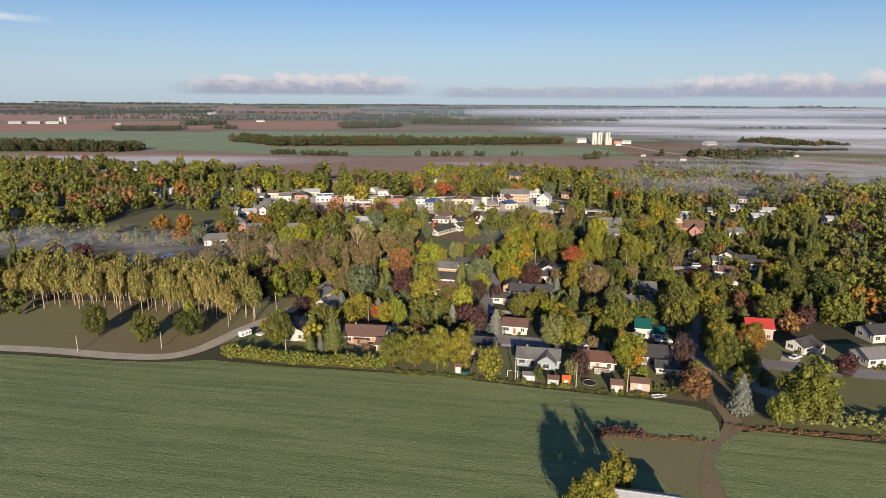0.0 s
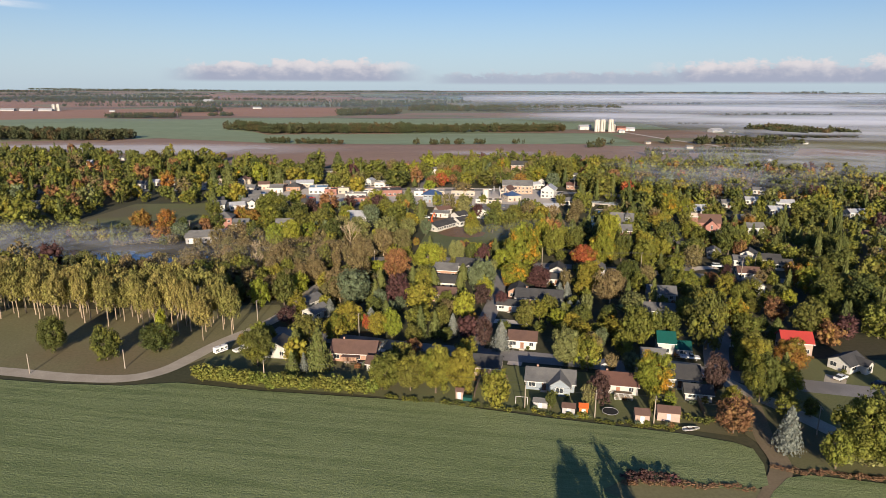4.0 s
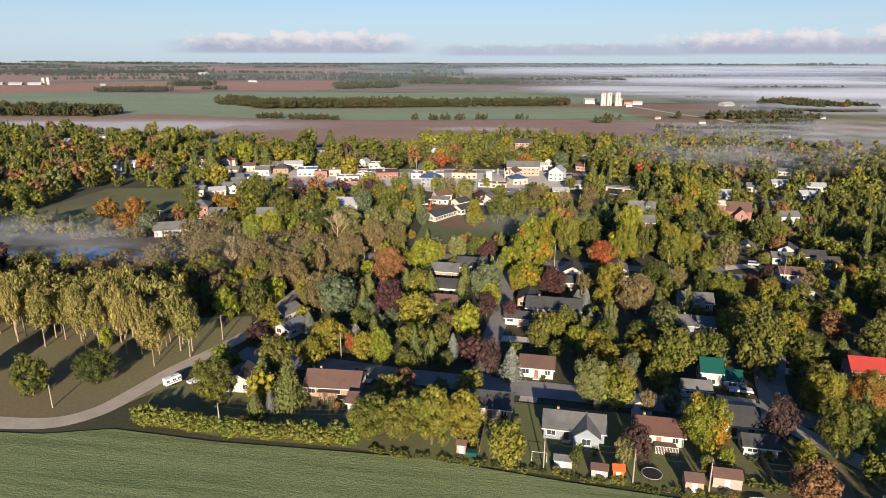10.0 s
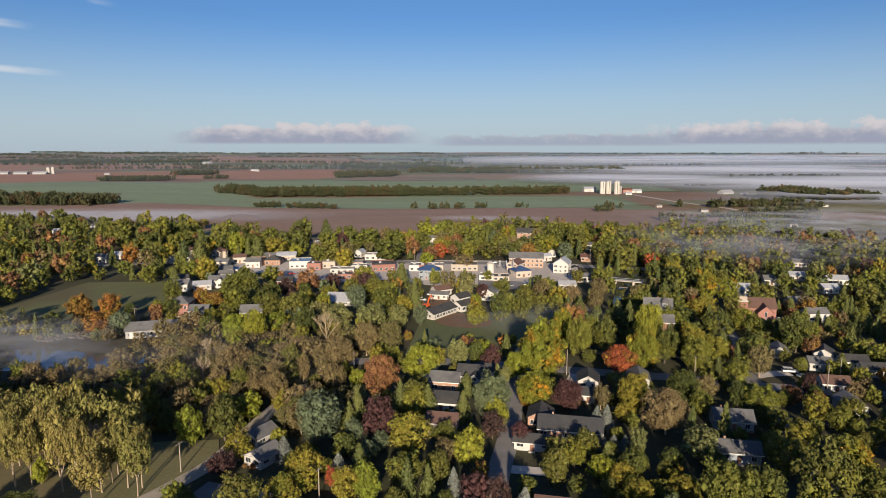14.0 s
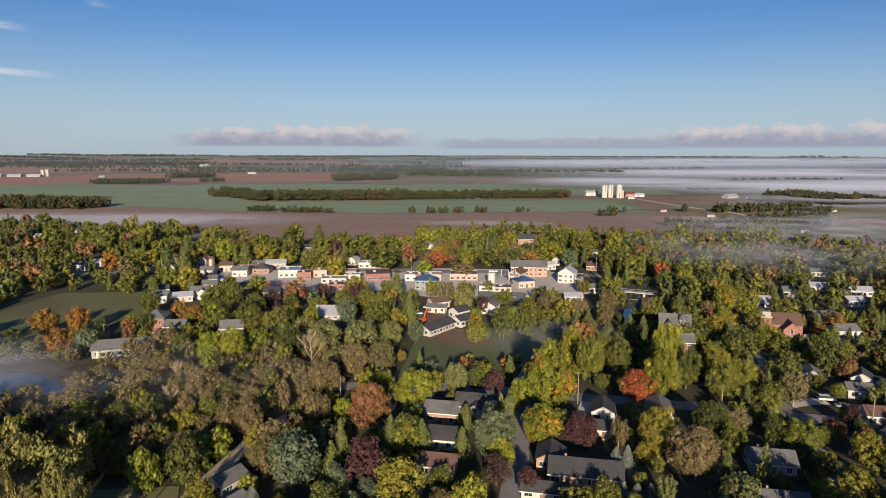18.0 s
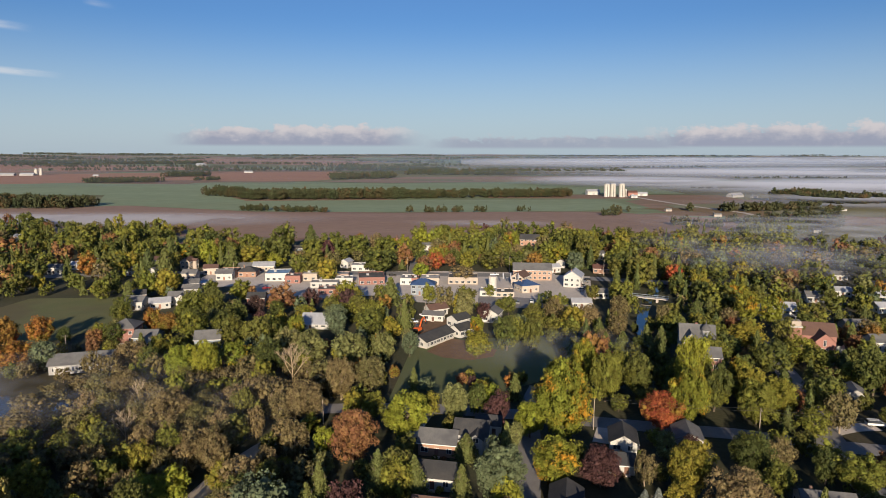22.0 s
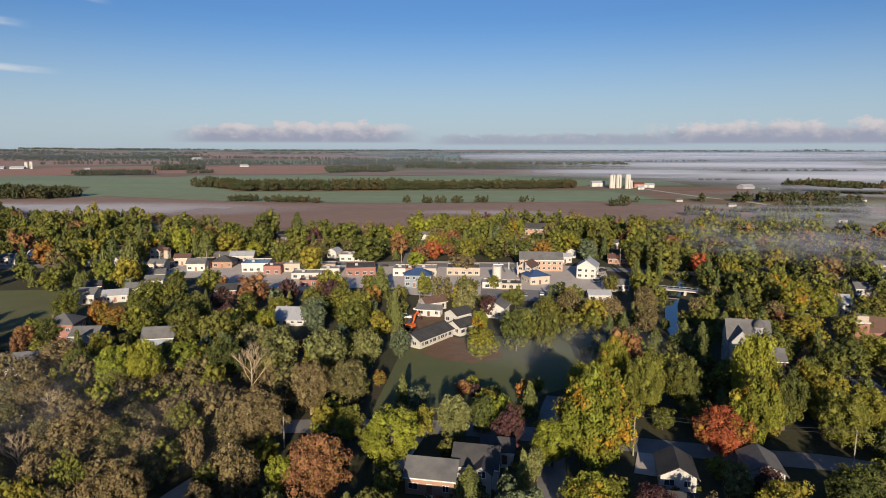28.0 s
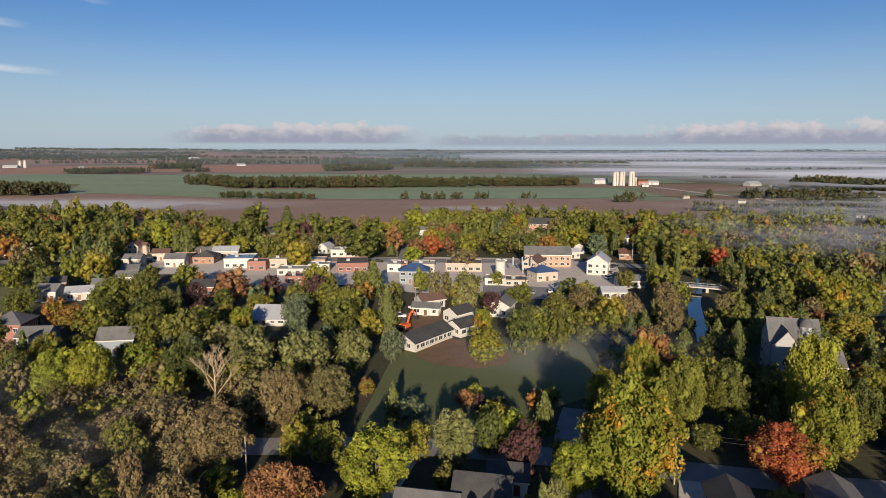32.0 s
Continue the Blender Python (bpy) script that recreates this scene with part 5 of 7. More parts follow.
def church():
    t = thing("church", pose(138, 358, 0, 0, 0, -14) @ Matrix.Scale(0.86, 4), "red-brown brick church with gabled front and pale bell tower", "church")
    w, d, h = 15, 11, 7.5
    part("wall", gable_walls(w, d, h, 4.2), PAINT["redbrick"], t)
    part("roof", gable_roof(w, d, h, 4.2, 0.4), ROOFS["brown"], t)
    tr = part("transept", gable_walls(8, 7, h - 1, 3.2), PAINT["redbrick"], t)
    tr.matrix_local = pose(1.5, -d / 2 - 1.5, 0, 0, 0, 90)
    rr = part("transept_roof", gable_roof(8, 7, h - 1, 3.2, 0.4), ROOFS["brown"], t)
    rr.matrix_local = pose(1.5, -d / 2 - 1.5, 0.02, 0, 0, 90)
    for u, z, hh in ((-0.8, 2.2, 2.2), (0.8, 2.2, 2.2), (0, 5.6, 2.4)):
        window(tr, -4, u, z, 1.0, hh, 270)
    for u in (-6, -4, 5.5):
        window(t, u, -d / 2, 3.2, 1.1, 3.0, 0)
    tw = part("tower", box(-w / 2 - 3.2, -d / 2 - 1, -0.3, -w / 2 + 1.2, -d / 2 + 3.4, 10.5, bevel=0.06), PAINT["redbrick"], t, "square brick bell tower")
    part("belfry", box(-w / 2 - 3.5, -d / 2 - 1.3, 10.5, -w / 2 + 1.5, -d / 2 + 3.7, 11.1, bevel=0.1), PAINT["white"], tw, "pale tower cornice")
    part("belfry_cap", box(-w / 2 - 2.9, -d / 2 - 0.7, 11.1, -w / 2 + 0.9, -d / 2 + 3.1, 13.2, bevel=0.15), PAINT["cream"], tw, "cream tower top")
    pr = part("porch", gable_walls(3.4, 4, 2.6, 1.4), PAINT["white"], t, "white porch")
    pr.matrix_local = pose(w / 2 + 1.5, -d / 2 + 1, 0, 0, 0, 0)
    SPOTS.append((138, 354, 9))


church()


def villa():
    t = thing("villa", pose(88, 342, 0, 0, 0, -14), "large grey-roofed Victorian house with round cupola", "house")
    w, d, h = 11, 9, 9.2
    part("wall", gable_walls(w, d, h, 4.4), PAINT["grey"], t)
    part("roof", gable_roof(w, d, h, 4.4, 0.5), ROOFS["slate"], t)
    bay = part("bay", gable_walls(d + 3, 5, h, 3.0), PAINT["grey"], t)
    bay.matrix_local = pose(-2.6, -1.6, 0, 0, 0, 90)
    br = part("bay_roof", gable_roof(d + 3, 5, h, 3.0, 0.4), ROOFS["slate"], t)
    br.matrix_local = pose(-2.6, -1.6, 0.02, 0, 0, 90)
    tw = part("turret", tube([(2.6, -2.2, -0.2), (2.6, -2.2, 12.4)], [1.3, 1.3], 12), PAINT["grey"], t)
    part("turret_dome", tube([(2.6, -2.2, 12.4), (2.6, -2.2, 13.4), (2.6, -2.2, 14.1), (2.6, -2.2, 14.5), (2.6, -2.2, 15.8)], [1.55, 1.35, 0.75, 0.2, 0.04], 14), ROOFS["slate"], tw, "round grey cupola with finial")
    part("porch_roof", box(-6, -d / 2 - 4.6, 2.7, 2, -d / 2 - 0.1, 2.9), PAINT["grey"], t, "flat white porch roof")
    for u in (-5.8, -3.2, -0.6, 1.8):
        part("porch_post", box(u - 0.1, -d / 2 - 4.5, -0.1, u + 0.1, -d / 2 - 4.3, 2.7), TRIM, t)
    wall_windows(t, w, d, h)
    window(bay, -(d + 3) / 2, 0, 4.6, 1.4, 1.6, 270)
    part("chimney", box(-0.4, 1.2, h, 0.4, 2.0, h + 4.6, bevel=0.04), PAINT["redbrick"], t)
    SPOTS.append((88, 341, 9))


villa()


def park_hall():
    t = thing("park_hall", pose(-121, 334, 0, 0, 0, 16), "long low park building with grey shingle roof", "building")
    part("wall", gable_walls(19, 9, 3.2, 2.4), PAINT["grey"], t)
    part("roof", gable_roof(19, 9, 3.2, 2.4, 0.5), ROOFS["slate"], t)
    wall_windows(t, 19, 9, 3.2, 3.4)
    part("garage_door", box(-8, -4.56, 0, -5, -4.49, 2.5), TRIM, t)
    SPOTS.append((-121, 334, 11))


park_hall()


def barn(x, y, rot, w, d, h, roof="steel", wall="white", label="long white farm building with metal roof"):
    z = hill(x, y)
    t = thing("farm_building", pose(x, y, z, 0, 0, rot), label, "farm building", "far farms")
    part("wall", gable_walls(w, d, h, d * 0.3), PAINT[wall], t)
    part("roof", gable_roof(w, d, h, d * 0.3, 0.4), ROOFS[roof], t)
    part("barn_door", box(-2, -d / 2 - 0.08, 0, 2, -d / 2 + 0.02, min(h - 0.4, 3.6)), PAINT["grey"], t)
    SPOTS.append((x, y, w * 0.6))


def field_barn():
    t = thing("barn", pose(35.3, 102.6, 0, 0, 0, -13), "low barn with pale green-grey metal roof beside a crop field", "barn")
    w, d, h, rise = 12.4, 8.0, 3.9, 2.0
    part("wall", gable_walls(w, d, h, rise), PAINT["grey"], t)
    rf = part("roof", gable_roof(w, d, h, rise, 0.4), ROOFS["steel"], t)
    for i in range(22):
        x = -w / 2 - 0.3 + i * (w + 0.6) / 21
        for side in (-1, 1):
            part("roof_rib", tube([(x, side * (d / 2 + 0.36), h - 0.36 * rise / (d / 2) + 0.19), (x, side * 0.05, h + rise + 0.17)], [0.03, 0.03], 4), ROOFS["steel"], rf)
    # the sunlit ridge edge is put into this strip as white paint
    part("ridge_cap", box(-w / 2 - 0.4, -0.16, h + rise + 0.17, w / 2 + 0.4, 0.16, h + rise + 0.23), PAINT["white"], rf, "ridge capping painted white for its sunlit edge")
    part("door", box(-1.6, -d / 2 - 0.06, 0, 1.6, -d / 2 + 0.02, 3.0), DARKMETAL, t)


field_barn()


def grain_silo(x, y, r, h):
    z = hill(x, y)
    t = thing("grain_silo", pose(x, y, z), "tall pale concrete grain silo with domed cap", "silo", "grain silos")
    part("shaft", tube([(0, 0, -0.5), (0, 0, h)], [r, r], 20), SILO, t)
    part("cap", tube([(0, 0, h), (0, 0, h + r * 0.25), (0, 0, h + r * 0.4), (0, 0, h + r * 0.45)], [r * 1.02, r * 0.85, r * 0.5, r * 0.1], 20), ROOFS["steel"], t, "metal dome cap")
    part("ladder", box(-0.4, -r - 0.25, 0, 0.4, -r - 0.02, h), DARKMETAL, t)
    for i in range(5):
        part("hoop", tube([(0, 0, h * (i + 0.6) / 5.4), (0, 0, h * (i + 0.6) / 5.4 + 0.3)], [r * 1.012, r * 1.012], 20), CONCRETE, t)


for x, y, r, h in ((264, 1168, 4.6, 20), (275, 1172, 4.6, 20), (286, 1160, 4.6, 21), (293, 1164, 2.2, 12)):
    grain_silo(x, y, r, h)
barn(252, 1215, 10, 22, 10, 6)
barn(310, 1185, 5, 16, 9, 6, "rust", "redbrick", "red barn beside grain silos")
barn(326, 1190, 0, 20, 8, 4)
barn(300, 1140, 0, 10, 6, 3)
grain_silo(-1212, 2030, 4.5, 19)
grain_silo(-1200, 2034, 4.5, 20)
for i in range(3):
    barn(-1340 + i * 58, 2010, 4, 40, 14, 4, "steel", "grey", "long grey farm building with metal roof")
for x, y, w, c in ((471, 1164, 30, "grey"), (490, 1139, 12, "white"), (356, 817, 16, "white"), (371, 828, 12, "cream"), (339, 705, 9, "white"), (496, 920, 8, "white"), (276, 913, 9, "cream"), (252, 777, 11, "white"), (348, 1494, 20, "grey"), (-655, 2274, 30, "white"), (-709, 1637, 16, "cream"), (-996, 1960, 18, "grey"), (672, 2073, 24, "grey"), (551, 1142, 12, "grey"), (720, 1420, 18, "grey"), (-640, 2250, 18, "white"), (-1050, 2900, 50, "grey"), (310, 850, 10, "cream"), (-340, 690, 9, "white")):
    barn(x, y, (x * 7) % 50 - 20, w * 0.85, w * 0.42, 2.3 + w * 0.03, "steel" if w > 12 else "slate", c, "low farm building with metal roof among misty fields")


def far_church():
    t = thing("church", pose(-32, 622, -1.5) @ Matrix.Scale(0.62, 4), "red-roofed brick church with pointed steeple among trees", "church")
    part("wall", gable_walls(16, 9, 6, 4), PAINT["redbrick"], t)
    part("roof", gable_roof(16, 9, 6, 4, 0.4), ROOFS["brown"], t)
    tw = part("tower", box(-10, -2.5, -0.3, -6, 2, 11), PAINT["redbrick"], t)
    part("spire", tube([(-8, -0.2, 11), (-8, -0.2, 16)], [2.4, 0.08], 8), ROOFS["brown"], tw, "pointed steeple")
    SPOTS.append((-32, 622, 6))


far_church()


def mill_tower():
    t = thing("mill_tower", pose(26, 458, 0), "round pale concrete tower beside a brick mill", "tower")
    part("shaft", tube([(0, 0, -0.3), (0, 0, 7.2)], [2.2, 2.1], 18), SILO, t)
    part("rim", tube([(0, 0, 7.2), (0, 0, 7.6)], [2.3, 2.3], 18), CONCRETE, t)
    for i in range(3):
        part("vent_pipe", tube([(6 + i * 4, 5, 5), (6 + i * 4, 5, 8.4)], [0.35, 0.35], 10), ROOFS["steel"], t, "metal roof ventilator")


mill_tower()


def bridge():
    t = thing("footbridge", pose(100, 434, 0, 0, 0, -25), "pale blue-white bridge over a narrow creek", "bridge")
    part("deck", box(-10, -2, 1.6, 10, 2, 2.0), CONCRETE, t)
    for s in (-1.9, 1.9):
        r = part("railing", box(-10, s - 0.08, 2.7, 10, s + 0.08, 2.85), PAINT["paleblue"], t)
        for i in range(9):
            part("post", box(-9.8 + i * 2.42, s - 0.07, 2.0, -9.66 + i * 2.42, s + 0.07, 2.7), PAINT["paleblue"], r)
    for u in (-5, 5):
        part("pier", box(u - 0.5, -1.8, -0.6, u + 0.5, 1.8, 1.6), CONCRETE, t)
    SPOTS.append((100, 434, 9))


bridge()


def excavator(x, y, rot):
    t = thing("excavator", pose(x, y, 0.09, 0, 0, rot), "orange tracked excavator with raised arm on bare earth", "excavator")
    for s in (-1.15, 1.15):
        b = bmesh.new()
        add_box(b, -1.9, s - 0.3, 0.0, 1.9, s + 0.3, 0.8, bevel=0.2)
        part("track", b, RUBBER, t)
    body = part("body", box(-2.0, -1.3, 0.95, 1.0, 1.3, 2.1, bevel=0.1), ORANGEPAINT, t)
    part("turntable", tube([(0, 0, 0.7), (0, 0, 0.97)], [0.8, 0.8], 14), DARKMETAL, t)
    part("cab", box(-0.2, 0.35, 2.1, 1.2, 1.3, 3.1, bevel=0.08), PANE, body, "dark glazed cab")
    part("counterweight", box(-2.5, -1.2, 1.0, -2.0, 1.2, 1.9, bevel=0.1), DARKMETAL, body)
    boom = part("boom", tube([(0.6, -0.2, 1.8), (2.2, -0.2, 4.6), (4.0, -0.2, 5.6)], [0.32, 0.34, 0.22], 6), ORANGEPAINT, t)
    part("arm", tube([(3.9, -0.2, 5.6), (5.4, -0.2, 3.2)], [0.24, 0.18], 6), ORANGEPAINT, boom)
    part("bucket", box(5.0, -0.7, 2.3, 5.9, 0.3, 3.2, bevel=0.15), DARKMETAL, boom)
    part("ram", tube([(1.0, -0.2, 1.6), (2.4, -0.2, 4.0)], [0.1, 0.08], 6), CARPAINT["silver"], boom)


excavator(-10, 378, 60)

# ---- back gardens along the field ----
shed(44.5, 157.8, R0 + 2, 3.2, 3.0, 2.3, "brown", "blush")
shed(51, 159, R0, 5.0, 3.2, 2.3, "brown", "blush")
shed(31.6, 160.6, R0, 2.0, 2.0, 2.3, "orange", "orange")
shed(28.2, 161.2, R0, 3.0, 2.2, 2.0, "brown", "grey")
shed(22, 164.5, R0, 3.4, 2.0, 1.6, "slate", "grey")
shed(2.5, 168.6, R0, 1.8, 1.8, 2.2, "brown", "blush", "play house")


def rowing_boat(x, y, rot):
    t = thing("rowing_boat", pose(x, y, 0.12, 0, 0, rot), "small white rowing boat lying on the grass", "boat")
    bm = bmesh.new()
    rings = []
    for i in range(7):
        u = i / 6
        wd = 0.75 * math.sin(math.pi * min(1, u * 0.75 + 0.25)) + 0.04
        rings.append([bm.verts.new((u * 4 - 2, s * wd, z)) for s, z in ((-1, 0.6), (-0.75, 0.12), (0, 0), (0.75, 0.12), (1, 0.6))])
    for a, b in zip(rings, rings[1:]):
        for j in range(4):
            bm.faces.new((a[j], a[j + 1], b[j + 1], b[j]))
    bmesh.ops.solidify(bm, geom=bm.faces[:], thickness=0.06)
    part("hull", bm, TRIM, t)
    for u in (-0.9, 0.4):
        part("seat", box(u, -0.62, 0.38, u + 0.3, 0.62, 0.43), WOOD, t)


rowing_boat(54.6, 153.6, 10)


def trailer(x, y, rot):
    t = thing("camping_trailer", pose(x, y, 0.1, 0, 0, rot) @ Matrix.Scale(0.68, 4), "white camping trailer parked beside a gravel drive", "trailer")
    body = part("body", box(-3.0, -1.2, 0.5, 3.0, 1.2, 3.0, bevel=0.22), CARPAINT["white"], t)
    part("stripe", box(-2.8, -1.215, 1.2, 2.8, -1.195, 1.45), CARPAINT["blue"], body)
    for u in (-2.2, 0.1, 2.0):
        window(body, u, -1.2, 2.1, 1.1, 0.7, 0)
    part("roof_vent", box(-0.4, -0.4, 3.0, 0.4, 0.4, 3.2, bevel=0.05), PAINT["grey"], body)
    part("drawbar", tube([(3.4, 0, 0.5), (4.6, 0, 0.45)], [0.1, 0.07], 6), DARKMETAL, t)
    for s in (-1.15, 1.15):
        for u in (-0.6, 0.3):
            wh = part("wheel", tube([(u, s - 0.1, 0.34), (u, s + 0.1, 0.34)], [0.34, 0.34], 14), RUBBER, t)


trailer(-66.5, 195.5, 52)
car(-60.5, 196.5, 50, "white", "pickup")
for x, y, r, c, kd in ((-24, 201, 78, "blue", "car"), (66, 180.5, -11, "white", "van"), (70, 179.6, -11, "silver", "car"), (-45, 236, 60, "silver", "car"), (104, 180, 30, "white", "car"), (112, 176, 10, "black", "car"), (116, 289, -11, "white", "van"), (118, 284, -11, "silver", "car"),
                       (75, 469, 20, "black", "car"), (76.5, 462, 20, "black", "pickup"), (79, 477, 20, "silver", "car"), (73, 456, 20, "white", "van"), (82, 484, 20, "black", "car"), (43, 430, 80, "white", "car"), (36, 428, 80, "silver", "car"), (30, 430, 80, "red", "car"), (50, 426, 80, "black", "pickup"),
                       (-102, 460, 5, "white", "car"), (-94, 459, 5, "red", "car"), (-86, 457, 5, "black", "car"), (-55, 308, 30, "white", "van"), (-57, 303, 30, "blue", "car"), (-60, 489, 14, "silver", "car"), (-30, 495, 5, "black", "car"), (10, 499, 0, "red", "car"), (30, 498, 0, "white", "pickup"), (96, 262, 75, "silver", "car"), (-8, 404, 40, "white", "pickup"), (-13, 392, 0, "white", "van")):
    car(x, y, r, c, kd)



def trampoline(x, y):
    t = thing("trampoline", pose(x, y, 0.05), "round black garden trampoline on steel legs", "trampoline")
    part("mat", tube([(0, 0, 0.72), (0, 0, 0.75)], [1.7, 1.7], 24), RUBBER, t)
    bm = bmesh.new()
    add_tube(bm, [(1.85 * math.cos(a), 1.85 * math.sin(a), 0.75) for a in (i * math.pi / 12 for i in range(25))], [0.07] * 25, 5)
    part("rim", bm, PAINT["grey"], t)
    for i in range(6):
        a = i * math.pi / 3
        part("leg", tube([(1.8 * math.cos(a), 1.8 * math.sin(a), -0.05), (1.8 * math.cos(a), 1.8 * math.sin(a), 0.72)], [0.04, 0.04], 5), DARKMETAL, t)


def swing_set(x, y, rot):
    t = thing("swing_set", pose(x, y, 0.05, 0, 0, rot) @ Matrix.Scale(0.72, 4), "white garden swing set beside a small shed", "swing set")
    for u in (-2, 2):
        for s in (-1, 1):
            part("leg", tube([(u, s * 0.9, -0.1), (u, 0, 2.3)], [0.06, 0.06], 6), TRIM, t)
    part("beam", tube([(-2.1, 0, 2.3), (2.1, 0, 2.3)], [0.07, 0.07], 6), TRIM, t)
    for u in (-0.8, 0.8):
        sw = part("swing_seat", box(u - 0.25, -0.1, 0.5, u + 0.25, 0.1, 0.54), RUBBER, t)
        part("chain", tube([(u - 0.2, 0, 0.54), (u - 0.2, 0, 2.28)], [0.015, 0.015], 4), DARKMETAL, sw)
        part("chain", tube([(u + 0.2, 0, 0.54), (u + 0.2, 0, 2.28)], [0.015, 0.015], 4), DARKMETAL, sw)


def picnic_table(x, y, rot):
    t = thing("picnic_table", pose(x, y, 0.05, 0, 0, rot), "weathered wooden picnic table on a lawn", "table")
    for i in range(4):
        part("tabletop_plank", box(-0.9, -0.38 + i * 0.19, 0.72, 0.9, -0.21 + i * 0.19, 0.76), WOOD, t)
    for s in (-0.75, 0.75):
        part("bench", box(-0.9, s - 0.13, 0.43, 0.9, s + 0.13, 0.47), WOOD, t)
    for u in (-0.65, 0.65):
        part("trestle", tube([(u, -0.8, 0), (u, 0, 0.72), (u, 0.8, 0)], [0.05, 0.05, 0.05], 4), WOOD, t)


def compost_bin(x, y, rot):
    t = thing("compost_box", pose(x, y, 0.05, 0, 0, rot), "low green garden storage box", "box")
    part("body", box(-1.1, -0.7, 0, 1.1, 0.7, 0.9, bevel=0.05), ROOFS["green"], t)
    part("lid", box(-1.15, -0.75, 0.9, 1.15, 0.75, 0.98, bevel=0.03), ROOFS["green"], t)


trampoline(38, 160.8)
trampoline(-24, 189)
swing_set(17.6, 166, -11)
picnic_table(14.5, 179.5, 20)
picnic_table(-27, 187.6, 5)
compost_bin(4.4, 167.4, -11)
shed(42.2, 184.5, 78, 3.0, 2.2, 2.4, "steel", "white")
car(68.5, 192.4, -11, "white", "pickup")
car(-20, 201.5, 78, "silver", "car")


def driveway(pts, w, mat=None):
    ribbon("driveway", pts, w, mat or CONCRETE, "short paved house driveway", "driveway", 0.075)


driveway([(-21, 197), (-19.5, 203)], 4.0)
driveway([(12, 223), (19, 222), (26, 220.5)], 4.0)
driveway([(42, 181), (44, 188)], 4.5)
driveway([(62, 190), (70, 187.5)], 4.0, GRAVEL)
driveway([(18, 188), (19.5, 194)], 4.0)
driveway([(-9, 281), (-6, 292), (-4, 299)], 4.5)
driveway([(40, 279), (44, 290)], 4.0)
driveway([(84, 204), (92, 201)], 4.0)
driveway([(104, 182), (100, 176)], 5.0, GRAVEL)
driveway([(96, 283), (108, 288), (116, 289)], 5.0)


def plank_fence(x0, y0, x1, y1, h=1.7):
    a, b = Vector((x0, y0, 0)), Vector((x1, y1, 0))
    ln = (b - a).length
    t = thing("plank_fence", pose(x0, y0, 0, 0, 0, math.degrees(math.atan2(y1 - y0, x1 - x0))), "weathered plank fence between two gardens", "fence", "garden fences")
    n = int(ln / 0.5)
    me = bm_mesh("plank", box(0.01, -0.02, 0.0, 0.49, 0.02, h), WOOD)
    for i in range(n):
        p = part("plank", me, None, t)
        p.location = (i * 0.5, 0, 0.05 + 0.02 * (i % 3))
    for z in (0.4, h - 0.3):
        part("rail", box(0, 0.03, z, n * 0.5, 0.09, z + 0.1), WOOD, t)


plank_fence(6, 168, 8.5, 182)
plank_fence(60, 160, 62.5, 176)
plank_fence(-17.5, 172.5, -15, 190)

# ---- poles and wires ----
def line_of(pts, h=7.5, rot=0):
    tops = []
    for x, y in pts:
        utility_pole(x, y, h, rot)
        tops.append((x, y))
    for (x0, y0), (x1, y1) in zip(tops, tops[1:]):
        for u in (-0.9, 0.9):
            wire("wire", (x0 + u * math.cos(radians(rot)), y0 + u * math.sin(radians(rot)), h - 0.15), (x1 + u * math.cos(radians(rot)), y1 + u * math.sin(radians(rot)), h - 0.15))


line_of([(-48, 175), (-19, 172), (18, 163), (34, 159.2), (47, 156.5), (82, 152)], 7.0, 80)
line_of([(40, 287), (80, 279.5), (118, 271)], 9.0, 80)
line_of([(-63, 221), (-28, 209)], 7.5, 70)
line_of([(-120, 486), (-47, 503), (-22, 507), (40, 508), (95, 500)], 9.5, 95)
for x, y in ((-89, 184.5), (-113, 181)):
    utility_pole(x, y, 5.6, 0, False)
utility_pole(-8, 404, 8)
utility_pole(-32, 290, 7, 0, False)
utility_pole(-134, 346, 8, 0)
utility_pole(128, 281, 8, 70)


def park_fence():
    t = thing("park_fence", pose(0, 0, 0), "low grey wooden fence behind the poplars", "fence")
    for i in range(26):
        x = -170 + i * 4
        part("post", box(x - 0.08, 243.92, -0.2, x + 0.08, 244.08, 1.2), POLEWOOD, t)
        for z in (0.45, 0.95):
            if i < 25:
                part("rail", box(x + 0.09, 243.96, z, x + 3.91, 244.04, z + 0.12), POLEWOOD, t)


park_fence()

# ---- hedges, scrub and poplars ----
def hedge(name, a, b, h, w, step, mat, label, kind="M", level=0):
    a, b = Vector(a), Vector(b)
    n = int((b - a).length / step)
    rows = []
    for i in range(n + 1):
        p = a.lerp(b, i / n)
        hh = h * rng.uniform(0.78, 1.15)
        rows.append((p.x + rng.uniform(-0.6, 0.6), p.y + rng.uniform(-0.7, 0.7), -0.25, hh, w * rng.uniform(0.85, 1.2)))
    woods(name, rows, kind, label, level, "hedge", mat)


hedge("hedge", (-67, 178.8), (-45, 174.2), 4.2, 4.6, 1.9, HEDGE, "tall yellow-green hedge along the crop field", "M", 1)
hedge("hedge", (-45, 174.2), (-19.5, 171.2), 4.0, 4.4, 1.9, HEDGE, "tall yellow-green hedge along the crop field", "M", 1)
hedge("scrub", (-15, 168.5), (18, 162), 1.1, 2.0, 1.8, GREEN, "low weeds along the field edge")
hedge("scrub", (20, 161), (52, 153.8), 0.9, 1.8, 1.6, GREEN, "low weeds along the field edge")
hedge("scrub", (34, 134), (58, 132), 0.8, 1.8, 0.9, DRYWEED, "dry rusty weeds along a field margin")
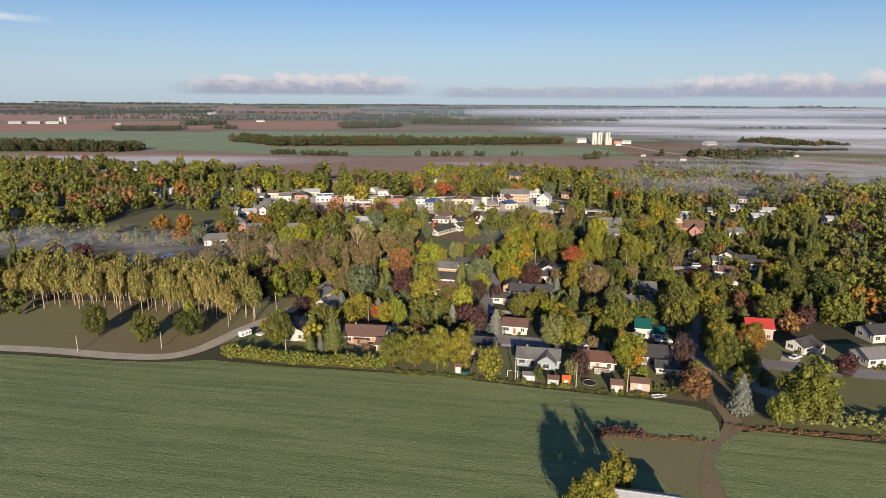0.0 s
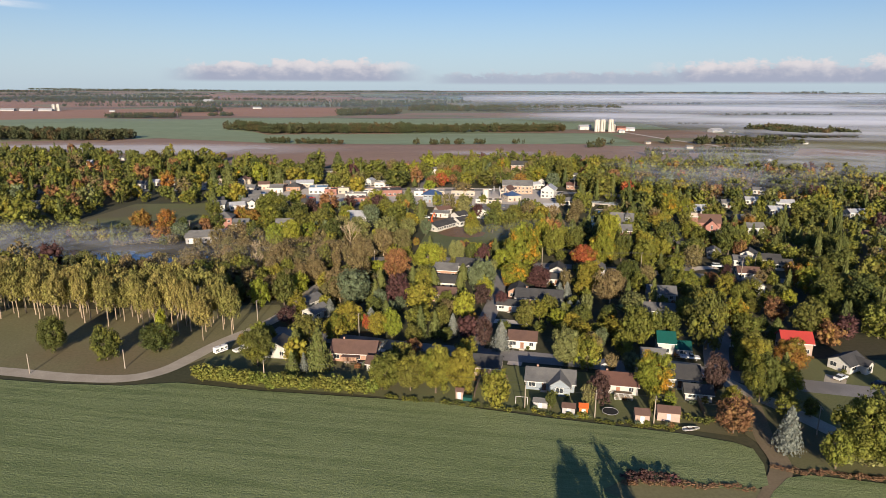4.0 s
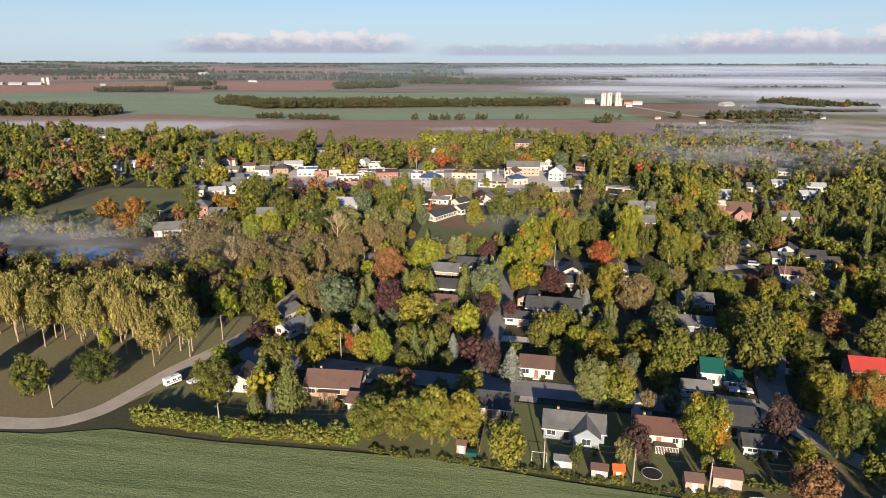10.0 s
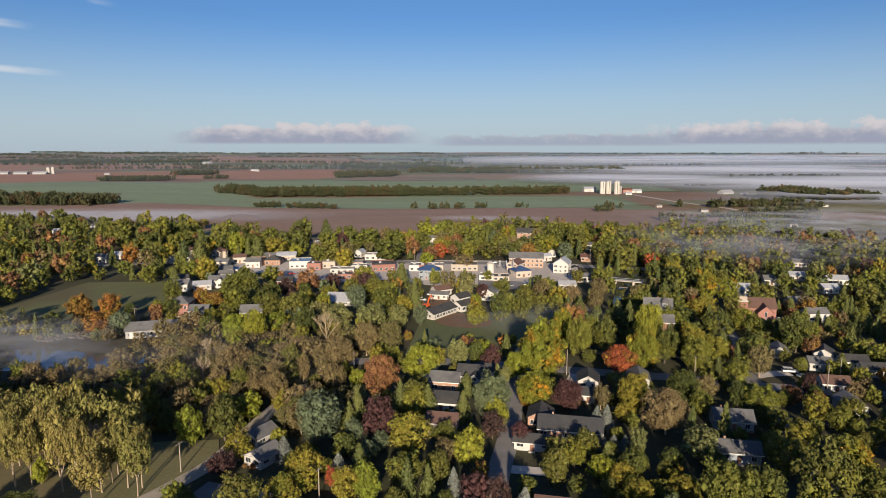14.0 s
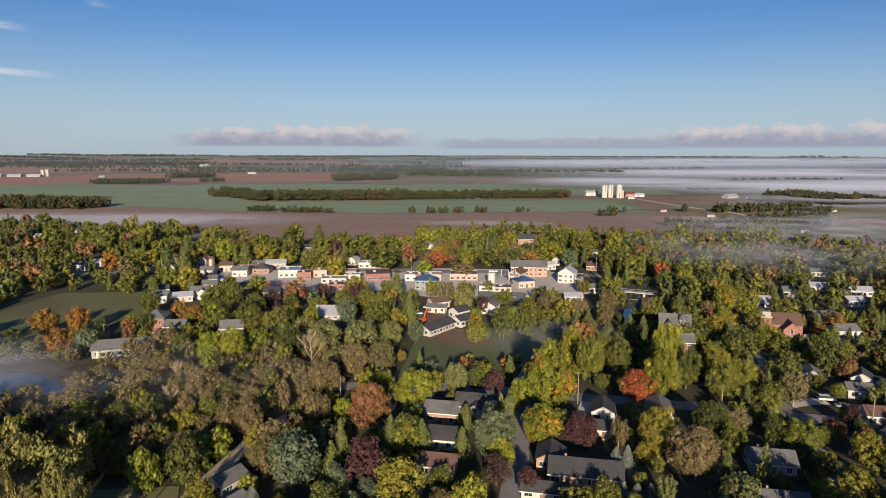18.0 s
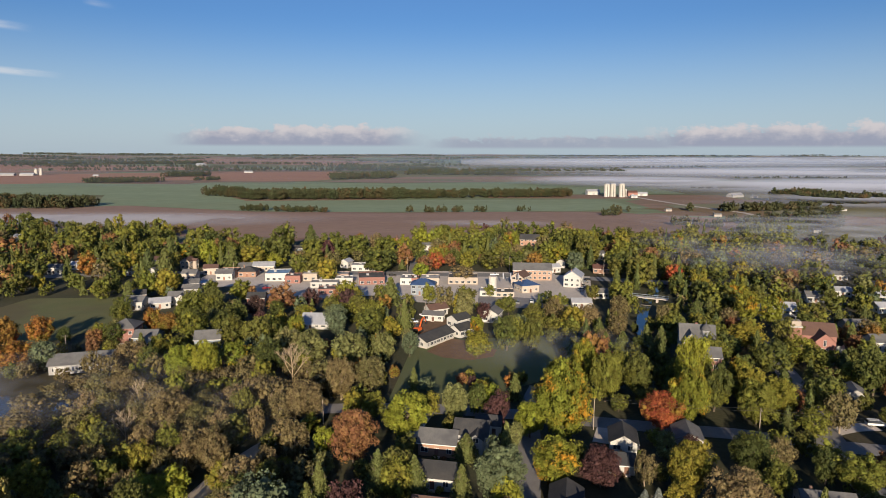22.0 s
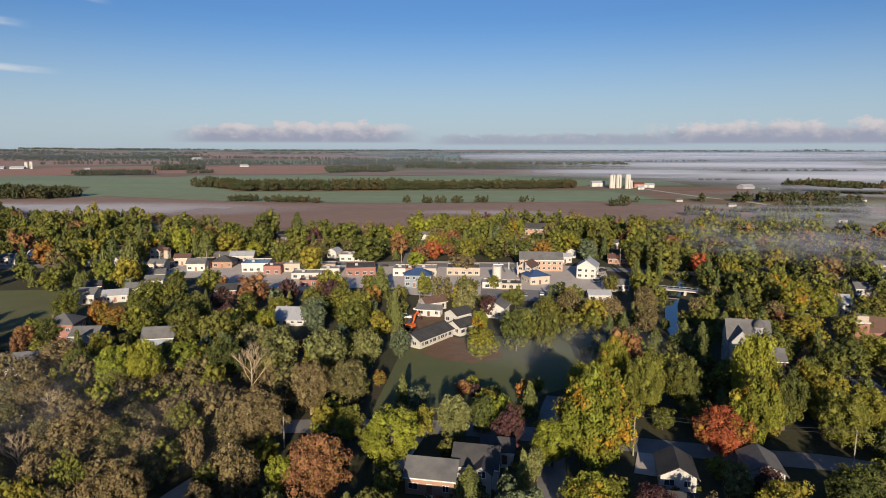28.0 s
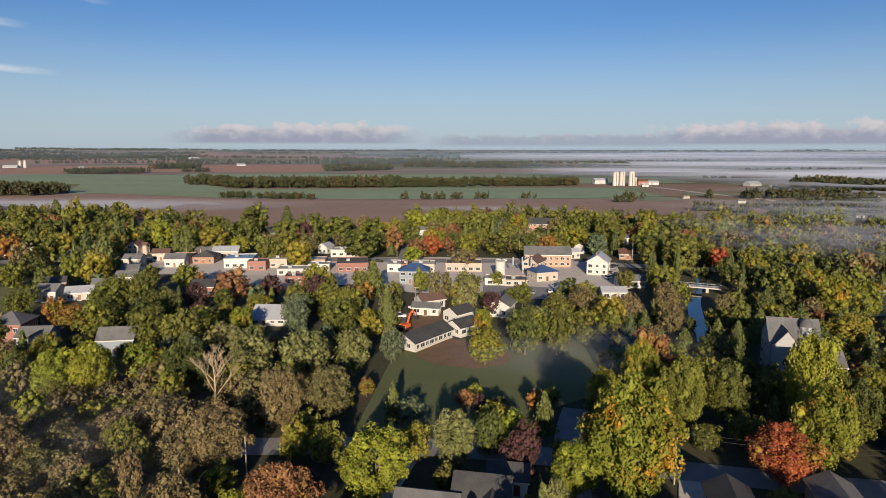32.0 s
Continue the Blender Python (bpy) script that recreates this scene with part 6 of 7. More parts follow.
hedge("scrub", (36, 134.6), (43, 134), 2.6, 3.2, 1.6, WINE, "dark bare shrub in a field margin")
hedge("scrub", (66, 138.6), (99, 133.2), 0.8, 1.8, 1.0, DRYWEED, "dry rusty weeds along a field margin")
hedge("hedge", (54, 159), (61, 157), 2.0, 2.6, 1.6, GREEN, "low green garden hedge")
hedge("hedge", (82, 141), (112, 136), 4.0, 5.0, 2.2, PALE, "mixed scrub between field and gardens")
hedge("scrub", (-160, 322), (-100, 344), 3.0, 4.0, 3.5, OLIVE, "thin brown scrub along the pond")
hedge("scrub", (-110, 292), (-60, 282), 6.0, 7.0, 4.0, OLIVE, "thin brown scrub along the river bank")
for i in range(5):
    for j in range(23):
        x = -161 + j * 4.2 + rng.uniform(-1, 1)
        y = 209.5 - 0.175 * (x + 68) + i * 4.6 + rng.uniform(-1.2, 1.2)
        if x > -66 or (i > 1 and x > -73) or (i == 0 and rng.uniform() < 0.3):
            continue
        if i < 3 and -82 < x < -70 and rng.uniform() < 0.45:
            tree("X", x, y, rng.uniform(13, 16), 6, 2)
        else:
            tree("P", x, y, rng.uniform(12.5, 17.5), rng.uniform(4.8, 7.0), 2 if i < 2 else 1)
tree("P", -75, 204.8, 13, 7, 2)
# x, y, height, crown width of the trees that stand out
plant("M", [(-115, 195.3, 11, 8.6), (-16.4, 172.6, 10, 9), (-10, 172.4, 9.8, 8.6), (24.3, 163.5, 4.8, 2.7), (48.5, 162.1, 4.1, 2.4), (85.2, 160.5, 4.7, 3.8), (76.2, 167, 13.6, 8.7), (82.8, 185.8, 10.9, 9.7), (111.2, 209.3, 11.8, 9.9), (-96.7, 189.9, 10.1, 8.4), (-84.7, 195.4, 9.1, 9.8), (-58.4, 237.8, 12.2, 8.5), (-53.1, 186.6, 11.5, 8.8), (-42.7, 201.8, 10, 9), (-54.6, 202.1, 5.8, 5.8), (-9.7, 257.1, 9.5, 7.8), (-2.6, 216.2, 7.8, 5.9), (24.1, 215.9, 8, 7), (-10.8, 202.3, 6.3, 5.7)])
plant("M", [(56.4, 202.3, 12.9, 9.8), (64, 202.2, 11.5, 9.3), (76, 200.3, 17.3, 12.1), (78.3, 219.5, 10.2, 9.1), (90.3, 205.9, 8.9, 8.9), (84.9, 259.2, 8, 5.3), (87.2, 272.3, 6.3, 5.7), (-143.3, 360.4, 6.8, 5.7), (-124.7, 360.8, 8.6, 8.3), (-95.4, 332.1, 6.6, 7.7), (-56.8, 325.9, 12.6, 10.5), (-95.8, 363.3, 13.8, 12.3), (-84.3, 368.2, 12.1, 10.8), (-67, 359.9, 11.8, 12.6), (-80.2, 269.3, 8.7, 8), (-64.8, 269.1, 8.7, 6.1), (-98.3, 268.3, 8.6, 7.7), (-29.3, 372.5, 11.4, 12.3)])
plant("M", [(23.5, 354.4, 13.7, 10.2), (32.4, 354.3, 12.4, 9.3), (-18.9, 293.1, 7.6, 6.7), (10, 297.1, 8.4, 5.9), (47.9, 306.3, 14, 9.5), (58.2, 310, 12.8, 9.4), (77, 299.3, 13.5, 8.9), (70, 263.2, 10.3, 9.5), (130, 311.5, 14.1, 11.5), (107.6, 299, 10.5, 11.8), (106.4, 326.6, 12.5, 12), (124.5, 331.8, 8.5, 8.9), (127.7, 357.6, 12, 10.7), (-94.7, 325, 10.7, 7.6), (-67.6, 351.6, 13.3, 11.9), (-78.6, 357.6, 12.1, 10.8)])
plant("M", [(-80.7, 317.6, 6.6, 8.4), (30.7, 362.6, 7.8, 7.3), (54.5, 317, 11.8, 7.9), (73, 319.8, 7.6, 6.8), (90, 332.5, 11.6, 11), (-262.3, 592.9, 19.3, 17.2), (-230.9, 588, 18.3, 16.3), (-140.2, 579.8, 14, 12.5), (-113.8, 576.5, 20.8, 18.6), (-107.4, 394.6, 13.8, 12.3), (-100.6, 399.2, 13.2, 11.8), (-84.7, 380.6, 12.1, 10.8), (-108.1, 385.5, 10, 8.9), (-136.2, 389.6, 9.8, 8.8), (-37.2, 399.7, 10.7, 9.6), (-28.8, 385.4, 11.5, 10), (-7, 426.5, 10.2, 7.3), (10.7, 424.1, 9.6, 10.2)])
plant("M", [(29.3, 407.1, 9.1, 7.5), (37.8, 387.6, 9.3, 9.8), (-61.7, 561.5, 15.6, 16.6), (-39, 500.7, 14.7, 17.9), (29.1, 519.1, 12.3, 13.6), (98.1, 563.2, 18.6, 16.6), (94.5, 535, 13.6, 13.6), (104.4, 501.4, 14.6, 15.7), (143.3, 563.9, 17.2, 15.3), (118.7, 445.4, 9.2, 8.8), (84.6, 431.3, 10.8, 9.6), (73.7, 436.2, 7.5, 6.7), (84.7, 290.5, 11.8, 10.5), (85.6, 140.1, 15.9, 13.9), (-51.1, 409.8, 8.5, 7.6), (-16.1, 418.9, 6.5, 5.8), (-30.2, 431.8, 8.4, 7.5), (-72.7, 398.6, 8.5, 7.6)])
plant("M", [(-116.2, 439.8, 9.1, 8.2), (-168.6, 435.3, 10, 8.9), (-144.5, 407.3, 8, 7.1), (-86, 499.3, 12.5, 11.1), (-75.5, 490.4, 10.9, 9.7), (23.4, 442.9, 6.2, 5.5), (25.7, 410.3, 6.3, 5.6)])
plant("Y", [(-3.6, 171.2, 12.6, 8.8), (2.6, 171.8, 11.4, 8.8), (4.8, 188.9, 7.4, 6.9), (10.9, 163.7, 10.1, 7.5), (68, 164.3, 6.3, 4.6), (-51.1, 226.7, 7.8, 6.7), (-34.9, 204.2, 8.8, 7.3), (-9.9, 229.2, 11.8, 10.6), (-31.8, 212.2, 10.4, 8), (-22.3, 208.1, 8.7, 6.2), (37.6, 185, 10.1, 7.8), (52.8, 254.1, 12.5, 9.7), (89.6, 255.2, 8.6, 9.7), (40.2, 207.5, 6.1, 7.2), (51.7, 208.2, 6.6, 7.5), (86.5, 228.7, 9.4, 8.4), (101.8, 248, 8.6, 8.1), (81, 182.4, 11, 8.9)])
plant("Y", [(-67.4, 261.1, 8.9, 5.8), (-92.3, 249, 9.9, 7.3), (12.3, 346.2, 9.5, 9.9), (-3.6, 294.6, 7.7, 5.8), (-9.3, 252, 9.3, 7.4), (87, 300.6, 13, 8.6), (95.5, 282.7, 7.7, 8.7), (128.9, 320.5, 7.4, 6.6), (112.8, 356.2, 11.6, 12.8), (122.6, 339.2, 10.3, 11.1), (-31, 315, 10.4, 6.4), (-94.6, 335.9, 10, 8.9), (81.3, 310.1, 7.6, 6.8), (-187.3, 498.8, 12.3, 11.1), (-148.4, 442.1, 12.1, 10.5)])
plant("Y", [(-139.2, 442.2, 13.2, 11.4), (-119.4, 522.3, 14.3, 15.5), (-99.1, 433.6, 10, 12), (-59.3, 396.4, 7.5, 8.7), (-43.8, 417.3, 13.4, 12), (126.6, 578.6, 17.1, 15.2), (156.2, 483.9, 11.2, 11.6), (130.5, 445.4, 11.3, 8.8), (166.3, 478.3, 12.8, 11.4), (93.6, 295.8, 10.9, 9.7), (78.4, 138.8, 9, 5.7), (-64.6, 478.1, 12.8, 11.4), (32.2, 110.2, 9.6, 6.4), (24.3, 98, 12.9, 9.6)])
plant("D", [(36.6, 165.9, 8.2, 5.9), (66.9, 171.6, 10.9, 6.2), (-52.6, 219.1, 6, 6.9), (-18.1, 238.5, 11.3, 9.3), (11.7, 239, 7.5, 6.4), (18.5, 235.1, 6.3, 5.4), (34.7, 257.7, 9.5, 9.5), (10.2, 202.5, 9.3, 6.2), (111.4, 269.3, 7.2, 4.5), (14.8, 288.7, 9.7, 6.8), (-42.5, 407.2, 11.5, 8.7), (17.9, 394.9, 8.2, 7.5), (111.8, 168.3, 6.8, 6.9), (-82.6, 399.7, 10.1, 9.2), (-61.9, 418.9, 9.2, 8.3)])
plant("W", [(33.4, 164.4, 5.9, 3.7), (46.8, 229.3, 7.4, 4.6), (32.2, 187.5, 11.1, 8.8), (61.5, 226.9, 8.7, 10.2), (-44.8, 335.4, 11.9, 12.9), (-30.4, 333.1, 13.4, 12.8), (-20.5, 338.5, 11.3, 9.1), (3.4, 291.2, 10.8, 8.5), (18.3, 276.5, 6.7, 4.1), (-26.3, 261.1, 6.2, 5), (53.2, 269.4, 7.4, 6.1), (-54.8, 348.5, 10.1, 10.2), (-46.5, 346.1, 10.3, 8.7), (-12.9, 353.9, 8.3, 5.2), (9.3, 396.5, 12.9, 9)])
plant("A", [(50.7, 169.4, 12.3, 9.8), (24.6, 258.7, 10.7, 10.6), (90.3, 214.9, 10.9, 10), (-68.7, 331.4, 10.9, 10.4), (30.5, 280, 20.5, 15), (66.4, 290.1, 17, 10.3), (45, 321.5, 14, 8.6), (35.5, 317.3, 9.6, 7.4), (91.5, 316.5, 10.2, 7.8), (-171, 546.9, 12.1, 12.1), (-57.4, 368.3, 9.8, 7.5), (13.6, 374.8, 7.9, 6.1), (-28.4, 584.4, 12.8, 9.9), (3.5, 638.2, 13.5, 10.4), (73.1, 529.2, 14.1, 13.4), (49.2, 585.8, 15.6, 12), (161.6, 562.9, 17.3, 13.3), (137, 419.7, 13, 10)])
plant("A", [(129.3, 392.1, 14.3, 11), (138.2, 388.6, 13.2, 10.1)])
plant("L", [(53, 163.8, 4.7, 3.2), (-92.2, 215, 6.5, 3.7), (-65.8, 233.6, 10.8, 6.9), (4.9, 223.4, 9.9, 7.4), (13.1, 245.5, 8.5, 6.3), (35.1, 217.7, 6.1, 6.3), (-17.7, 208.1, 9, 6.2), (119.9, 238, 6.4, 5.4), (-59.1, 245.4, 9.2, 8.2), (-55.7, 249.8, 8.2, 7.3), (-45.5, 328.6, 6.7, 6.1), (-8.9, 280.8, 12.5, 11.8), (14.6, 297.2, 8.4, 6.5), (-28.1, 272.1, 7.4, 5.6), (22.5, 281.9, 9.7, 8.9), (-148.6, 527.1, 16.7, 13.9), (-105.3, 519.8, 9.2, 11.3), (-16.9, 603.9, 14.9, 13.3)])
plant("L", [(73, 306, 20, 10.5), (-82.7, 321.6, 12.5, 10.7), (-74.8, 320.6, 14.2, 10.6), (-13.4, 491.2, 8.8, 10.3), (49.9, 537.3, 8.4, 7.5)])
plant("U", [(63.6, 152.6, 8.7, 8.3), (108, 223.4, 8.2, 7.9), (-20.9, 268.8, 13, 11.3), (98.9, 297.4, 7.3, 6.2), (95.6, 305.6, 5.2, 3.7), (150.1, 352.8, 6.6, 5.9), (133, 307, 8.3, 6.2), (-238.4, 579.4, 14.8, 13.2), (-160.1, 576.7, 10.1, 9), (-94.9, 434.1, 7, 6.2), (-73.6, 409.9, 12.3, 12.8), (-11.4, 510.2, 10.3, 9.2), (25.6, 537.8, 7, 6.2), (116.9, 561.7, 11.9, 10.6), (186.7, 465.5, 10.6, 9.4), (-50.4, 428.1, 7.3, 6.5)])
plant("S", [(72.3, 146.1, 11.2, 5.3), (-39.5, 183, 6.3, 2.3), (-40.3, 227.4, 6.7, 4.2), (-19.9, 230, 3.4, 2.5), (1.1, 209.5, 8.3, 3.5), (40.2, 244.5, 7.6, 4), (42.9, 244.4, 8, 3.6), (38.5, 232, 5.2, 3.4), (41.6, 232, 4.9, 3.4), (44.4, 231.9, 4.9, 3.1), (15.2, 198.9, 9.7, 5.3), (-13.7, 195.8, 3.5, 1.5), (-25.4, 218.9, 6.6, 4.3), (-39.9, 257.8, 4.2, 2.2)])
plant("O", [(92.2, 184.3, 9.9, 9.2), (136.4, 264.9, 8.1, 8.4), (-164, 356.8, 11.6, 10.3), (-151.7, 359.8, 11.2, 10), (-142.5, 331.3, 10.4, 10.8), (-110.5, 375.1, 8.4, 9.7), (161.5, 359.6, 8.7, 7.8), (-73.3, 324.7, 6.1, 5), (-208.8, 495.8, 12.9, 11.5), (-117.6, 378.6, 9.7, 8.3), (-64.7, 609.3, 10.1, 9), (-0.7, 557.7, 10.3, 9.2), (56.5, 517, 11.2, 10)])
plant("C", [(-36, 185.3, 13.1, 7.1), (-42, 180.1, 8.1, 3.8), (-44, 193.1, 9.2, 6.1), (-13.7, 255.9, 10.6, 5.6), (100.7, 208.1, 7.9, 5.6), (-76.4, 243.8, 10, 5.6), (-5.7, 253.7, 10.4, 5.5), (4.2, 251.2, 9.5, 4.4), (65.1, 350.8, 9.6, 6.5), (73.3, 349.9, 12.7, 6.5), (78.5, 349.8, 12.1, 5.9), (91.7, 364.8, 11.4, 7.1), (-261.9, 621.4, 23, 13), (-176.6, 503, 17.2, 9.5), (-161.2, 490, 19.4, 10.8), (-177.6, 536.4, 20.1, 11.1), (-129.6, 510.6, 17.5, 11.5)])
plant("C", [(-97.1, 590, 21.8, 12.1), (-148.3, 420.4, 12.8, 7.1), (-25.3, 426.8, 14.8, 9.5), (-15.7, 379.7, 14.8, 6.3), (109.5, 396.2, 11.3, 6.8), (117, 401.3, 10.4, 5.8), (-82.9, 525.8, 8.7, 4.8)])
plant("G", [(-33.4, 235.1, 13.9, 12.5), (-24.1, 234.8, 7.5, 5.4), (44.9, 200.4, 6.7, 4.6), (48.7, 182.7, 7, 4.7), (-132.8, 331.1, 10.8, 9.6), (-93.2, 380, 5.3, 4.7), (-94.2, 277.5, 4.9, 4.4), (-42.2, 371.6, 11.2, 10), (-11.8, 347, 9.1, 6.6), (11.7, 250, 13.9, 12.1), (-45, 386.1, 9.6, 10.1)])
plant("R", [(-26.3, 214.3, 4.7, 3.1), (-164.2, 361.1, 7.4, 6.6), (57.4, 286.5, 10.5, 11), (-4.3, 517, 11.2, 10), (128, 475.3, 10.4, 10.8)])
plant("B", [(43.5, 182.9, 6.2, 3.8), (57.9, 241.7, 12.5, 12), (-105.9, 335.5, 9.2, 11), (-113.5, 292.3, 7.4, 8.3), (-110.9, 298.8, 7.3, 7.6), (-105.3, 276.7, 8.6, 10.2), (-108.2, 308.8, 6.8, 8), (-100.6, 306.6, 8.4, 8.6), (-92.8, 304.8, 9.8, 10.8), (-71, 284.9, 11.3, 12.2), (-65, 292.2, 8, 8.9), (-63.5, 283.1, 8.1, 9.6), (-59.3, 300.1, 7.3, 7.9), (-55.6, 304.4, 7.5, 7.4), (-47.3, 280.4, 9, 5), (-52, 262.7, 10.3, 8.5), (-44.8, 245.9, 5.8, 5.2), (-34.9, 270, 9.7, 7.8)])
plant("B", [(-37, 290.7, 11.7, 11.3), (-29.9, 307, 12.7, 9.6), (-21.9, 311.7, 11.5, 9.8), (44.6, 258.2, 7.7, 5.2), (103.6, 284.8, 11.5, 8.2), (0.6, 413.1, 12, 8.9), (47.2, 392.2, 11.1, 8.9), (10.7, 478.4, 9.8, 12.5), (60.8, 387.6, 9.3, 9.8), (77.1, 399.9, 10.7, 9.6), (69.6, 373.3, 9.4, 8.4), (94.3, 393, 8.3, 7.4)])
plant("X", [(-46.5, 316.4, 14.3, 9), (-85.3, 299.3, 8.8, 5.9), (-78.9, 277.2, 9.4, 6.7)])

def near_road(x, y, gap):
    for line, half in ROADS:
        for q in line[::2]:
            if abs(q.x - x) < half + gap + 3 and abs(q.y - y) < half + gap + 3 and (q.x - x) ** 2 + (q.y - y) ** 2 < (half + gap) ** 2:
                return True
    return False


SHRUB = []


def garden_shrub(x, y, r, mat, label):
    """A low rounded bush of leaf clumps on a short stem."""
    if not SHRUB:
        for v in range(3):
            SHRUB.append(broad_crown(900 + v, 16, 26, 0.055))
    v, t, q = SHRUB[int(rng.integers(0, 3))]
    key = ("shrub", mat.name, id(v))
    if key not in LIB:
        LIB[key] = np_mesh("foliage", v, t, mat, clump=q), bm_mesh("stem", tube([(0, 0, -0.05), (0, 0, 0.4)], [0.05, 0.03], 6), BARK)
    ob = thing("garden_shrub", pose(x, y, 0, 0, 0, rng.uniform(0, 360)), label, "shrub", "garden shrubs")
    part("stem", LIB[key][1], None, ob)
    cr = part("foliage", LIB[key][0], None, ob)
    cr.scale = (r * 2, r * 2, r * 1.7)


bushes = random.Random(5)
for hx, hy, hr in [q for q in SPOTS if q[1] < 300 and abs(q[0]) < 130]:
    for _ in range(3):
        u = bushes.uniform(-0.8, 0.8)
        mat, word = bushes.choice(((GREEN, "green"), (YELLOW, "yellow-green"), (RUST, "rust-brown"), (GREEN, "green"), (BLUEGREEN, "grey-green")))
        bx, by = hx + u * hr, hy - hr * bushes.uniform(0.75, 1.15)
        if not near_road(bx, by, 0.6) and all((bx - a) ** 2 + (by - b) ** 2 > (c + 0.9) ** 2 for a, b, c in TREES):
            garden_shrub(bx, by, bushes.uniform(0.45, 1.0), mat, f"low {word} garden shrub beside a house wall")

# ---- the rest of the trees ----
OPEN = [(-14, 40, 322, 374), (-215, -138, 346, 440), (-330, -98, 284, 320), (44, 88, 432, 502), (270, 640, 570, 740), (-118, 70, 430, 512), (-14, 10, 370, 400), (-400, -62, 100, 212), (88, 152, 140, 202), (-150, -62, 205, 242), (100, 400, 100, 134), (-70, 64, 150, 178), (66, 100, 120, 150)]


def town_edge(x):
    return 640 + 40 * math.sin(x / 90) + 25 * math.sin(x / 37 + 1) - (30 if x > 140 else 0) + (60 if x < -230 else 0)


def free(x, y, r, gap=0.86):
    if any(a < x < b and c < y < d for a, b, c, d in OPEN) or near_road(x, y, r * 0.55):
        return False
    if any((x - a) ** 2 + (y - b) ** 2 < (r * 0.8 + s) ** 2 for a, b, s in SPOTS):
        return False
    for a, b, s in SPOTS:
        if b > 380 and 0 < b - y < 24 + max(0, b - 320) * 0.14 and abs(x - a * (y - 70) / (b - 70)) < s * 0.7 + r * 0.5:
            return False
    return all((x - a) ** 2 + (y - b) ** 2 > (gap * (r + s)) ** 2 for a, b, s in TREES)


KINDS = "MMMMMMMMMMMMMMMMMMMMYYYYWGBBBOAUUDCCCC"
FAR = {}
counted = 0
tries = random.Random(11)
for _ in range(17000):
    y = tries.uniform(158, 740)
    x = tries.uniform(-0.72 * y - 12, 0.72 * y + 12)
    if y > town_edge(x) or (y < 186 and -70 < x < 66):
        continue
    k = tries.choice(KINDS)
    wild = -135 < x < -36 and 238 < y < 325
    dark = x < -120 and y > 440
    if wild:
        k = tries.choice("BBBBBBBMY")
    elif dark or (45 < x < 200 and 285 < y < 470):
        k = tries.choice("MMMMMMMMMYUBCCC")
    h = tries.choice((tries.uniform(5, 9), tries.uniform(8, 13), tries.uniform(10, 15)))
    known = y < 430 and abs(x) < 0.62 * (y - 40)
    if wild:
        h = tries.uniform(5, 9.5)
    elif known:
        h = tries.uniform(4, 8 if x < 45 or y < 335 else 12)
        if tries.random() < (0.6 if x < 45 or y < 335 else 0.3):
            continue
    elif y > 470:
        h = tries.uniform(8, 17)
        k = k if k not in "OAW" or tries.random() < 0.5 else "M"
    w = h * tries.uniform(0.78, 1.05)
    if k in "SC":
        h, w = tries.uniform(7, 11 if known else 17), tries.uniform(4.0, 6.0)
    if 385 < y < 432 and -120 < x < 75 and h > 8:
        h, w = h * 0.7, w * 0.7
    if not free(x, y, w / 2, 0.62 if wild else 0.8 if known else 0.84):
        continue
    if y < 345 and abs(x) < 0.45 * y + 40 and counted < 230:
        tree(k, x, y, h, w, 2 if y < 300 else 1)
        counted += 1
    else:
        TREES.append((x, y, w / 2))
        FAR.setdefault((k, 1 if y < 400 and abs(x) < 0.6 * y or (470 < y < 620 and abs(x) < 0.3 * y) else 0), []).append((x, y, 0, h, w))
for (k, lev), rows in FAR.items():
    woods("town_trees", rows, k, "crowded autumn trees of the town, " + SPECIES[k][3], lev)


# ---- far woods ----
def wood(corners, count, h, label, kind="M", mat=FARWOOD, level=-1):
    """A wood filling a four-cornered patch."""
    a, b, c, d = [Vector(q) for q in corners]
    rows = []
    for _ in range(count):
        u, v = tries.random(), tries.random()
        p = a.lerp(b, u).lerp(d.lerp(c, u), v)
        hh = h * tries.uniform(0.75, 1.15)
        rows.append((p.x, p.y, hill(p.x, p.y), hh, hh * tries.uniform(0.65, 0.95)))
    woods("far_wood", rows, kind, label, level, mat=mat)


wood([(-900, 930), (-470, 925), (-455, 975), (-900, 1090)], 330, 15, "dark green wood between misty fields", level=0)
wood([(-400, 1180), (-290, 1080), (-290, 1130), (-380, 1240)], 90, 14, "dark green end of a long wood", level=0)
wood([(-290, 1072), (-60, 1105), (-60, 1150), (-290, 1140)], 260, 15, "long belt of autumn woodland between fields", level=0)
wood([(-60, 1105), (205, 1160), (205, 1200), (-60, 1155)], 230, 13, "long belt of autumn woodland between fields", level=0)
wood([(-250, 905), (-140, 880), (-140, 896), (-250, 925)], 60, 7, "row of scrub along a field edge", level=0)
wood([(-290, 1760), (-150, 1850), (-130, 1960), (-320, 1900)], 130, 16, "dark wood on a rise beyond the fields")
wood([(-120, 2080), (560, 2120), (600, 2350), (-120, 2300)], 420, 17, "long dark wood in the distance")
wood([(485, 1080), (510, 965), (610, 985), (560, 1110)], 170, 17, "dark conifer block standing out of the mist", level=0)
wood([(345, 900), (480, 930), (480, 945), (345, 915)], 60, 11, "row of trees beside misty fields")
wood([(300, 760), (400, 770), (440, 840), (340, 820)], 90, 10, "scattered trees in morning mist")
wood([(-817, 1560), (-668, 1600), (-660, 1640), (-800, 1610)], 130, 12, "dark copse across red fields")
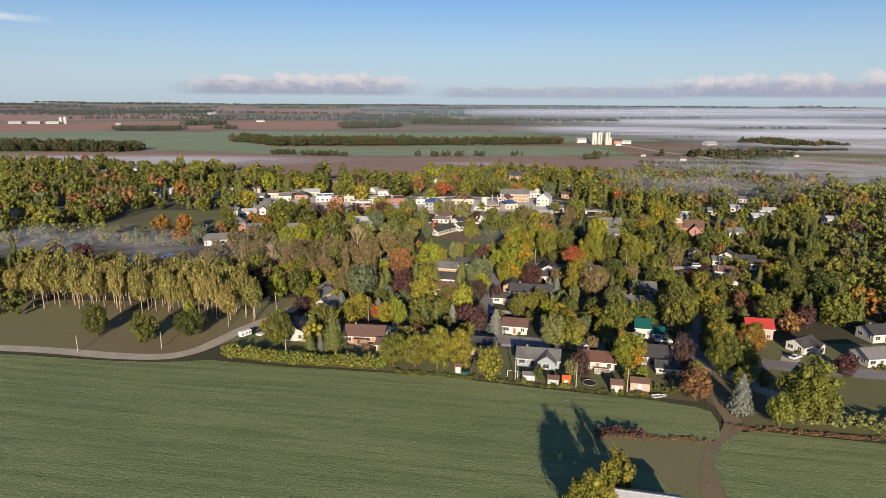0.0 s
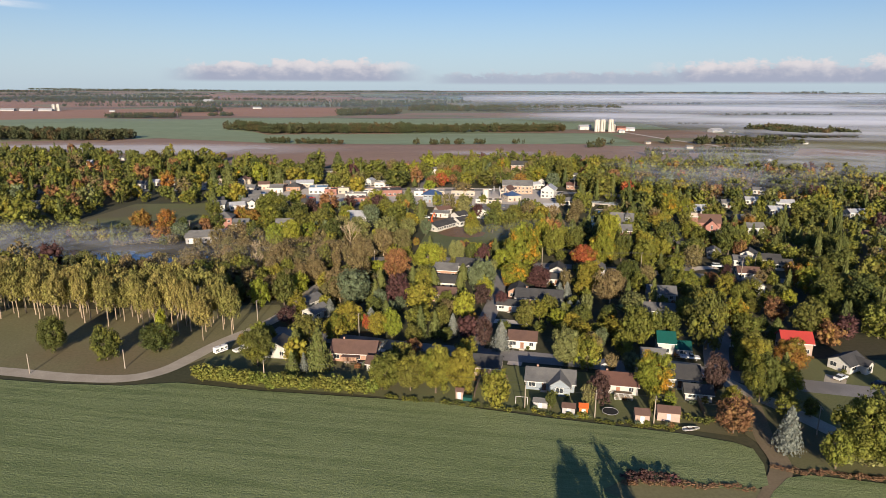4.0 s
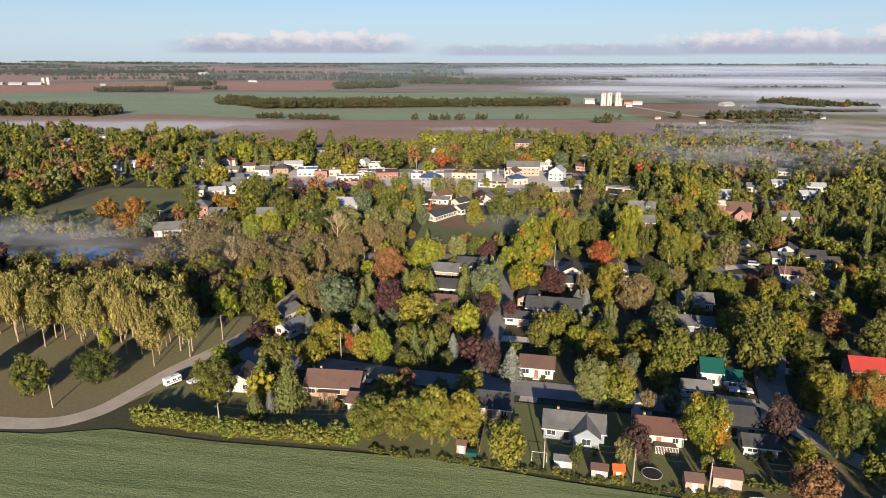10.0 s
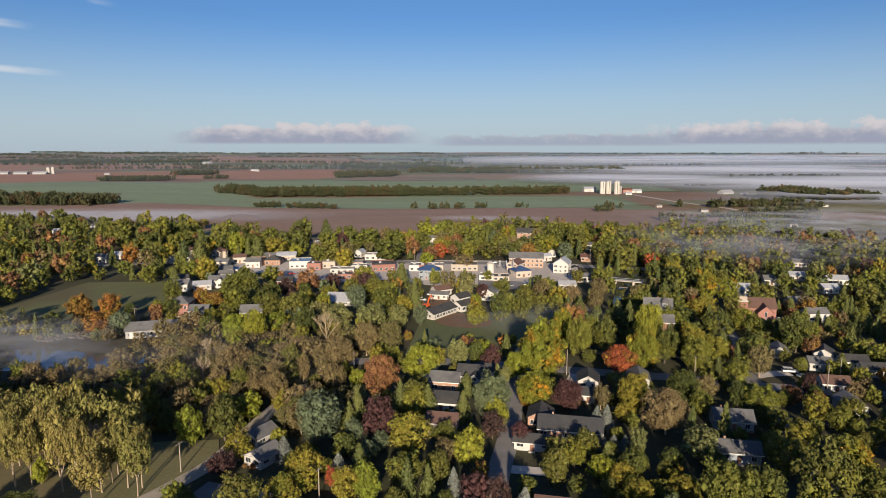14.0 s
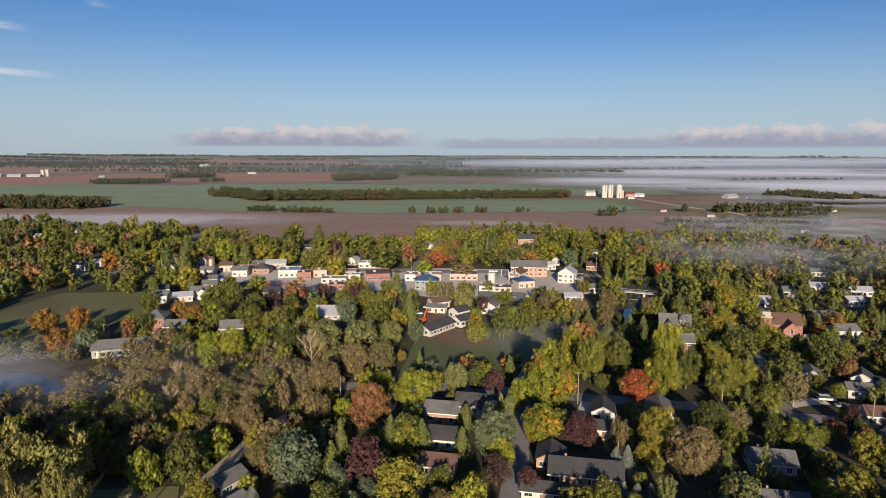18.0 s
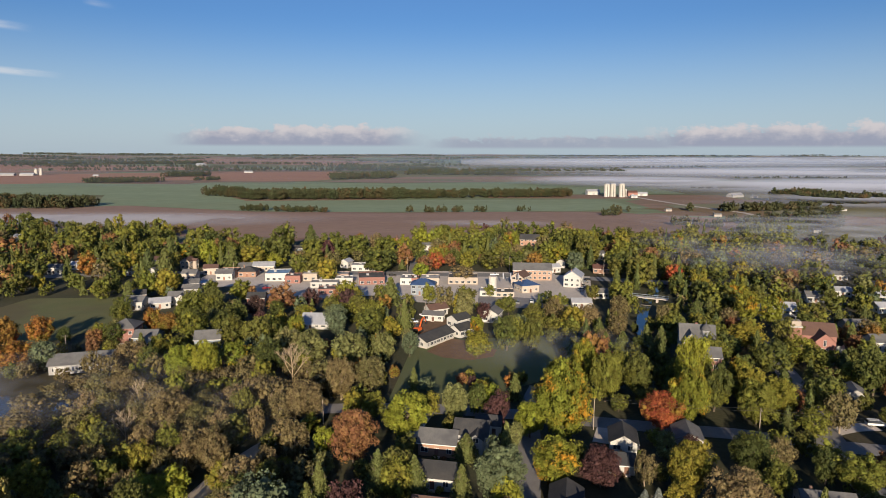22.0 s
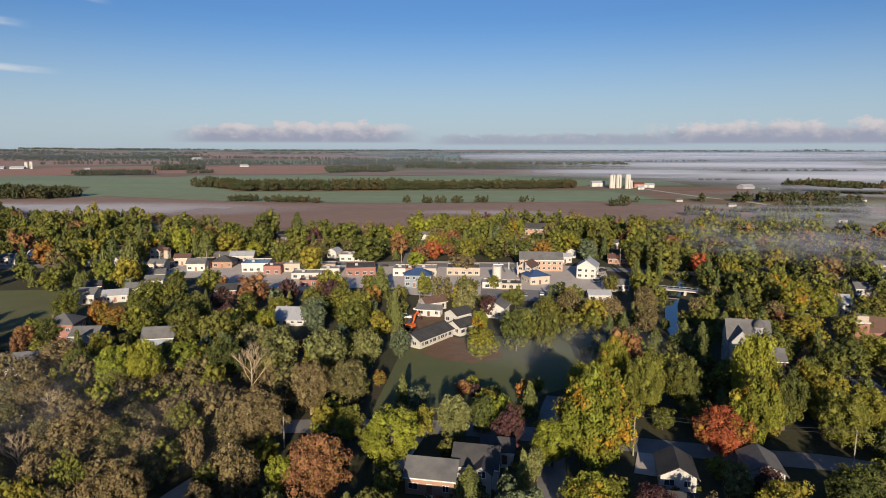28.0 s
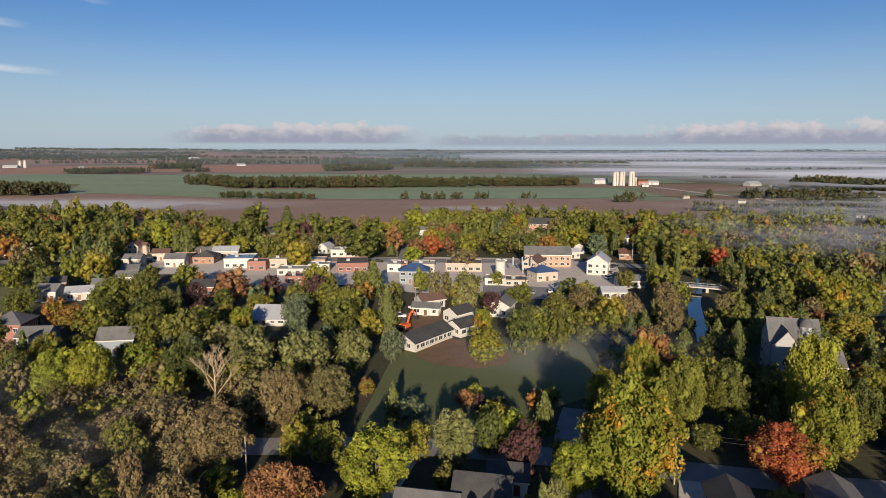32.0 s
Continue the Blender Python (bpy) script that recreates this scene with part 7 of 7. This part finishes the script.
wood([(-620, 1700), (-560, 1710), (-560, 1740), (-620, 1740)], 40, 10, "dark copse across red fields")
wood([(-790, 1910), (-690, 1940), (-680, 2000), (-790, 1990)], 110, 14, "dark copse across red fields")
wood([(-2000, 2900), (-1130, 3030), (-1130, 3160), (-2000, 3100)], 420, 15, "long dark wood on the horizon")
wood([(-410, 2520), (0, 2530), (0, 2640), (-410, 2640)], 200, 14, "long dark wood in the distance")
wood([(262, 678), (326, 700), (330, 722), (266, 706)], 60, 11, "dark conifers standing in mist", "C", CONIFER)
for i in range(12):
    x, y = tries.uniform(190, 520), tries.uniform(600, 1000)
    wood([(x - 12, y - 3), (x + 12, y - 3), (x + 12, y + 4), (x - 12, y + 4)], tries.randint(2, 8), 9, "scattered trees rising out of meadow mist")
for i in range(26):
    y = 2350 + i * 92
    x = tries.uniform(-0.7, 0.7) * y
    if x > 0.1 * y and tries.random() < 0.4:
        x = -x
    ln, dp = tries.uniform(120, 480), tries.uniform(25, 90)
    wood([(x - ln, y), (x + ln, y + 60), (x + ln, y + 60 + dp), (x - ln, y + dp)], int(ln / 3.4), 12, "far belt of dark woodland")
for i in range(9):
    y = tries.uniform(1250, 2600)
    x = tries.uniform(0.30, 0.75) * y
    ln = tries.uniform(40, 150)
    wood([(x - ln, y), (x + ln, y + 10), (x + ln, y + 30), (x - ln, y + 25)], int(ln / 2.2), 10, "tree line half hidden in ground mist")
for x, y in ((-45, 893), (0, 893), (44, 898), (98, 905), (-190, 893), (15, 892), (-20, 890)):
    wood([(x - 8, y - 3), (x + 8, y - 3), (x + 8, y + 3), (x - 8, y + 3)], 5, 8, "small field-edge trees")

for r, h, step in ((3500, 11, 30), (4050, 10, 26), (4600, 9, 22)):
    rows, a = [], -44.0
    while a < 44:
        if noise.noise(Vector((a / 7, r / 500, 1.7))) > (-0.12 if r > 4300 else 0.05):
            x, y = (r + tries.uniform(-70, 70)) * math.sin(radians(a)), 95 + (r + tries.uniform(-70, 70)) * math.cos(radians(a))
            rows.append((x, y, hill(x, y) - 1, h * tries.uniform(0.7, 1.15), tries.uniform(24, 44)))
        a += math.degrees(step / r) * tries.uniform(0.6, 1.2)
    woods("far_wood", rows, "M", "dark wooded ridge along the horizon", -1, mat=FARWOOD)

# ---- mist ----
def mist(z, x0, y0, x1, y1, holes, strength, regions, n=8, lo=0.26):
    """A thin level sheet of ground mist over one stretch of low land."""
    mat = mist_material("mist", holes, strength, regions, lo)
    verts, tris = [], []
    for j in range(n + 1):
        for i in range(n + 1):
            x, y = x0 + (x1 - x0) * i / n, y0 + (y1 - y0) * j / n
            verts.append((x, y, hill(x, y) + z + 1.2 * noise.noise(Vector((x / 40, y / 40, z)))))
    for j in range(n):
        for i in range(n):
            a = j * (n + 1) + i
            tris += [(a, a + 1, a + n + 2), (a, a + n + 2, a + n + 1)]
    ob = new("mist_bank", np_mesh("mist_bank", verts, tris, mat))
    tagged(ob, "thin white ground mist drifting over low land", "mist", kind="stuff")


for z in (3.0, 7.0, 11.0):
    mist(z, -330, 230, -20, 340, 0.03, 0.21, [(-190, 302, 130, 32, 1.0), (-92, 288, 62, 36, 0.32)], 8, 0.36)
for z in (2.5, 6.0):
    mist(z, -20, 312, 80, 380, 0.05, 0.10, [(36, 345, 42, 26, 0.9)])
for z in (4.0, 10.0, 15.0):
    mist(z, 120, 380, 900, 800, 0.016, 0.2 if z < 9 else 0.3, [(440, 590, 330, 170, 1.0), (210, 520, 120, 90, 0.8), (330, 700, 200, 70, 1.0)], 10, 0.34)
mist(4.0, -760, 660, 130, 900, 0.008, 0.5, [(-380, 770, 300, 95, 1.0), (40, 740, 90, 40, 0.6)])
for z in (5.0, 12.0):
    mist(z, 80, 860, 3600, 4300, 0.0016, 0.95, [(900, 1350, 700, 360, 1.0), (1200, 2150, 1200, 520, 1.0), (1400, 3300, 2000, 760, 1.0), (430, 1560, 330, 260, 0.9), (760, 990, 460, 130, 0.9)], 24, 0.20)


def haze(radius, alpha):
    """Soft upright sheet round the distance, painting aerial haze in bluish colour, fading upwards."""
    m = bpy.data.materials.new("haze")
    m.use_nodes = True
    k = Nodes(m.node_tree)
    pos = k.n("ShaderNodeNewGeometry").outputs["Position"]
    x, y, z = k.n("ShaderNodeSeparateXYZ", Vector=pos).outputs
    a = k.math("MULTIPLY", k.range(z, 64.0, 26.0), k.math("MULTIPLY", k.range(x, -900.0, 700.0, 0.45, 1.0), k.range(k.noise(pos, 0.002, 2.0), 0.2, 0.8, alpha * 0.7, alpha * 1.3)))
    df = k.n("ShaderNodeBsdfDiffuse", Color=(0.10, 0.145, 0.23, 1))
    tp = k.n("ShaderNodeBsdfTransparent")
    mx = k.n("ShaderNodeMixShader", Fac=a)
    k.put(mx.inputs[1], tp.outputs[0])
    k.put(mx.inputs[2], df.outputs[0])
    k.put(k.n("ShaderNodeOutputMaterial").inputs[0], mx.outputs[0])
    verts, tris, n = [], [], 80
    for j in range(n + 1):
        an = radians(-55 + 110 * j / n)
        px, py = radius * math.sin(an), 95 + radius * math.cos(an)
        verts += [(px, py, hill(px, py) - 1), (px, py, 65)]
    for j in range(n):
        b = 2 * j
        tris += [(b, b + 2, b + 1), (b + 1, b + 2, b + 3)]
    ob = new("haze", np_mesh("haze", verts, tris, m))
    tagged(ob, "upright bluish sheet painting haze over the distant fields", "mist", kind="stuff")


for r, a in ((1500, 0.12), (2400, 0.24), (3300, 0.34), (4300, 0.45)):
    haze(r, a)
